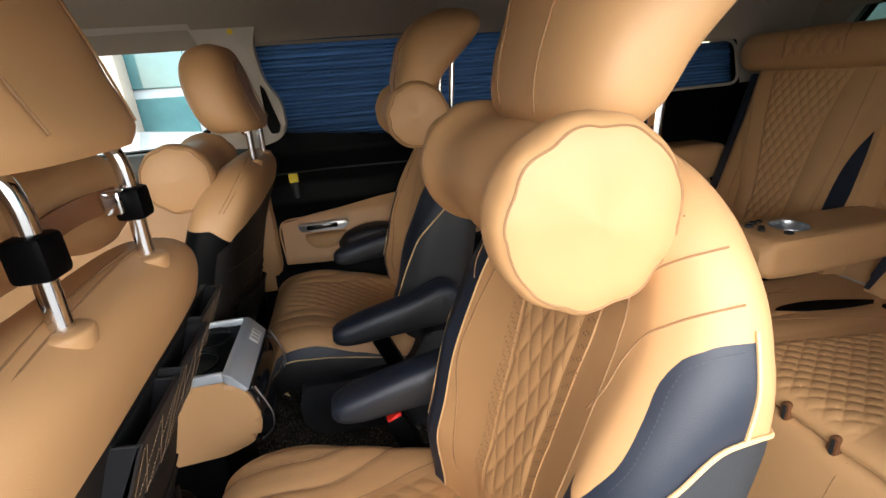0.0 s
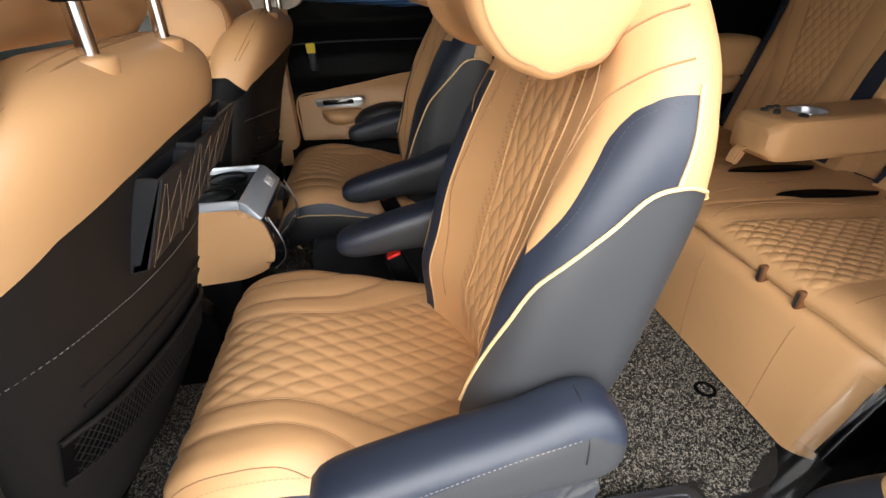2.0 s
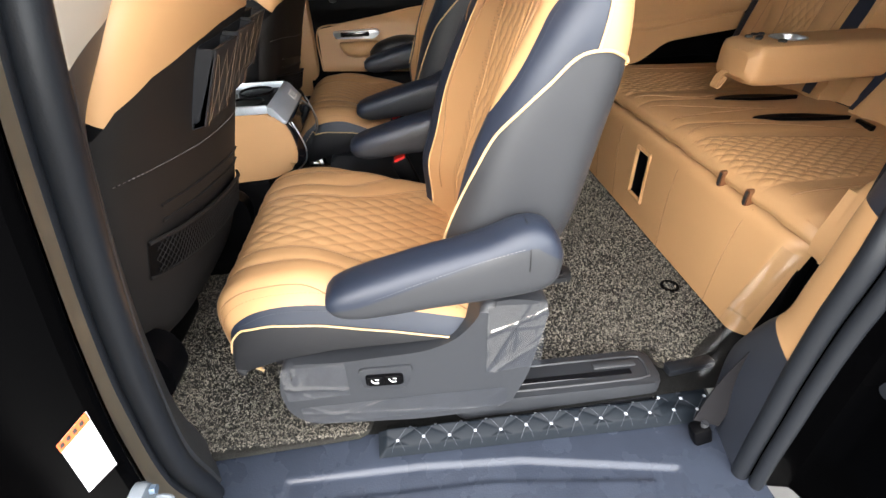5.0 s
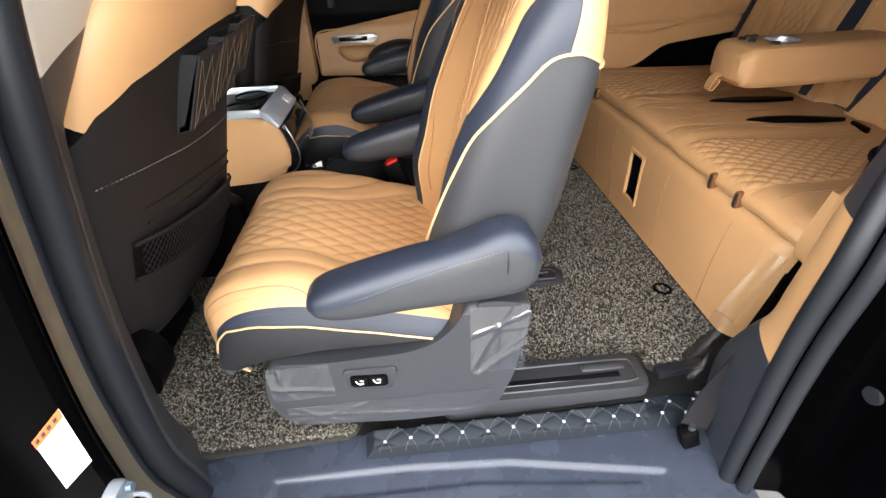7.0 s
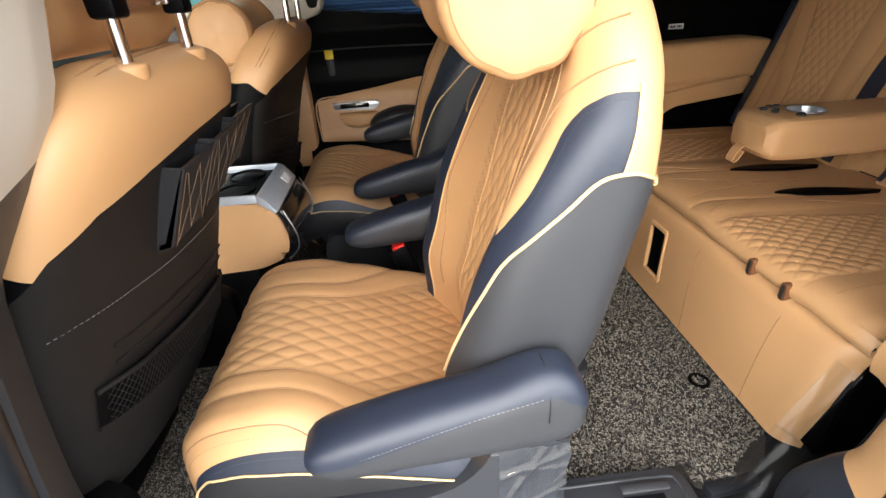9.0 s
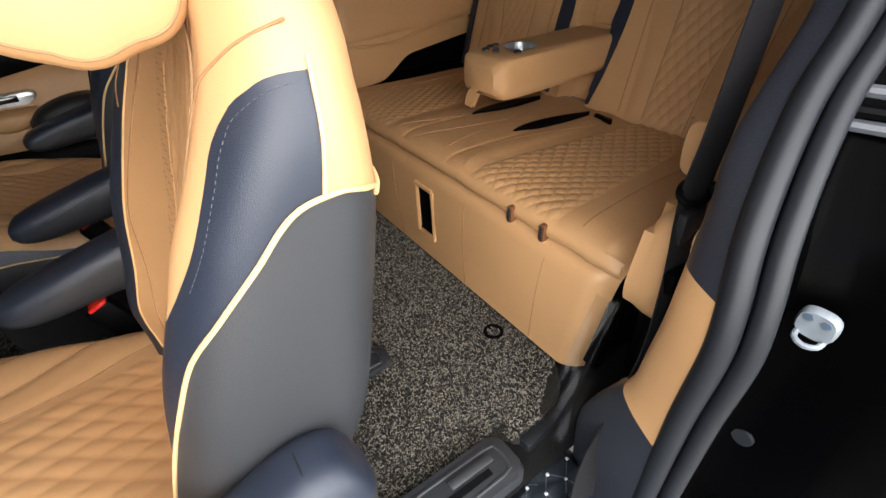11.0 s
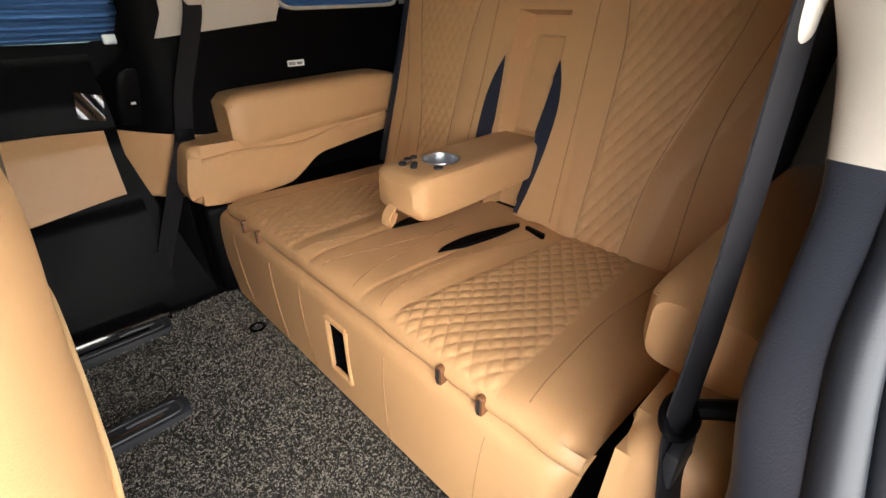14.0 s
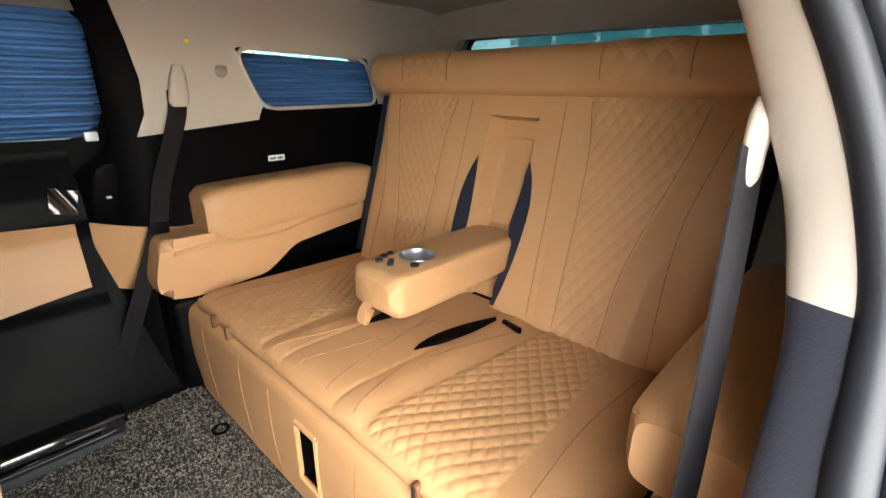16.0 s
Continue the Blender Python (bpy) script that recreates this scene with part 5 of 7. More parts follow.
def trim_half(x, z, side=1):
    """Distance of the rear side trim from the car's middle line."""
    shift = 0.055 if side > 0 else 0.0
    edge = shift + smooth_interp(z, [(-0.12, 0.725), (0.0, 0.733), (0.2, 0.749), (0.3, 0.755), (0.4, 0.761), (0.5, 0.762), (0.6, 0.747), (0.7, 0.738), (0.75, 0.723), (0.8, 0.696), (0.85, 0.679), (0.9, 0.656), (1.0, 0.60), (1.08, 0.52)])
    inner = shift + smooth_interp(z, [(-0.12, 0.62), (0.2, 0.64), (0.5, 0.645), (0.7, 0.628), (0.8, 0.612), (0.9, 0.588), (1.0, 0.54), (1.08, 0.48)])
    if side < 0:
        edge = YC - smooth_interp(z, [(p[2], p[1] - 0.012) for p in SEAL_C[:17]] + [(1.08, 0.58)])
        inner = smooth_interp(z, [(-0.12, 0.61), (0.0, 0.612), (0.1, 0.62), (0.2, 0.662), (0.25, 0.688), (0.3, 0.696), (0.4, 0.706), (0.5, 0.70), (0.55, 0.683), (0.65, 0.673), (0.7, 0.660), (0.75, 0.645), (0.8, 0.624), (0.85, 0.604), (0.9, 0.583), (1.0, 0.545), (1.08, 0.49)])
        x0 = near_edge(z)
        k = min(max((x - x0) / 0.045, 0), 1)
        inner += (max(inner, 0.735) - inner) * min(max((x - x0 - 0.065) / 0.08, 0), 1) * min(max((0.88 - z) / 0.1, 0), 1)
        return edge + (inner - edge) * math.sin(k * math.pi / 2) ** 0.9
    k = min(max((x - 0.69) / 0.17, 0), 1)
    return edge + (inner - edge) * (1 - (1 - k) ** 1.8)


QT = [(1.175, 0.760), (1.605, 0.765), (1.535, 0.913), (1.090, 0.925)]


TAN_TOP = [(0.69, 0.485), (0.82, 0.464), (0.9, 0.45)]


def quarter_trim(side, label):
    t = thing("quarter_trim", label, "side trim", "rear side trims", "structure", at=(0.9, YC + side * 0.72, 0.4))
    start = near_edge if side < 0 else lambda z: smooth_interp(z, [(p[2], p[0] - 0.012) for p in FAR_C[:14]]) + 0.088 * min(max((z - 0.60) / 0.08, 0), 1)
    data = grid(lambda u, v: Vector((x := (x0 := start(z := -0.10 + 1.17 * v)) + (1.915 - x0) * u**2, YC + side * trim_half(x, z, side), z)), 160, 110)
    low = lambda x: interp(x, [(0.69, 0.312), (0.72, 0.296), (0.80, 0.283), (0.86, 0.31), (0.88, 0.44)] if side > 0 else [(0.69, 0.215), (0.72, 0.228), (0.75, 0.250), (0.78, 0.32), (0.80, 0.40), (0.82, 0.44)])
    f1 = lambda v: v.z - (0.703 + 0.09 * min(max(0, v.x - 0.84), 0.35) if side > 0 else 0.685 - 0.2 * (v.x - 0.9))
    f2 = lambda v: (interp(v.x, TAN_TOP) if side > 0 else 0.446) - v.z
    f3 = lambda v: v.z - low(v.x)
    f6 = lambda v: v.z - interp(v.x, [(1.15, 0.70), (1.165, 0.765), (1.95, 0.768)])
    f4 = lambda v: inside((v.x, v.z), QT) if side > 0 else -1.0
    f5 = lambda v: min(v.z - 0.64, interp(v.z, [(0.64, 0.70), (0.655, 0.79), (0.69, 0.83), (0.758, 0.86), (0.84, 0.86), (0.925, 0.84), (0.99, 0.818), (1.07, 0.79)]) - v.x)
    for f in (f1, f2, f3, f4) + ((f5, f6) if side > 0 else ()):
        data = cut(data, f)

    def kind(c, k):
        if f4(c) > 0:
            return None
        if side > 0 and f5(c) > 0:
            return "frame"
        if f1(c) > 0 and (f6(c) > 0 if side > 0 else c.x < 1.02 or c.z > 0.93):
            return "upper"
        if f2(c) > 0 and f3(c) > 0:
            return "band"
        return "lower"
    r = regions(data, kind)
    part("upper_trim", r["upper"], BEIGE, t, "beige pillar trim")
    part("tan_band", r["band"], TAN, t, "tan trim band")
    # same trim both sides; daylight put into near colour, shade into far
    part("lower_trim", r["lower"], BLACK if side > 0 else LITTRIM, t, "black side trim" if side > 0 else "black grained side trim with daylight put into its tone")
    if side > 0:
        part("window_frame", r["frame"], BLACK, t, "black window frame trim")
    rim = [] if side < 0 else [(x, YC + side * (trim_half(x, z, side) + 0.004), z) for x, z in round_poly(QT, 0.05, 6)]
    if rim:
        part("window_rim", tube(rim, 0.006, 8, 90, True), BEIGE, t)
    return t


far_trim = quarter_trim(1, "black, tan and beige trim beside the third row")
near_trim = quarter_trim(-1, "beige, black and tan pillar trim behind the open door")


def rear_armrest(side, label):
    y0, y1 = (1.712, 1.865) if side > 0 else (0.576, 0.445)
    t = thing("side_armrest", label, "armrest", "third-row armrests", at=(1.25, (y0 + y1) / 2, 0.4))
    ym, hw = (y0 + y1) / 2, abs(y1 - y0) / 2
    rows = [(0.935, ym, 0.486, hw * 0.80, 0.055), (0.945, ym, 0.486, hw * 0.93, 0.068), (0.97, ym, 0.488, hw, 0.074), (1.2, ym, 0.498, hw, 0.072), (1.45, ym, 0.508, hw, 0.066), (1.50, ym, 0.508, hw * 0.9, 0.058)]
    if side < 0:
        rows = [(0.930, ym, 0.470, hw * 0.80, 0.040), (0.940, ym, 0.471, hw * 0.93, 0.046), (0.96, ym, 0.472, hw, 0.050), (1.2, ym, 0.474, hw, 0.052), (1.45, ym, 0.478, hw, 0.052), (1.50, ym, 0.478, hw * 0.9, 0.046)]
    body = pad(dense_sections(rows, 26), "x", 44, 5)
    part("padded_top", body, TAN, t, "padded tan leather bolster")
    dx, dz = (0, 0) if side > 0 else (-0.006, -0.030)
    seam = [(0.948 + dx, ym - 0.9 * hw, 0.535 + dz), (0.943 + dx, ym, 0.537 + dz), (0.948 + dx, ym + 0.9 * hw, 0.535 + dz)]
    part("seam", tube(seam, 0.0013, 6, 20), SEAM, t)
    # tan shelf below, with its rounded front corner
    outl = [(0.815, 0.452), (0.785, 0.335), (0.80, 0.292), (0.88, 0.278), (1.08, 0.290), (1.125, 0.318), (1.18, 0.360), (1.30, 0.375), (1.47, 0.395), (1.47, 0.455), (0.95, 0.447)]
    if side < 0:
        outl = [(0.82 + (x - 0.80) * 0.95, z - 0.03) for x, z in outl]
    ya, yb = (1.721, 1.896) if side > 0 else (0.436, 0.532)
    part("shelf", prism(round_poly(outl, 0.03, 5), "y", ya, yb, 0.028, 5), TAN, t, "moulded tan shelf with film on it")
    ye = 1.719 if side > 0 else 0.534
    line = [(x + (0 if side > 0 else 0.05), ye - side * 0.003, z + (0.012 if side > 0 else -0.018)) for x, z in ((0.84, 0.40), (0.95, 0.405), (1.06, 0.395), (1.14, 0.395), (1.25, 0.415), (1.42, 0.432))]
    part("shelf_rib", tube(line, 0.006, 8, 40), TAN, t)
    xa, yo = (0.81, 0.78) if side > 0 else (0.875, 0.71)
    part("wheel_arch_box", box(tuple(np.minimum((xa, YC + side * 0.592, -0.01), (1.46, YC + side * yo, 0.28))), tuple(np.maximum((xa, YC + side * 0.592, -0.01), (1.46, YC + side * yo, 0.28))), 0.025, 4), BLACK, t, "black wheel arch cover")
    part("protective_film", grid(lambda u, v: (xa - 0.004 - 0.003 * math.sin(17 * u + 3 * v), YC + side * (0.62 + 0.03 * u), 0.06 + 0.18 * v), 8, 20), FILM, t, "strip of clear film")
    return t


rear_armrest(1, "tan leather bolster armrest above a moulded tan shelf, in shade")
rear_armrest(-1, "tan leather bolster armrest beside the open door, in daylight")


def belt(side, pts, label, guide):
    t = thing("seat_belt", label, "seat belt", "rear seat belts", at=pts[0])
    part("webbing", band(pts, 0.047, 0.0022, (1, side * 0.15, 0.1), 50), BELT, t, "dark webbing")
    gx, gy, gz = guide
    k = 1.0 if side > 0 else 0.7
    part("guide", pad(dense_sections([(gz + k * dz, gx + dx, gy, k * a, k * b) for dz, dx, a, b in ((-0.055, 0.0, 0.016, 0.006), (-0.045, 0.0, 0.024, 0.010), (-0.02, 0.002, 0.024, 0.011), (0.02, 0.006, 0.018, 0.013), (0.045, 0.01, 0.012, 0.010))], 16), "z", 24, 3), BEIGE, t, "beige belt guide")
    part("guide_cover", box((gx - 0.004, gy - 0.012 + side * 0.018, gz + 0.005), (gx + 0.032 * k, gy + 0.012 + side * 0.018, gz + 0.085 * k), 0.008, 3), BEIGE, t, "beige height adjuster")
    k = Vector(pts[len(pts) // 2])
    tg = part("tongue", box((k.x - 0.024, k.y - 0.010, k.z - 0.02), (k.x + 0.024, k.y + 0.006, k.z + 0.012), 0.004), BLACK, t, "black tongue")
    part("tongue_plate", box((k.x - 0.014, k.y - 0.006 - side * 0.006, k.z - 0.044), (k.x + 0.014, k.y - side * 0.006, k.z - 0.018), 0.001, 1), CHROME, tg, "steel tongue plate")
    return t


belt(1, [(0.935, 1.788, 0.815), (0.930, 1.792, 0.757), (0.862, 1.800, 0.573), (0.838, 1.806, 0.470), (0.775, 1.812, 0.31), (0.706, 1.832, 0.135), (0.655, 1.84, 0.0)], "dark seat belt hanging on the far beige pillar", (0.937, 1.784, 0.83))
belt(-1, [(0.951, 0.517, 0.78), (0.918, 0.508, 0.69), (0.888, 0.500, 0.60), (0.862, 0.494, 0.52), (0.842, 0.490, 0.462), (0.808, 0.466, 0.37), (0.775, 0.452, 0.27), (0.742, 0.458, 0.15), (0.715, 0.462, 0.06), (0.690, 0.452, -0.02)], "dark seat belt hanging from the near beige pillar", (0.953, 0.517, 0.79))
holder = thing("belt_holder", "black plastic loop that holds the near seat belt", "belt holder", at=(0.905, 0.485, 0.46))
part("loop", tube([(0.840 + 0.026 * math.cos(a), 0.490 + 0.012 * math.sin(a), 0.462 + 0.008 * math.sin(a)) for a in np.linspace(0, 2 * math.pi, 14, endpoint=False)], 0.0045, 8, 36, True), BLACK, holder)
part("stalk", tube([(0.858, 0.480, 0.464), (0.864, 0.458, 0.475), (0.868, 0.436, 0.48)], 0.009, 8, 12), BLACK, holder)
part("sleeve", box((0.808, 0.474, 0.405), (0.848, 0.486, 0.447), 0.003), CHAR, holder)
retractor = thing("belt_anchor", "dark lower belt anchor on the sill's end", "belt anchor", at=(0.70, 0.44, -0.03))
part("anchor_body", box((0.668, 0.435, -0.065), (0.70, 0.462, -0.02), 0.006, 2, Matrix.Rotation(radians(-20), 4, "Y")), BLACK, retractor)
part("anchor_bolt", pad([(-0.03, 0.684, 0.447, 0.007, 0.007), (-0.012, 0.684, 0.447, 0.006, 0.006)], "z", 12, 2), SHELL, retractor)

# ---------------- door opening: sill, seals and jambs ----------------
seal = thing("door_seal", "dark grey rubber seal round the open doorway", "door seal", kind="structure", at=(0.3, 0.4, 0.5))
part("seal_rear", tube([(x + 0.006, y - 0.014, z) for x, y, z in SEAL_C], 0.0135, 14, 90), RUBBER, seal)
part("seal_front", tube(SEAL_B, 0.017, 14, 90), RUBBER, seal)
part("seal_lip_rear", tube([(x + 0.020, y - 0.036, z) for x, y, z in SEAL_C], 0.011, 12, 90), RUBBER, seal)
part("seal_lip_front", tube([(x - 0.010, y - 0.022, z) for x, y, z in SEAL_B], 0.008, 10, 90), RUBBER, seal)
part("seal_top", tube([SEAL_B[-1], (0.2, 0.572, 1.065), (0.45, 0.572, 1.063), SEAL_C[-1]], 0.018, 12, 40), RUBBER, seal)

sc, sb = spline(SEAL_C, 60), spline(SEAL_B, 60)


def strip_from(line, offs, mat, name, parent, label=""):
    """A sheet along a seal; offs: (dx, dy, dz) steps away from it."""
    return part(name, grid(lambda u, v: line[min(int(u * 59 + 0.5), 59)] + Vector([interp(v * (len(offs) - 1), [(k, o_[c]) for k, o_ in enumerate(offs)]) for c in range(3)]), 60, 4 * len(offs)), mat, parent, label)


jamb = thing("door_jamb", "black painted door jambs round the open doorway", "door jamb", kind="structure", at=(0.3, 0.3, 0.3))
strip_from(sc, [(0.004, -0.006, 0), (0.024, -0.022, 0), (0.06, -0.022, 0), (0.10, -0.03, 0), (0.11, -0.06, 0), (0.115, -0.14, 0), (0.135, -0.19, 0), (0.20, -0.20, 0)], PAINT, "rear_jamb", jamb)
strip_from(sb, [(0.004, 0.012, 0), (-0.008, -0.012, 0), (0.0, -0.05, 0), (0.028, -0.088, 0), (0.02, -0.098, 0), (-0.09, -0.10, 0), (-0.12, -0.11, 0), (-0.13, -0.19, 0), (-0.16, -0.205, 0)], PAINT, "front_jamb", jamb)
strip_from(sb, [(-0.005, -0.022, 0.0), (0.003, -0.050, 0), (0.017, -0.070, 0)], EDGESHEEN, "jamb_flange", jamb, "flange with a bronze-toned reflection put into its colour")
strip_from(sb, [(-0.118, -0.120, 0), (-0.122, -0.135, 0)], EDGESHEEN, "door_edge", jamb, "door edge with a bronze-toned reflection put into its colour")
# inner trim of the middle pillar beside the doorway
pillar_b = thing("pillar_trim", "dark lower and beige upper trim of the middle pillar", "pillar trim", kind="structure", at=(-0.1, 0.45, 0.3))
low_share = lambda u: min(max((0.70 - sb[min(int(u * 59 + 0.5), 59)].z) / 0.12, 0), 1)
low_b = grid(lambda u, v: sb[min(int(u * 59 + 0.5), 59)] + Vector((interp(v, [(0, 0.0), (0.15, 0.006), (0.6, 0.002 - 0.03 * low_share(u)), (0.75, -0.03 * low_share(u) - 0.004), (1, -0.12)]), interp(v, [(0, 0.008), (0.15, 0.025), (0.6, 0.125 - 0.04 * low_share(u)), (0.75, 0.155 - 0.06 * low_share(u)), (1, 0.175 - 0.07 * low_share(u))]), 0)), 60, 40)
rb_ = regions(cut(low_b, lambda v: v.z - 0.635 - 0.2 * (v.y - 0.37)), lambda c, k: "up" if c.z > 0.635 + 0.2 * (c.y - 0.37) else "low")
part("lower_trim", rb_["low"], SHELL, pillar_b, "dark grey lower trim")
part("upper_trim", rb_["up"], BEIGE, pillar_b, "beige upper trim")
label_ = thing("warning_label", "white paper label with an orange head on the black jamb", "label", at=(-0.16, 0.24, 0.34))
e0, e1, e2 = Vector((-0.120, 0.263, 0.367)), Vector((0.041, 0, 0.039)), Vector((-0.007, 0, -0.075))
def paper(a0, a1, b0, b1, lift):
    q = [e0 + e1 * a + e2 * b + Vector((0, -0.002 - lift, 0)) for a, b in ((a0, b0), (a1, b0), (a1, b1), (a0, b1))]
    return q + [p + Vector((0, 0.0006, 0)) for p in q], [(0, 1, 2, 3), (7, 6, 5, 4), (0, 4, 5, 1), (1, 5, 6, 2), (2, 6, 7, 3), (3, 7, 4, 0)]
part("paper", paper(0, 1, 0, 1, 0), WHITE, label_, smooth=False)
part("orange_head", paper(0, 1, 0, 0.14, 0.0008), ORANGE, label_, "orange head with small pictograms", smooth=False)
for k in range(9):
    part("print_line", paper(0.1, 0.9 if k % 3 else 0.7, 0.22 + 0.08 * k, 0.235 + 0.08 * k, 0.0008), GREYINK, label_, smooth=False)
for k in range(4):
    part("pictogram", paper(0.1 + 0.22 * k, 0.2 + 0.22 * k, 0.04, 0.10, 0.0016), INK, label_, smooth=False)

for sx, base, nm in ((1, Vector((0.790, 0.320, 0.415)), "rear"), (-1, Vector((-0.085, 0.255, 0.275)), "front")):
    st = thing("door_striker", "silver door striker bolted to the black jamb", "door striker", "door strikers", at=tuple(base))
    part("plate", pad([(base.x - 0.004, base.y, base.z, 0.017, 0.016), (base.x + 0.004 if sx < 0 else base.x - 0.010, base.y, base.z, 0.017, 0.016), (base.x + 0.008 if sx < 0 else base.x - 0.014, base.y, base.z, 0.015, 0.014)], "x", 28, 3), STRIKERGREY, st, "silver plate")
    d = -1 if sx > 0 else 1
    part("loop", tube([(base.x, base.y + 0.010, base.z - 0.010), (base.x + d * 0.020, base.y + 0.010, base.z - 0.014), (base.x + d * 0.025, base.y, base.z - 0.016), (base.x + d * 0.020, base.y - 0.010, base.z - 0.014), (base.x, base.y - 0.010, base.z - 0.010)], 0.0028, 8, 30), STRIKERGREY, st, "steel loop")
    for k in (-0.007, 0.008):
        part("bolt", pad([(base.x + d * 0.010, base.y + k, base.z + 0.007, 0.005, 0.005), (base.x + d * 0.015, base.y + k, base.z + 0.007, 0.0045, 0.0045)], "x", 6, 2), STEELBLUE, st, "bolt head")
rail = thing("door_guide_rail", "grey metal guide rail of the sliding door in the rear jamb", "door rail", at=(0.86, 0.25, 0.66))
for k, z in enumerate((0.566, 0.580, 0.597)):
    part("channel", tube([(0.868, 0.388, z), (0.882, 0.32, z), (0.895, 0.22, z)], 0.006, 8, 24), RAILGREY if k != 1 else BLACK, rail)
plug = thing("jamb_plug", "round rubber plug in the black jamb", "plug", at=(0.735, 0.30, 0.24))
part("disc", pad([(0.812, 0.33, 0.20, 0.014, 0.014), (0.800, 0.33, 0.20, 0.012, 0.012)], "x", 18, 2), RUBBER, plug)

near_wall = thing("wall_near", "near side wall of the car before and behind the open doorway", "car side wall", kind="structure", at=(0.4, 0.25, 0))
for ob in [o for o in far_wall.children if o.data.vertices[0].co.x < -0.5 or max(v.co.x for v in o.data.vertices) > 1.5]:
    me = ob.data.copy()
    for v in me.vertices:
        v.co.y = 2 * YC - v.co.y
    me.flip_normals()
    o2 = new("side_panel", me)
    o2.parent, o2.location = near_wall, (-0.4, -0.25, 0)
sill = thing("sill", "scuffed dark plastic door sill with film and scratches", "door sill", kind="structure", at=(0.25, 0.35, -0.08))
def sill_fn(u, v):
    x = -0.26 + 1.02 * u
    y = 0.545 - 0.40 * v
    z = smooth_interp(v, [(0, -0.062), (0.1, -0.064), (0.3, -0.070), (0.6, -0.080), (0.75, -0.088), (0.85, -0.12), (1, -0.30)])
    a = inside((x, y), [(-0.08, 0.25), (0.60, 0.25), (0.64, 0.44), (0.36, 0.455), (0.30, 0.465), (-0.06, 0.465)])
    b = inside((x, y), [(-0.06, 0.31), (0.56, 0.31), (0.585, 0.395), (0.30, 0.425), (-0.05, 0.425)])
    z -= 0.006 * min(1, max(0, a / 0.008)) - 0.004 * min(1, max(0, b / 0.007))
    return Vector((x, y, z))
part("sill_panel", grid(sill_fn, 200, 110), SILL, sill)
part("body_side", grid(lambda u, v: (-2.0 + 4.2 * u, 0.145 - 0.01 * math.sin(math.pi * v), -0.42 + 0.14 * v), 30, 6), PAINT, sill)

quilted = thing("quilted_sill_strip", "black quilted leather strip with silver crosses along the floor's edge", "sill strip", at=(0.4, 0.51, -0.04))
def strip_edge(x):
    return interp(x, [(0.10, 0.517), (0.63, 0.517), (0.66, 0.575), (0.76, 0.578)])
def strip_fn(u, v, lift=0.0):
    x = 0.105 + 0.645 * u
    y = 0.478 + (strip_edge(x) - 0.478) * v
    e = min(1, v * 6, (1 - v) * 6, u * 40, (1 - u) * 40)
    return Vector((x, y, -0.058 + 0.022 * v + e * (0.014 + 0.005 * quilt((x - 0.14) / 0.047 * 0.5, (y - 0.494) / 0.0205 * 0.5, 1, 1)) + lift))
part("strip", grid(strip_fn, 220, 26), STRIPLEATHER, quilted, "black quilted leather")
for k in range(28):
    x = 0.140 + 0.0235 * k
    rows_ = [0.494 if k % 2 == 0 else 0.5145] + ([0.535 if k % 2 == 0 else 0.5555] if x > 0.645 else [])
    if x > 0.745:
        continue
    for y in rows_:
        v = (y - 0.478) / (strip_edge(x) - 0.478)
        c = strip_fn((x - 0.105) / 0.645, min(v, 0.97), 0.0005)
        part("cross_stitch", box(c - Vector((0.0028, 0.0028, 0.001)), c + Vector((0.0028, 0.0028, 0.0015)), 0.001, 1), CROSS, quilted)
th = []
for k in range(27):
    x = 0.140 + 0.0235 * k
    if x + 0.0235 > 0.745:
        break
    ya, yb = (0.494, 0.5145) if k % 2 == 0 else (0.5145, 0.494)
    p = [strip_fn((x + 0.0235 * t - 0.105) / 0.645, (ya + (yb - ya) * t - 0.478) / (strip_edge(x) - 0.478), 0.0012) for t in np.linspace(0.1, 0.9, 5)]
    part("quilt_thread", tube(p, 0.0005, 4, 8), GREYTHREAD, quilted)
    ye = 0.480 if ya < yb else strip_edge(x) - 0.002
    for sx in (-0.012, 0.012):
        p = [strip_fn((x + sx * t - 0.105) / 0.645, (ya + (ye - ya) * t - 0.478) / (strip_edge(x) - 0.478), 0.001) for t in (0.15, 0.55, 0.95)]
        part("quilt_thread", tube(p, 0.0005, 4, 6), GREYTHREAD, quilted)

# ---------------- floor ----------------
mat_outline = round_poly([(-0.50, 0.49), (0.085, 0.515), (0.095, 0.545), (0.11, 0.615), (0.66, 0.615), (0.665, 0.575), (0.735, 0.585), (0.80, 0.60), (0.85, 0.66), (0.86, 1.60), (0.80, 1.69), (0.66, 1.76), (0.40, 1.76), (-0.50, 1.76)], 0.015, 3)
floor_mat = thing("coil_floor_mat", "black and cream coil floor mat under the seats", "floor mat", at=(0.2, 1.1, 0))
bm = prism(mat_outline, "z", -0.012, 0.0, 0.004, 2)
bmesh.ops.triangulate(bm, faces=[f for f in bm.faces if len(f.verts) > 4])
for v in bm.verts:
    v.co.z += floor_z(v.co.x)
part("mat", bm, MAT, floor_mat, smooth=False)


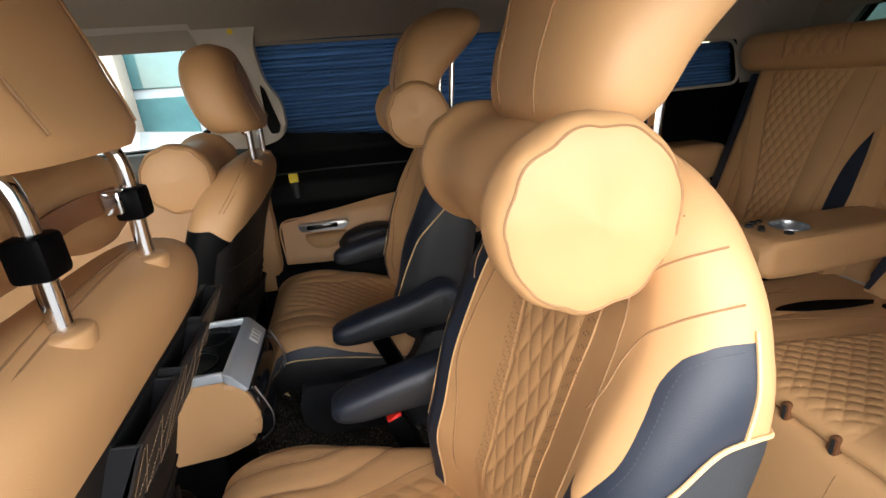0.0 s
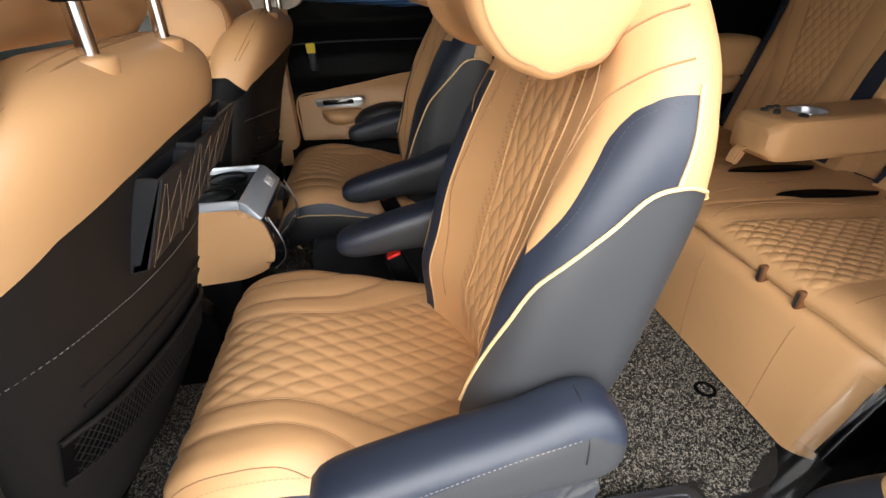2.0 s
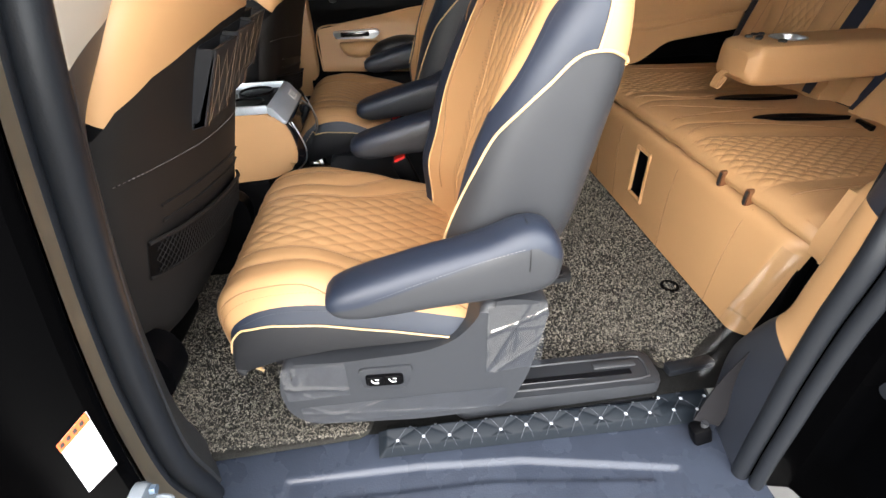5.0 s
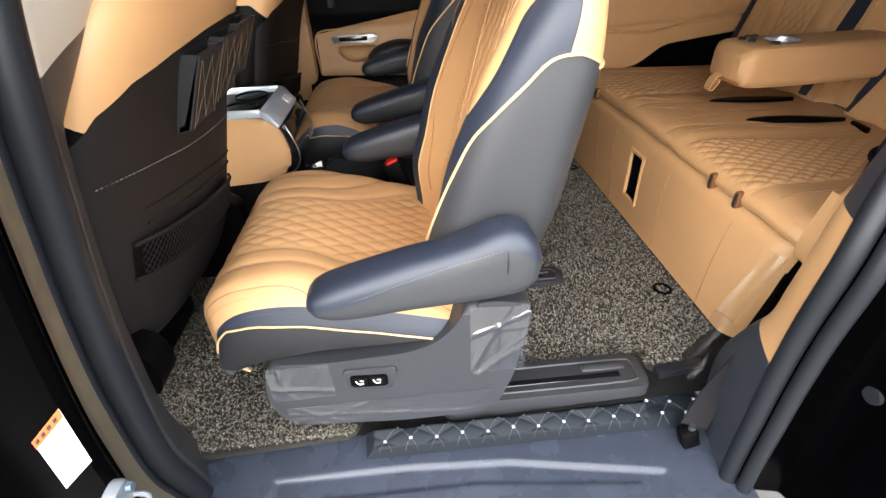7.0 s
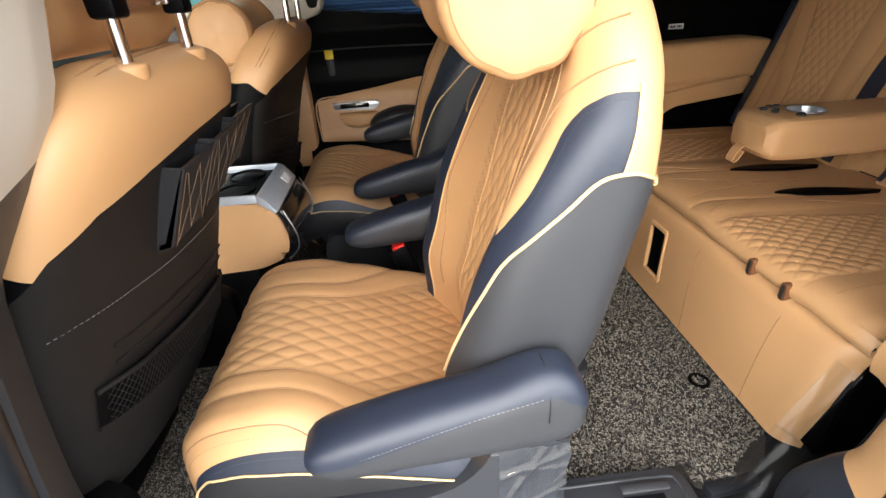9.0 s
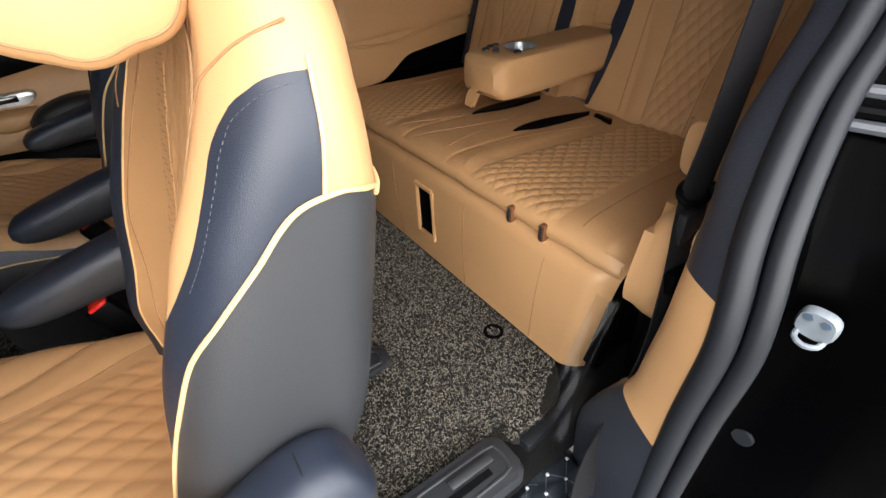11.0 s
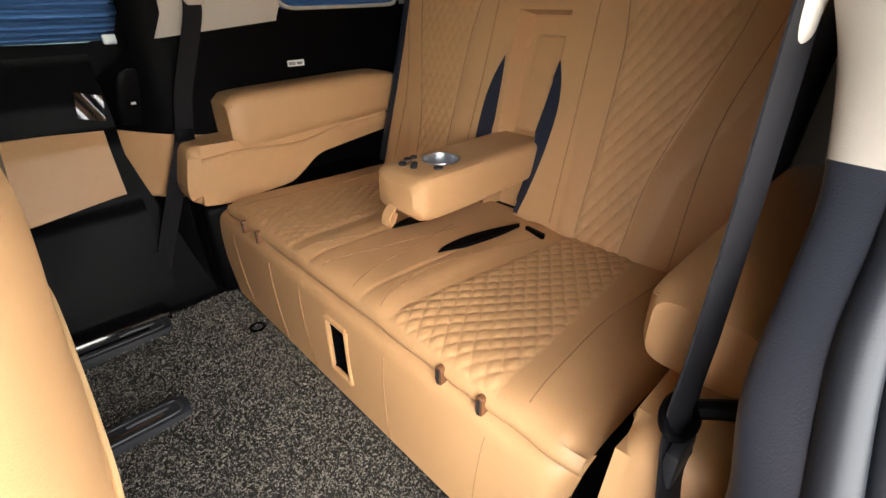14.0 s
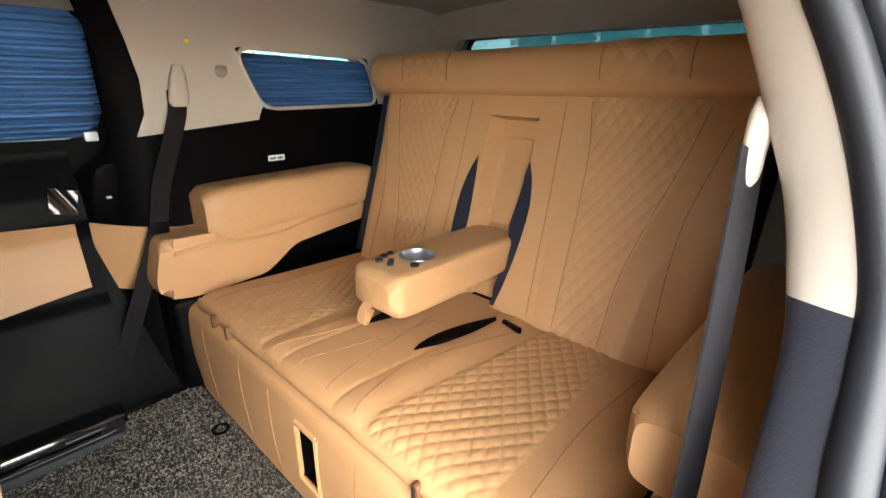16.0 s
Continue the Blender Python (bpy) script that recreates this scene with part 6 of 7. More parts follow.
def coils(n, seed):
    """Short curled plastic threads over the part of the mat near the doorway."""
    rnd = random.Random(seed)
    vs, fs = [], []
    while len(fs) < n * 6:
        x, y = rnd.uniform(-0.40, 0.86), 0.50 + 1.24 * rnd.random() ** 1.35
        if inside_any(x, y):
            continue
        a, bend, ln = rnd.uniform(0, 6.283), rnd.uniform(-2.6, 2.6), rnd.uniform(0.0034, 0.006)
        z = floor_z(x) + 0.0005 + rnd.uniform(0, 0.003)
        o = len(vs)
        px, py = x, y
        for k in range(4):
            t = k / 3
            w = a + bend * t
            nx, ny = -math.sin(w), math.cos(w)
            h = z + 0.0025 * math.sin(math.pi * t)
            for s_, dz in ((-1, -0.0012), (0, 0.0008), (1, -0.0012)):
                vs.append((px + nx * s_ * 0.0006, py + ny * s_ * 0.0006, h + dz))
            px += math.cos(w) * ln / 3
            py += math.sin(w) * ln / 3
        for k in range(3):
            for s_ in range(2):
                i = o + k * 3 + s_
                fs.append((i, i + 1, i + 4, i + 3))
    return vs, fs


def inside_any(x, y):
    if y < (0.515 if x < 0.085 else 0.62 if x < 0.66 else 0.585):
        return True
    if x > 0.845 or (x > 0.74 and y < 0.60 + (x - 0.74) * 0.6):
        return True
    return 0.0 < x < 0.36 and 0.56 < y < 0.93


stuff = part("coil_threads", coils(125000, 5), COIL, floor_mat, "curled black and cream plastic threads")
stuff["kind"] = "stuff"
edge_trim = thing("mat_edge_piece", "dark rubber edge piece at the mat's corner", "mat edge", at=(0.73, 0.58, 0))
part("edge", box((0.675, 0.562, -0.028), (0.775, 0.588, -0.004), 0.005, 2, Matrix.Rotation(radians(6), 4, "Z")), RUBBER, edge_trim)


def slide_rail(x0, x1, y, w, label):
    t = thing("seat_rail", label, "seat rail", "seat rails", at=((x0 + x1) / 2, y, -0.01))
    zt = 0.016 + floor_z(x1)
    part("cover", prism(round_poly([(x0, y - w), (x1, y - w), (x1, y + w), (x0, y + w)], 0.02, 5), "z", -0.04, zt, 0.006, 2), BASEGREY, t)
    part("groove", box((x0 + 0.01, y - w * 0.35, zt - 0.004), (x1 - 0.05, y - w * 0.05, zt + 0.0015), 0.001, 1), GLOSS, t)
    part("ridge", tube([(x0, y - w * 0.62, zt), (x1 - 0.03, y - w * 0.62, zt), (x1 - 0.018, y - w * 0.4, zt), (x1 - 0.018, y + w * 0.5, zt), (x1 - 0.03, y + w * 0.65, zt), (x0, y + w * 0.65, zt)], 0.003, 6, 50), SHELL, t)
    part("stop", box((x1 - 0.12, y + 0.002, zt - 0.002), (x1 - 0.035, y + w * 0.42, zt + 0.006), 0.004, 2), SHELL, t)
    return t


slide_rail(0.25, 0.645, 0.568, 0.042, "black plastic seat rail cover beside the doorway")
slide_rail(0.20, 0.585, 0.890, 0.030, "black seat rail end behind the captain seat")
slide_rail(0.20, 0.585, 1.357, 0.034, "black seat rail end behind the far captain seat")
slide_rail(0.25, 0.645, 2 * YC - 0.568, 0.042, "black plastic seat rail cover beside the far door")
for x, y in ((0.801, 0.800), (0.810, 1.506)):
    c = thing("floor_cap", "black ribbed round cap set into the mat", "floor cap", "floor caps", at=(x, y, 0))
    z = floor_z(x)
    part("ring", tube([(x + 0.018 * math.cos(a), y + 0.018 * math.sin(a), z + 0.003) for a in np.linspace(0, 2 * math.pi, 20, endpoint=False)], 0.0045, 8, 40, True), BLACK, c)
    part("cover", pad([(z - 0.004, x, y, 0.016, 0.016), (z + 0.002, x, y, 0.015, 0.015)], "z", 24, 2), BLACK, c)
    for k in range(4):
        part("rib", box((x - 0.010, y - 0.009 + 0.005 * k, z + 0.001), (x + 0.010, y - 0.007 + 0.005 * k, z + 0.004), 0.0005, 1), SHELL, c)

# ---------------- details of the near captain seat ----------------
ys = 0.742 - 0.225 - 0.028
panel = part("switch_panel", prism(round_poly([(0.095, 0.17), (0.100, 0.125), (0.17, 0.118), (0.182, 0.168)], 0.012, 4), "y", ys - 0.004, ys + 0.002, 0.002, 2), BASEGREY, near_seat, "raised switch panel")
part("switch_frame", prism(round_poly([(0.106, 0.158), (0.106, 0.133), (0.164, 0.130), (0.164, 0.155)], 0.006, 4), "y", ys - 0.006, ys - 0.003, 0.001, 1), BLACK, panel)
for k in range(2):
    x = 0.109 + 0.027 * k
    b_ = part("switch", prism(round_poly([(x, 0.155), (x, 0.136), (x + 0.025, 0.1345), (x + 0.025, 0.1535)], 0.004, 3), "y", ys - 0.009, ys - 0.005, 0.001, 1), BLACK, panel, "black rocker switch")
    part("symbol", join(tube([(x + 0.006, ys - 0.0095, 0.150), (x + 0.010, ys - 0.0095, 0.143), (x + 0.017, ys - 0.0095, 0.143)], 0.0009, 5, 8), tube([(x + 0.012, ys - 0.0095, 0.150), (x + 0.018, ys - 0.0095, 0.149)], 0.0008, 5)), WHITE, b_, "pale seat symbol")


def film_sheet(x0, x1, z0, z1, y, wob, seed):
    r_ = random.Random(seed)
    ph = [r_.uniform(0, 6) for _ in range(6)]
    folds = []
    for _ in range(7):
        an = r_.uniform(0, math.pi)
        a, b = math.cos(an), math.sin(an)
        folds.append((a, b, a * r_.uniform(x0, x1) + b * r_.uniform(z0, z1), r_.uniform(0.3, 1.3)))

    def fn(u, v):
        x, z = x0 + (x1 - x0) * u, z0 + (z1 - z0) * v
        d = 0.3 * wob * (math.sin(5 * u + 3 * v + ph[0]) + 1)
        for a, b, c, h in folds:
            d += 0.7 * wob * h * math.exp(-((a * x + b * z - c) / 0.0045) ** 2)
        return Vector((x, y - 0.001 - d, z))
    return grid(fn, 100, 100)


part("protective_film", film_sheet(-0.02, 0.078, 0.112, 0.185, ys, 0.0016, 1), FILM, near_seat, "clear film on the seat base")
part("protective_film", film_sheet(-0.005, 0.333, 0.046, 0.092, ys, 0.0012, 2), FILM, near_seat, "clear film on the seat base")
part("protective_film", film_sheet(0.296, 0.384, 0.135, 0.272, ys, 0.0030, 3), FILM, near_seat, "crinkled clear film on the seat base")
part("front_seat_hinge", box((-0.02, 0.52, 0.02), (0.0, 0.56, 0.09), 0.008), BLACK, near_seat)

film2 = thing("trim_film", "loose crinkled clear film on the dark trim beside the bench", "protective film", at=(0.75, 0.53, 0.15))
for v0, v1, wide in ((0.0, 0.52, 0.05), (0.5, 1.0, 0.035)):
    def loose(u, v):
        w = v0 + (v1 - v0) * v
        crease = 0.005 * abs(math.sin(3 * u + 3 * w)) + 0.002 * abs(math.sin(7 * u - 3 * w))
        return Vector((0.715 + 0.085 * w + 0.01 * u - crease, 0.575 - 0.01 * w - wide * u, 0.005 + 0.27 * w))
    part("film", grid(loose, 30, 40), SOFTFILM, film2)

# ---------------- centre console ----------------
cons = thing("centre_console", "tan leather rear end of the centre console with silver cup holders", "centre console", at=(-0.15, YC, 0.2))
side_line = [(-0.40, 0.12), (-0.40, 0.402), (-0.20, 0.402), (-0.082, 0.398), (-0.058, 0.365), (-0.045, 0.30), (-0.066, 0.266), (-0.12, 0.246), (-0.25, 0.240)]
part("console_body", prism(round_poly(side_line, 0.02, 4), "y", YC - 0.105, YC + 0.105, 0.014, 4), TAN, cons, "tan leather console side")
part("console_foot", box((-0.40, YC - 0.095, -0.03), (-0.13, YC + 0.095, 0.24), 0.01), BLACK, cons, "black console foot")
# silver surround: two side rails, a front rail and the sloping strip behind the cup well
top_plate = part("top_plate", prism(round_poly([(-0.094, 0.398), (-0.094, 0.417), (-0.083, 0.413), (-0.056, 0.379), (-0.064, 0.374), (-0.085, 0.396)], 0.003, 2), "y", YC - 0.108, YC + 0.108, 0.003, 2), FROST, cons, "silver trim strip under film")
for s in (-1, 1):
    part("side_rail", box((-0.30, YC + s * 0.102 - 0.004, 0.400), (-0.094, YC + s * 0.102 + 0.004, 0.418), 0.002), FROST, top_plate)
part("tray_floor", box((-0.30, YC - 0.098, 0.402), (-0.096, YC + 0.098, 0.4035), 0), BLACK, top_plate, "black cup tray")
for y in (-0.047, 0.047):
    part("cup_rim", tube([(-0.150 + 0.038 * math.cos(a), YC + y + 0.038 * math.sin(a), 0.410) for a in np.linspace(0, 2 * math.pi, 24, endpoint=False)], 0.003, 8, 40, True), BLACK, top_plate, "black cup holder rim")
part("rear_panel", prism(round_poly([(-0.053, 0.380), (-0.036, 0.345), (-0.030, 0.315), (-0.034, 0.285), (-0.058, 0.262), (-0.074, 0.270), (-0.070, 0.37)], 0.006, 3), "y", YC - 0.098, YC + 0.098, 0.004, 2), GLOSS, cons, "glossy black rear panel")
for s in (-1, 1):
    part("rear_trim", tube([(-0.048, YC + s * 0.101, 0.378), (-0.036, YC + s * 0.102, 0.345), (-0.029, YC + s * 0.102, 0.315), (-0.034, YC + s * 0.101, 0.286), (-0.056, YC + s * 0.098, 0.262)], 0.0014, 8, 40), SILVER, cons, "silver frame")
part("rear_trim", tube([(-0.058, YC - 0.098, 0.261), (-0.058, YC, 0.261), (-0.058, YC + 0.098, 0.261)], 0.0014, 8), SILVER, cons, "silver frame")
part("label", box((-0.0765, YC + 0.028, 0.3975), (-0.0555, YC + 0.072, 0.3985), 0, 1, Matrix.Rotation(radians(48), 4, "Y")), WHITE, top_plate, "small white label")
for k in range(3):
    part("label_bar", box((-0.0725, YC + 0.034 + 0.012 * k, 0.3983), (-0.0585, YC + 0.041 + 0.012 * k, 0.3993), 0, 1, Matrix.Rotation(radians(48), 4, "Y")), GREYINK, top_plate)

# ---------------- far sliding door, pillar, blinds ----------------
door = thing("door_1", "closed sliding door with tan band, dark panel and a blind", "car door", kind="structure", at=(0.3, 1.92, 0.3))
def door_face(u, v):
    x, z = -0.13 + 0.835 * u, -0.09 + 0.76 * v
    y = interp(z, [(-0.09, 1.775), (0.05, 1.80), (0.22, 1.845), (0.27, 1.862), (0.30, 1.885), (0.45, 1.905), (0.50, 1.895), (0.56, 1.905), (0.66, 1.945)])
    return Vector((x, y, z))
dd = grid(door_face, 60, 70)
btop = lambda v: interp(v.x, [(-0.13, 0.425), (0.0, 0.445), (0.30, 0.492), (0.50, 0.497), (0.71, 0.487)]) - v.z
bbot = lambda v: v.z - interp(v.x, [(-0.13, 0.292), (0.25, 0.275), (0.48, 0.294), (0.66, 0.318), (0.71, 0.32)])
bx = lambda v: min(v.x + 0.085, 0.676 - v.x)
for f in (btop, bbot, bx):
    dd = cut(dd, f)
r = regions(dd, lambda c, k: "band" if btop(c) > 0 and bbot(c) > 0 and bx(c) > 0 else "dark")
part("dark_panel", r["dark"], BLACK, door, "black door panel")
part("tan_band", r["band"], TAN, door, "tan leather door band")
part("band_edge", tube([(x, door_face((x + 0.13) / 0.835, (z + 0.09) / 0.76).y - 0.002, z) for x, z in ((-0.085, 0.295), (-0.085, 0.43), (0.0, 0.447), (0.15, 0.47), (0.30, 0.494), (0.50, 0.499), (0.675, 0.489))], 0.003, 6, 50), TAN, door)
part("door_shelf_line", tube([(x, 1.895, z) for x, z in ((-0.12, 0.60), (0.1, 0.605), (0.4, 0.60))], 0.003, 6, 20), SHELL, door)
sw = part("switch_plate", prism(round_poly([(-0.03, 0.425), (-0.02, 0.402), (0.12, 0.398), (0.145, 0.415), (0.135, 0.428)], 0.008, 4), "y", 1.868, 1.90, 0.005, 2), SILVER, door, "silver window switch plate")
part("switch_well", box((0.0, 1.862, 0.408), (0.105, 1.872, 0.424), 0.003), GLOSS, sw, "black switches")
part("grip_pocket", pad(dense_sections([(-0.01, 1.895, 0.375, 0.01, 0.01), (0.01, 1.89, 0.365, 0.024, 0.022), (0.06, 1.888, 0.36, 0.028, 0.028), (0.11, 1.89, 0.365, 0.024, 0.022), (0.13, 1.895, 0.375, 0.01, 0.01)], 14), "x", 20, 2.5), TAN, door, "moulded grip below the switches")
part("door_armrest", pad(dense_sections([(0.10, 1.87, 0.335, 0.02, 0.02), (0.13, 1.86, 0.345, 0.04, 0.038), (0.2, 1.855, 0.36, 0.045, 0.045), (0.27, 1.86, 0.36, 0.045, 0.042), (0.30, 1.87, 0.36, 0.03, 0.025)], 18), "x", 24, 3), CHAR, door, "charcoal door armrest")
pull = part("door_pull", box((-0.025, 1.872, 0.52), (0.0, 1.90, 0.60), 0.008, 2), SHELL, door, "grey pull with a yellow tag")
part("tag", box((-0.027, 1.868, 0.575), (0.002, 1.874, 0.605), 0.002, 1), YELLOW, pull, "yellow tag")
part("lower_ledge", box((0.1, 1.72, -0.03), (0.66, 1.80, 0.02), 0.012), GLOSS, door, "glossy black door foot")
chip = thing("door_film_piece", "piece of clear film hanging from the door's edge", "protective film", at=(0.69, 1.86, 0.53))
part("film", grid(lambda u, v: Vector((0.629 + 0.055 * u + 0.010 * v, 1.862 - 0.006 * abs(math.sin(2.5 * u + 2 * v + 0.5)), 0.535 + 0.060 * v - 0.014 * u)), 20, 24), WHITEFILM, chip)

bp = thing("pillar_far", "beige pillar between the front window and the sliding door", "pillar", kind="structure", at=(-0.1, 1.93, 0.9))
outl = [(-0.235, 1.06), (-0.21, 1.0), (-0.205, 0.80), (-0.25, 0.73), (-0.30, 0.705), (-0.10, 0.695), (-0.03, 0.715), (-0.005, 0.75), (-0.01, 0.83), (-0.05, 0.90), (-0.062, 0.99), (-0.04, 1.06), (-0.02, 1.09), (-0.24, 1.09)]
bm = prism(round_poly(outl, 0.02, 4), "y", 1.885, 1.95, 0.012, 3)
part("trim", bm, BEIGE, bp, "beige plastic trim")
part("recess", prism(round_poly([(-0.062, 0.885), (-0.05, 0.87), (-0.022, 0.76), (-0.03, 0.735), (-0.055, 0.735), (-0.062, 0.76)], 0.008, 3), "y", 1.879, 1.90, 0.002, 1), BLACK, bp, "dark grab recess")
part("dot", pad([(1.883, -0.115, 1.035, 0.008, 0.008), (1.887, -0.115, 1.035, 0.008, 0.008)], "y", 16, 2), YELLOW, bp, "round yellow sticker")
part("front_header", prism([(-1.05, 1.04), (-0.22, 1.045), (-0.22, 1.10), (-1.05, 1.10)], "y", 1.87, 1.93, 0.006), BEIGE, bp)
part("front_sill", prism([(-1.05, 0.60), (-0.10, 0.60), (-0.10, 0.71), (-1.05, 0.70)], "y", 1.90, 1.96, 0.01), TEAL, bp, "dark window sill of the front door")
part("front_door_panel", prism([(-1.05, 0.2), (-0.10, 0.2), (-0.10, 0.60), (-1.05, 0.60)], "y", 1.86, 1.93, 0.02), TAN, bp, "tan front door panel")


def blind(outl, y, pitch, label, slats, depth=0.006):
    t = thing("window_blind", label, "window blind", "window blinds", at=(sum(p[0] for p in outl) / len(outl), y, sum(p[1] for p in outl) / len(outl)))
    z0, z1 = min(p[1] for p in outl), max(p[1] for p in outl)
    x0, x1 = min(p[0] for p in outl), max(p[0] for p in outl)
    n = int((z1 - z0) / pitch) * 2
    rnd = random.Random(int(1000 * y) + n)
    jit = [rnd.uniform(-0.25, 0.25) * pitch for _ in range(n + 1)]

    def fn(u, v):
        k = round(v * n)
        x = x0 + (x1 - x0) * u
        z = z0 + (z1 - z0) * v + jit[k] * math.sin(3 * u + k)
        return Vector((x, y + (depth if k % 2 else -depth) + wall_y(z) - wall_y(0.85) + 0.003 * math.sin(7 * u + k * 1.3), z))
    data = grid(fn, 40, n + 1)
    data = cut(data, lambda v: inside((v.x, v.z), outl))
    rows = regions(data, lambda c, k: int((c.z - z0) / (z1 - z0) * n / 2) if inside((c.x, c.z), outl) > 0 else None)
    for k in sorted(rows):
        part("pleat", rows[k], BLIND, t, smooth=False)
    return t


blind([(-0.03, 0.725), (0.35, 0.69), (0.775, 0.683), (0.805, 0.76), (0.80, 0.97), (0.73, 1.03), (-0.05, 1.055), (-0.075, 0.99)], 1.972, 0.0125, "blue pleated blind drawn over the sliding door's window", 30)
blind([(1.215, 0.735), (1.73, 0.745), (1.67, 0.91), (1.15, 0.925)], 1.965, 0.0125, "blue pleated blind over the rear side window", 20)
head_rail = thing("blind_rail", "dark rail at the top of the pleated blind", "blind rail", at=(0.35, 1.9, 1.05))
part("rail", tube([(-0.05, 1.905, 1.062), (0.35, 1.905, 1.055), (0.74, 1.905, 1.042)], 0.008, 8, 20), BLACK, head_rail)
part("arrow", prism([(0.0, 1.045), (0.02, 1.06), (0.02, 1.045)], "y", 1.892, 1.895, 0), BEIGE, head_rail, "small pale arrow mark")

clip = thing("blind_clip", "clear plastic clip at the blind's lower corner", "blind clip", at=(0.76, 1.95, 0.70))
part("clip", box((0.748, 1.940, 0.688), (0.778, 1.960, 0.712), 0.004), CLEARPL, clip)

# speaker, label and stickers on the far trim
on_trim = lambda x, z: YC + trim_half(x, z)
spk = thing("trim_speaker", "black speaker panel with two small switches", "speaker panel", at=(0.76, on_trim(0.76, 0.55), 0.55))
part("plate", pad([(z, x, on_trim(x, z) - 0.004, rx, 0.006) for z, x, rx in ((0.497, 0.750, 0.018), (0.505, 0.752, 0.034), (0.545, 0.760, 0.044), (0.60, 0.766, 0.040), (0.628, 0.768, 0.028), (0.636, 0.768, 0.012))], "z", 28, 3), BLACK, spk)
for z in (0.55, 0.575):
    y = on_trim(0.757, z) - 0.012
    part("led", box((0.750, y - 0.002, z), (0.762, y + 0.004, z + 0.007), 0.001, 1), SILVER, spk, "small pale switch mark")
ly = on_trim(1.203, 0.613) - 0.003
lab = thing("trim_label", "small white label with dark print on the black trim", "label", at=(1.2, ly, 0.6))
part("paper", box((1.176, ly - 0.001, 0.605), (1.230, ly + 0.001, 0.622), 0), WHITE, lab)
for k in range(6):
    part("print_bar", box((1.181 + 0.0035 * k, ly - 0.0018, 0.609), (1.183 + 0.0035 * k, ly, 0.617), 0), INK, lab)
for k in range(3):
    part("print_bar", box((1.207 + 0.006 * k, ly - 0.0018, 0.609), (1.211 + 0.006 * k, ly, 0.617), 0), INK, lab)
dot = thing("round_sticker", "round yellow sticker on the beige pillar", "sticker", at=(0.95, 1.73, 0.9))
part("disc", pad([(on_trim(0.972, 0.930) - 0.003, 0.972, 0.930, 0.006, 0.006), (on_trim(0.972, 0.930) + 0.01, 0.972, 0.930, 0.006, 0.006)], "y", 16, 2), YELLOW, dot)
dot2 = thing("pillar_grille", "round grille in the beige pillar trim", "grille", at=(1.04, 1.74, 0.84))
part("disc", pad([(on_trim(1.056, 0.866) - 0.003, 1.056, 0.866, 0.016, 0.019), (on_trim(1.056, 0.866) + 0.01, 1.056, 0.866, 0.016, 0.019)], "y", 24, 2), LINER, dot2)

# roof: dark panel, rear lamps
rp = thing("roof_panel", "dark panel in the roof lining", "roof panel", at=(0.6, YC, 1.07))
def panel_fn(u, v):
    s = 2 * v - 1
    x = -0.1 + 1.36 * u + 0.10 * (1 - abs(s) ** 2.4)
    return Vector((x, YC + 0.50 * s, roof((x + 1.6) / 3.58, 0.5 + 0.5 * 0.625 * s)[2] - 0.012))
part("panel", grid(panel_fn, 24, 24), GLOSS, rp)
lamp = thing("roof_lamp", "pale reading lamp cluster in the rear roof lining", "roof lamp", at=(1.68, YC, 1.0))
zr = lambda x: roof((x + 1.6) / 3.58, 0.5)[2]
part("housing", pad([(zr(1.63) - 0.016, 1.63, YC - 0.02, 0.03, 0.075), (zr(1.63) - 0.008, 1.63, YC - 0.02, 0.035, 0.082), (zr(1.63) + 0.01, 1.63, YC - 0.02, 0.035, 0.082)], "z", 36, 2.5), BEIGE, lamp)
for s in (-1, 1):
    part("lens", pad([(zr(1.63) - 0.020, 1.63, YC - 0.02 + s * 0.035, 0.014, 0.02), (zr(1.63) - 0.014, 1.63, YC - 0.02 + s * 0.035, 0.016, 0.024)], "z", 20, 2), SILVER, lamp, "clear lens")
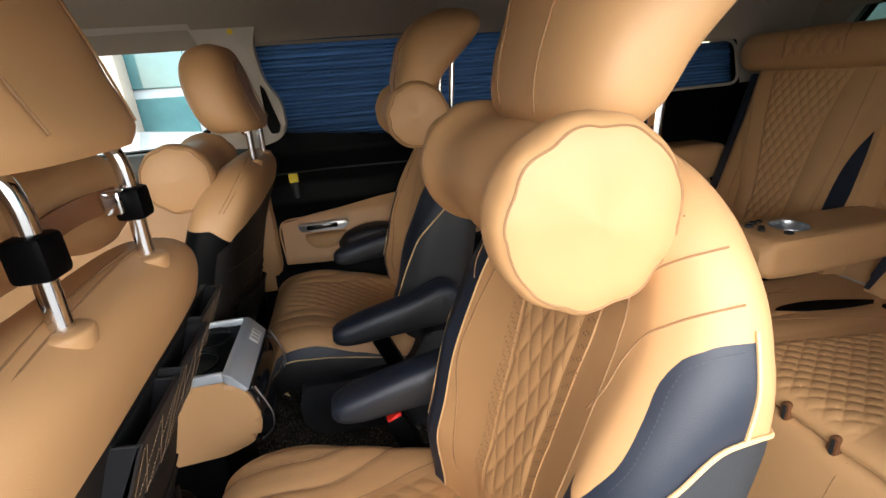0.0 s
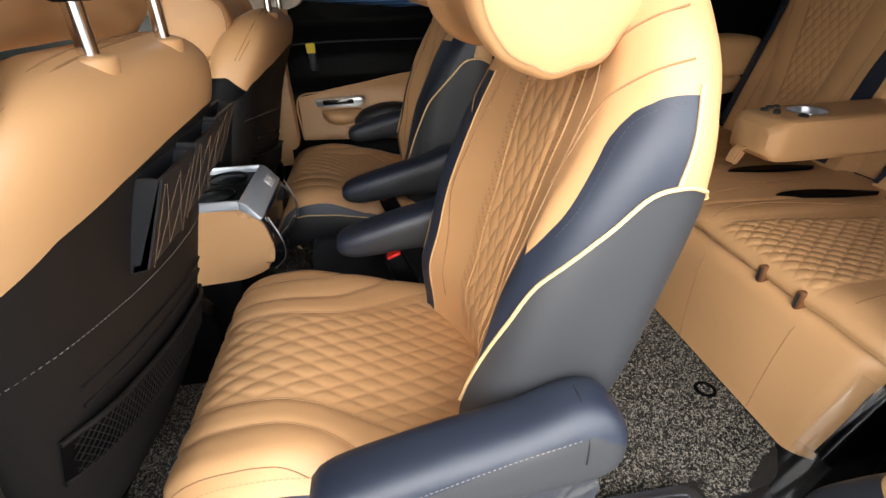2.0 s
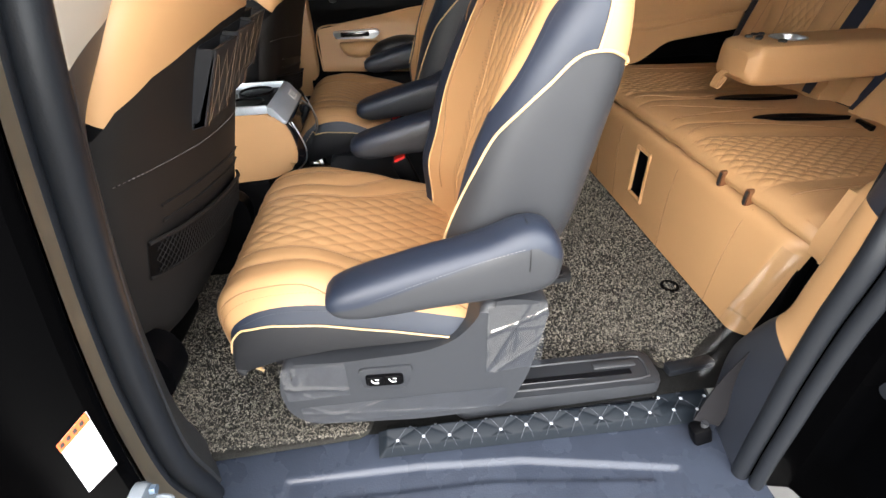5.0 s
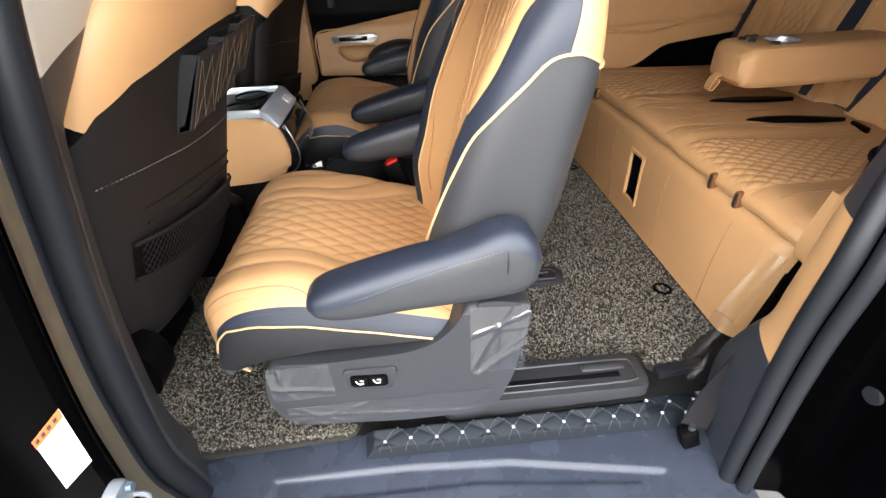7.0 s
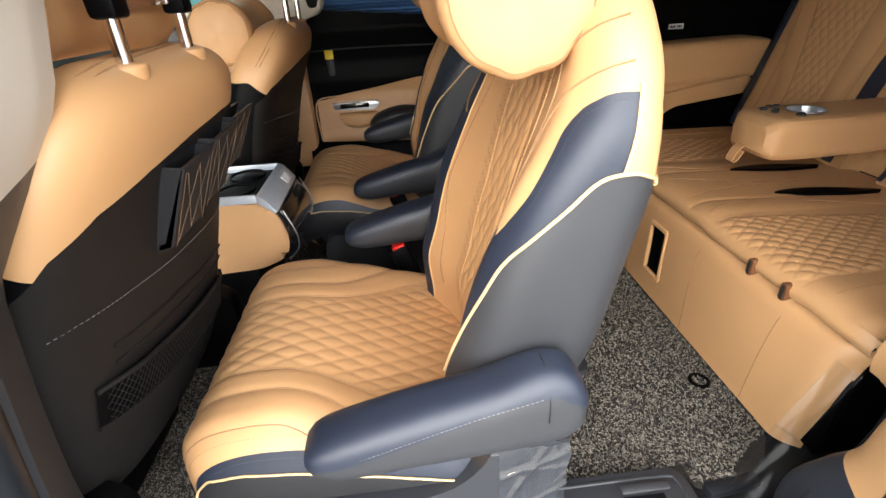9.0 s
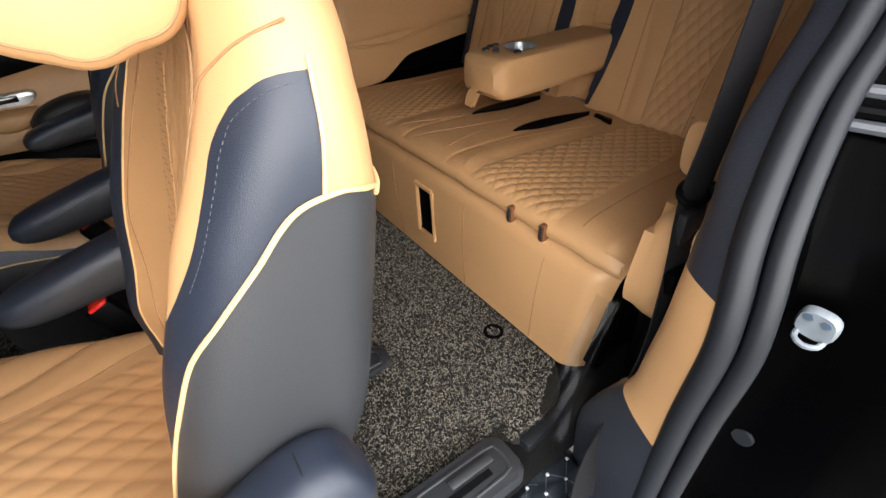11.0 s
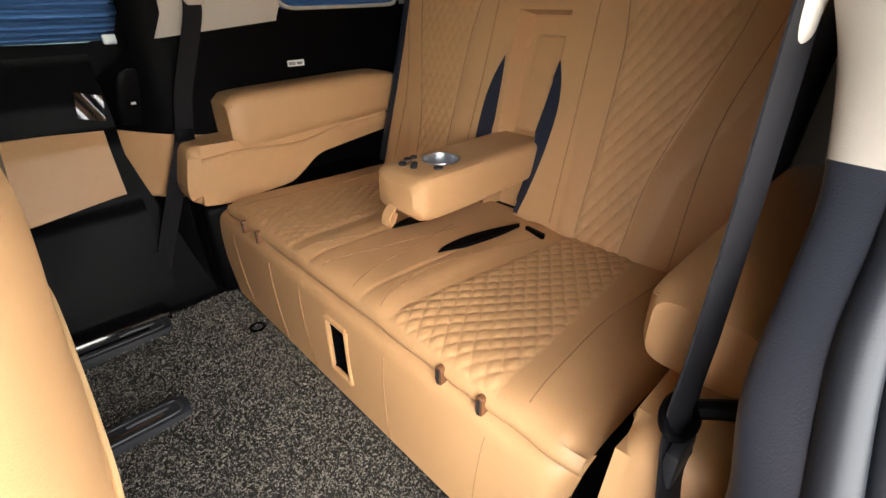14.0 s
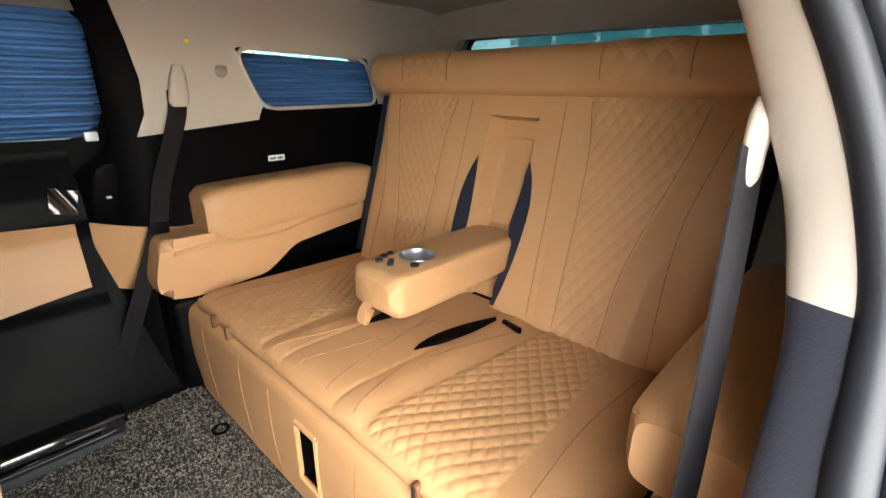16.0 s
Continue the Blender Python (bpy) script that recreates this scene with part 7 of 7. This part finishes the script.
part("rear_lens", box((1.72, YC - 0.09, zr(1.74) - 0.012), (1.75, YC + 0.07, zr(1.74) + 0.0), 0.004), CLEARPL, lamp)

# ---------------- outside the far windows ----------------
car2 = thing("parked_car", "white parked car seen through the front window", "car", at=(-1.6, 4.6, -0.47))
body_line = [(-4.6, -0.30), (-4.6, 0.50), (-4.2, 0.98), (-2.9, 1.02), (-2.0, 0.60), (-1.0, 0.50), (-0.75, 0.35), (-0.7, -0.30)]
part("body", prism(round_poly(body_line, 0.15, 5), "y", 3.9, 5.6, 0.12, 4), CARWHITE, car2, "white car body")
part("side_window", prism(round_poly([(-4.3, 0.58), (-4.1, 0.93), (-2.95, 0.96), (-2.25, 0.62)], 0.06, 4), "y", 3.87, 3.90, 0.004), TEALGLASS, car2, "pale blue-green car window")
for x in (-3.9, -1.4):
    part("wheel", pad([(3.86, x, -0.16, 0.31, 0.31), (4.1, x, -0.16, 0.31, 0.31)], "y", 32, 2), RUBBER, car2)
part("wiper", tube([(-2.2, 3.86, 0.60), (-1.9, 3.85, 0.62), (-1.6, 3.85, 0.60)], 0.012, 6, 16), INK, car2)
bld = thing("office_building", "glazed office building with pale mullions across the car park", "building", at=(0, 9, -0.47))
part("wall", box((-9, 9.2, -0.47), (7, 10.5, 7.5), 0), FACADE, bld)
for k in range(14):
    for m in range(6):
        part("pane", box((-8.8 + 1.12 * k, 9.14, -0.2 + 1.25 * m), (-7.8 + 1.12 * k, 9.19, 0.9 + 1.25 * m), 0.01, 1), TEALGLASS, bld)
for x in (-3.4, -0.9, 3.5):
    part("column", box((x, 8.7, -0.47), (x + 0.35, 9.1, 7.5), 0.02), BEIGE, bld, "pale column")
rear_bld = thing("rear_building", "glazed building behind the car", "building", at=(12, 0, -0.47))
part("wall", box((12.2, -6, -0.47), (13.5, 9, 6.0), 0), FACADE, rear_bld)
for k in range(12):
    for m in range(4):
        part("pane", box((12.12, -5.8 + 1.22 * k, -0.1 + 1.5 * m), (12.19, -4.75 + 1.22 * k, 1.15 + 1.5 * m), 0.01, 1), TEALGLASS, rear_bld)
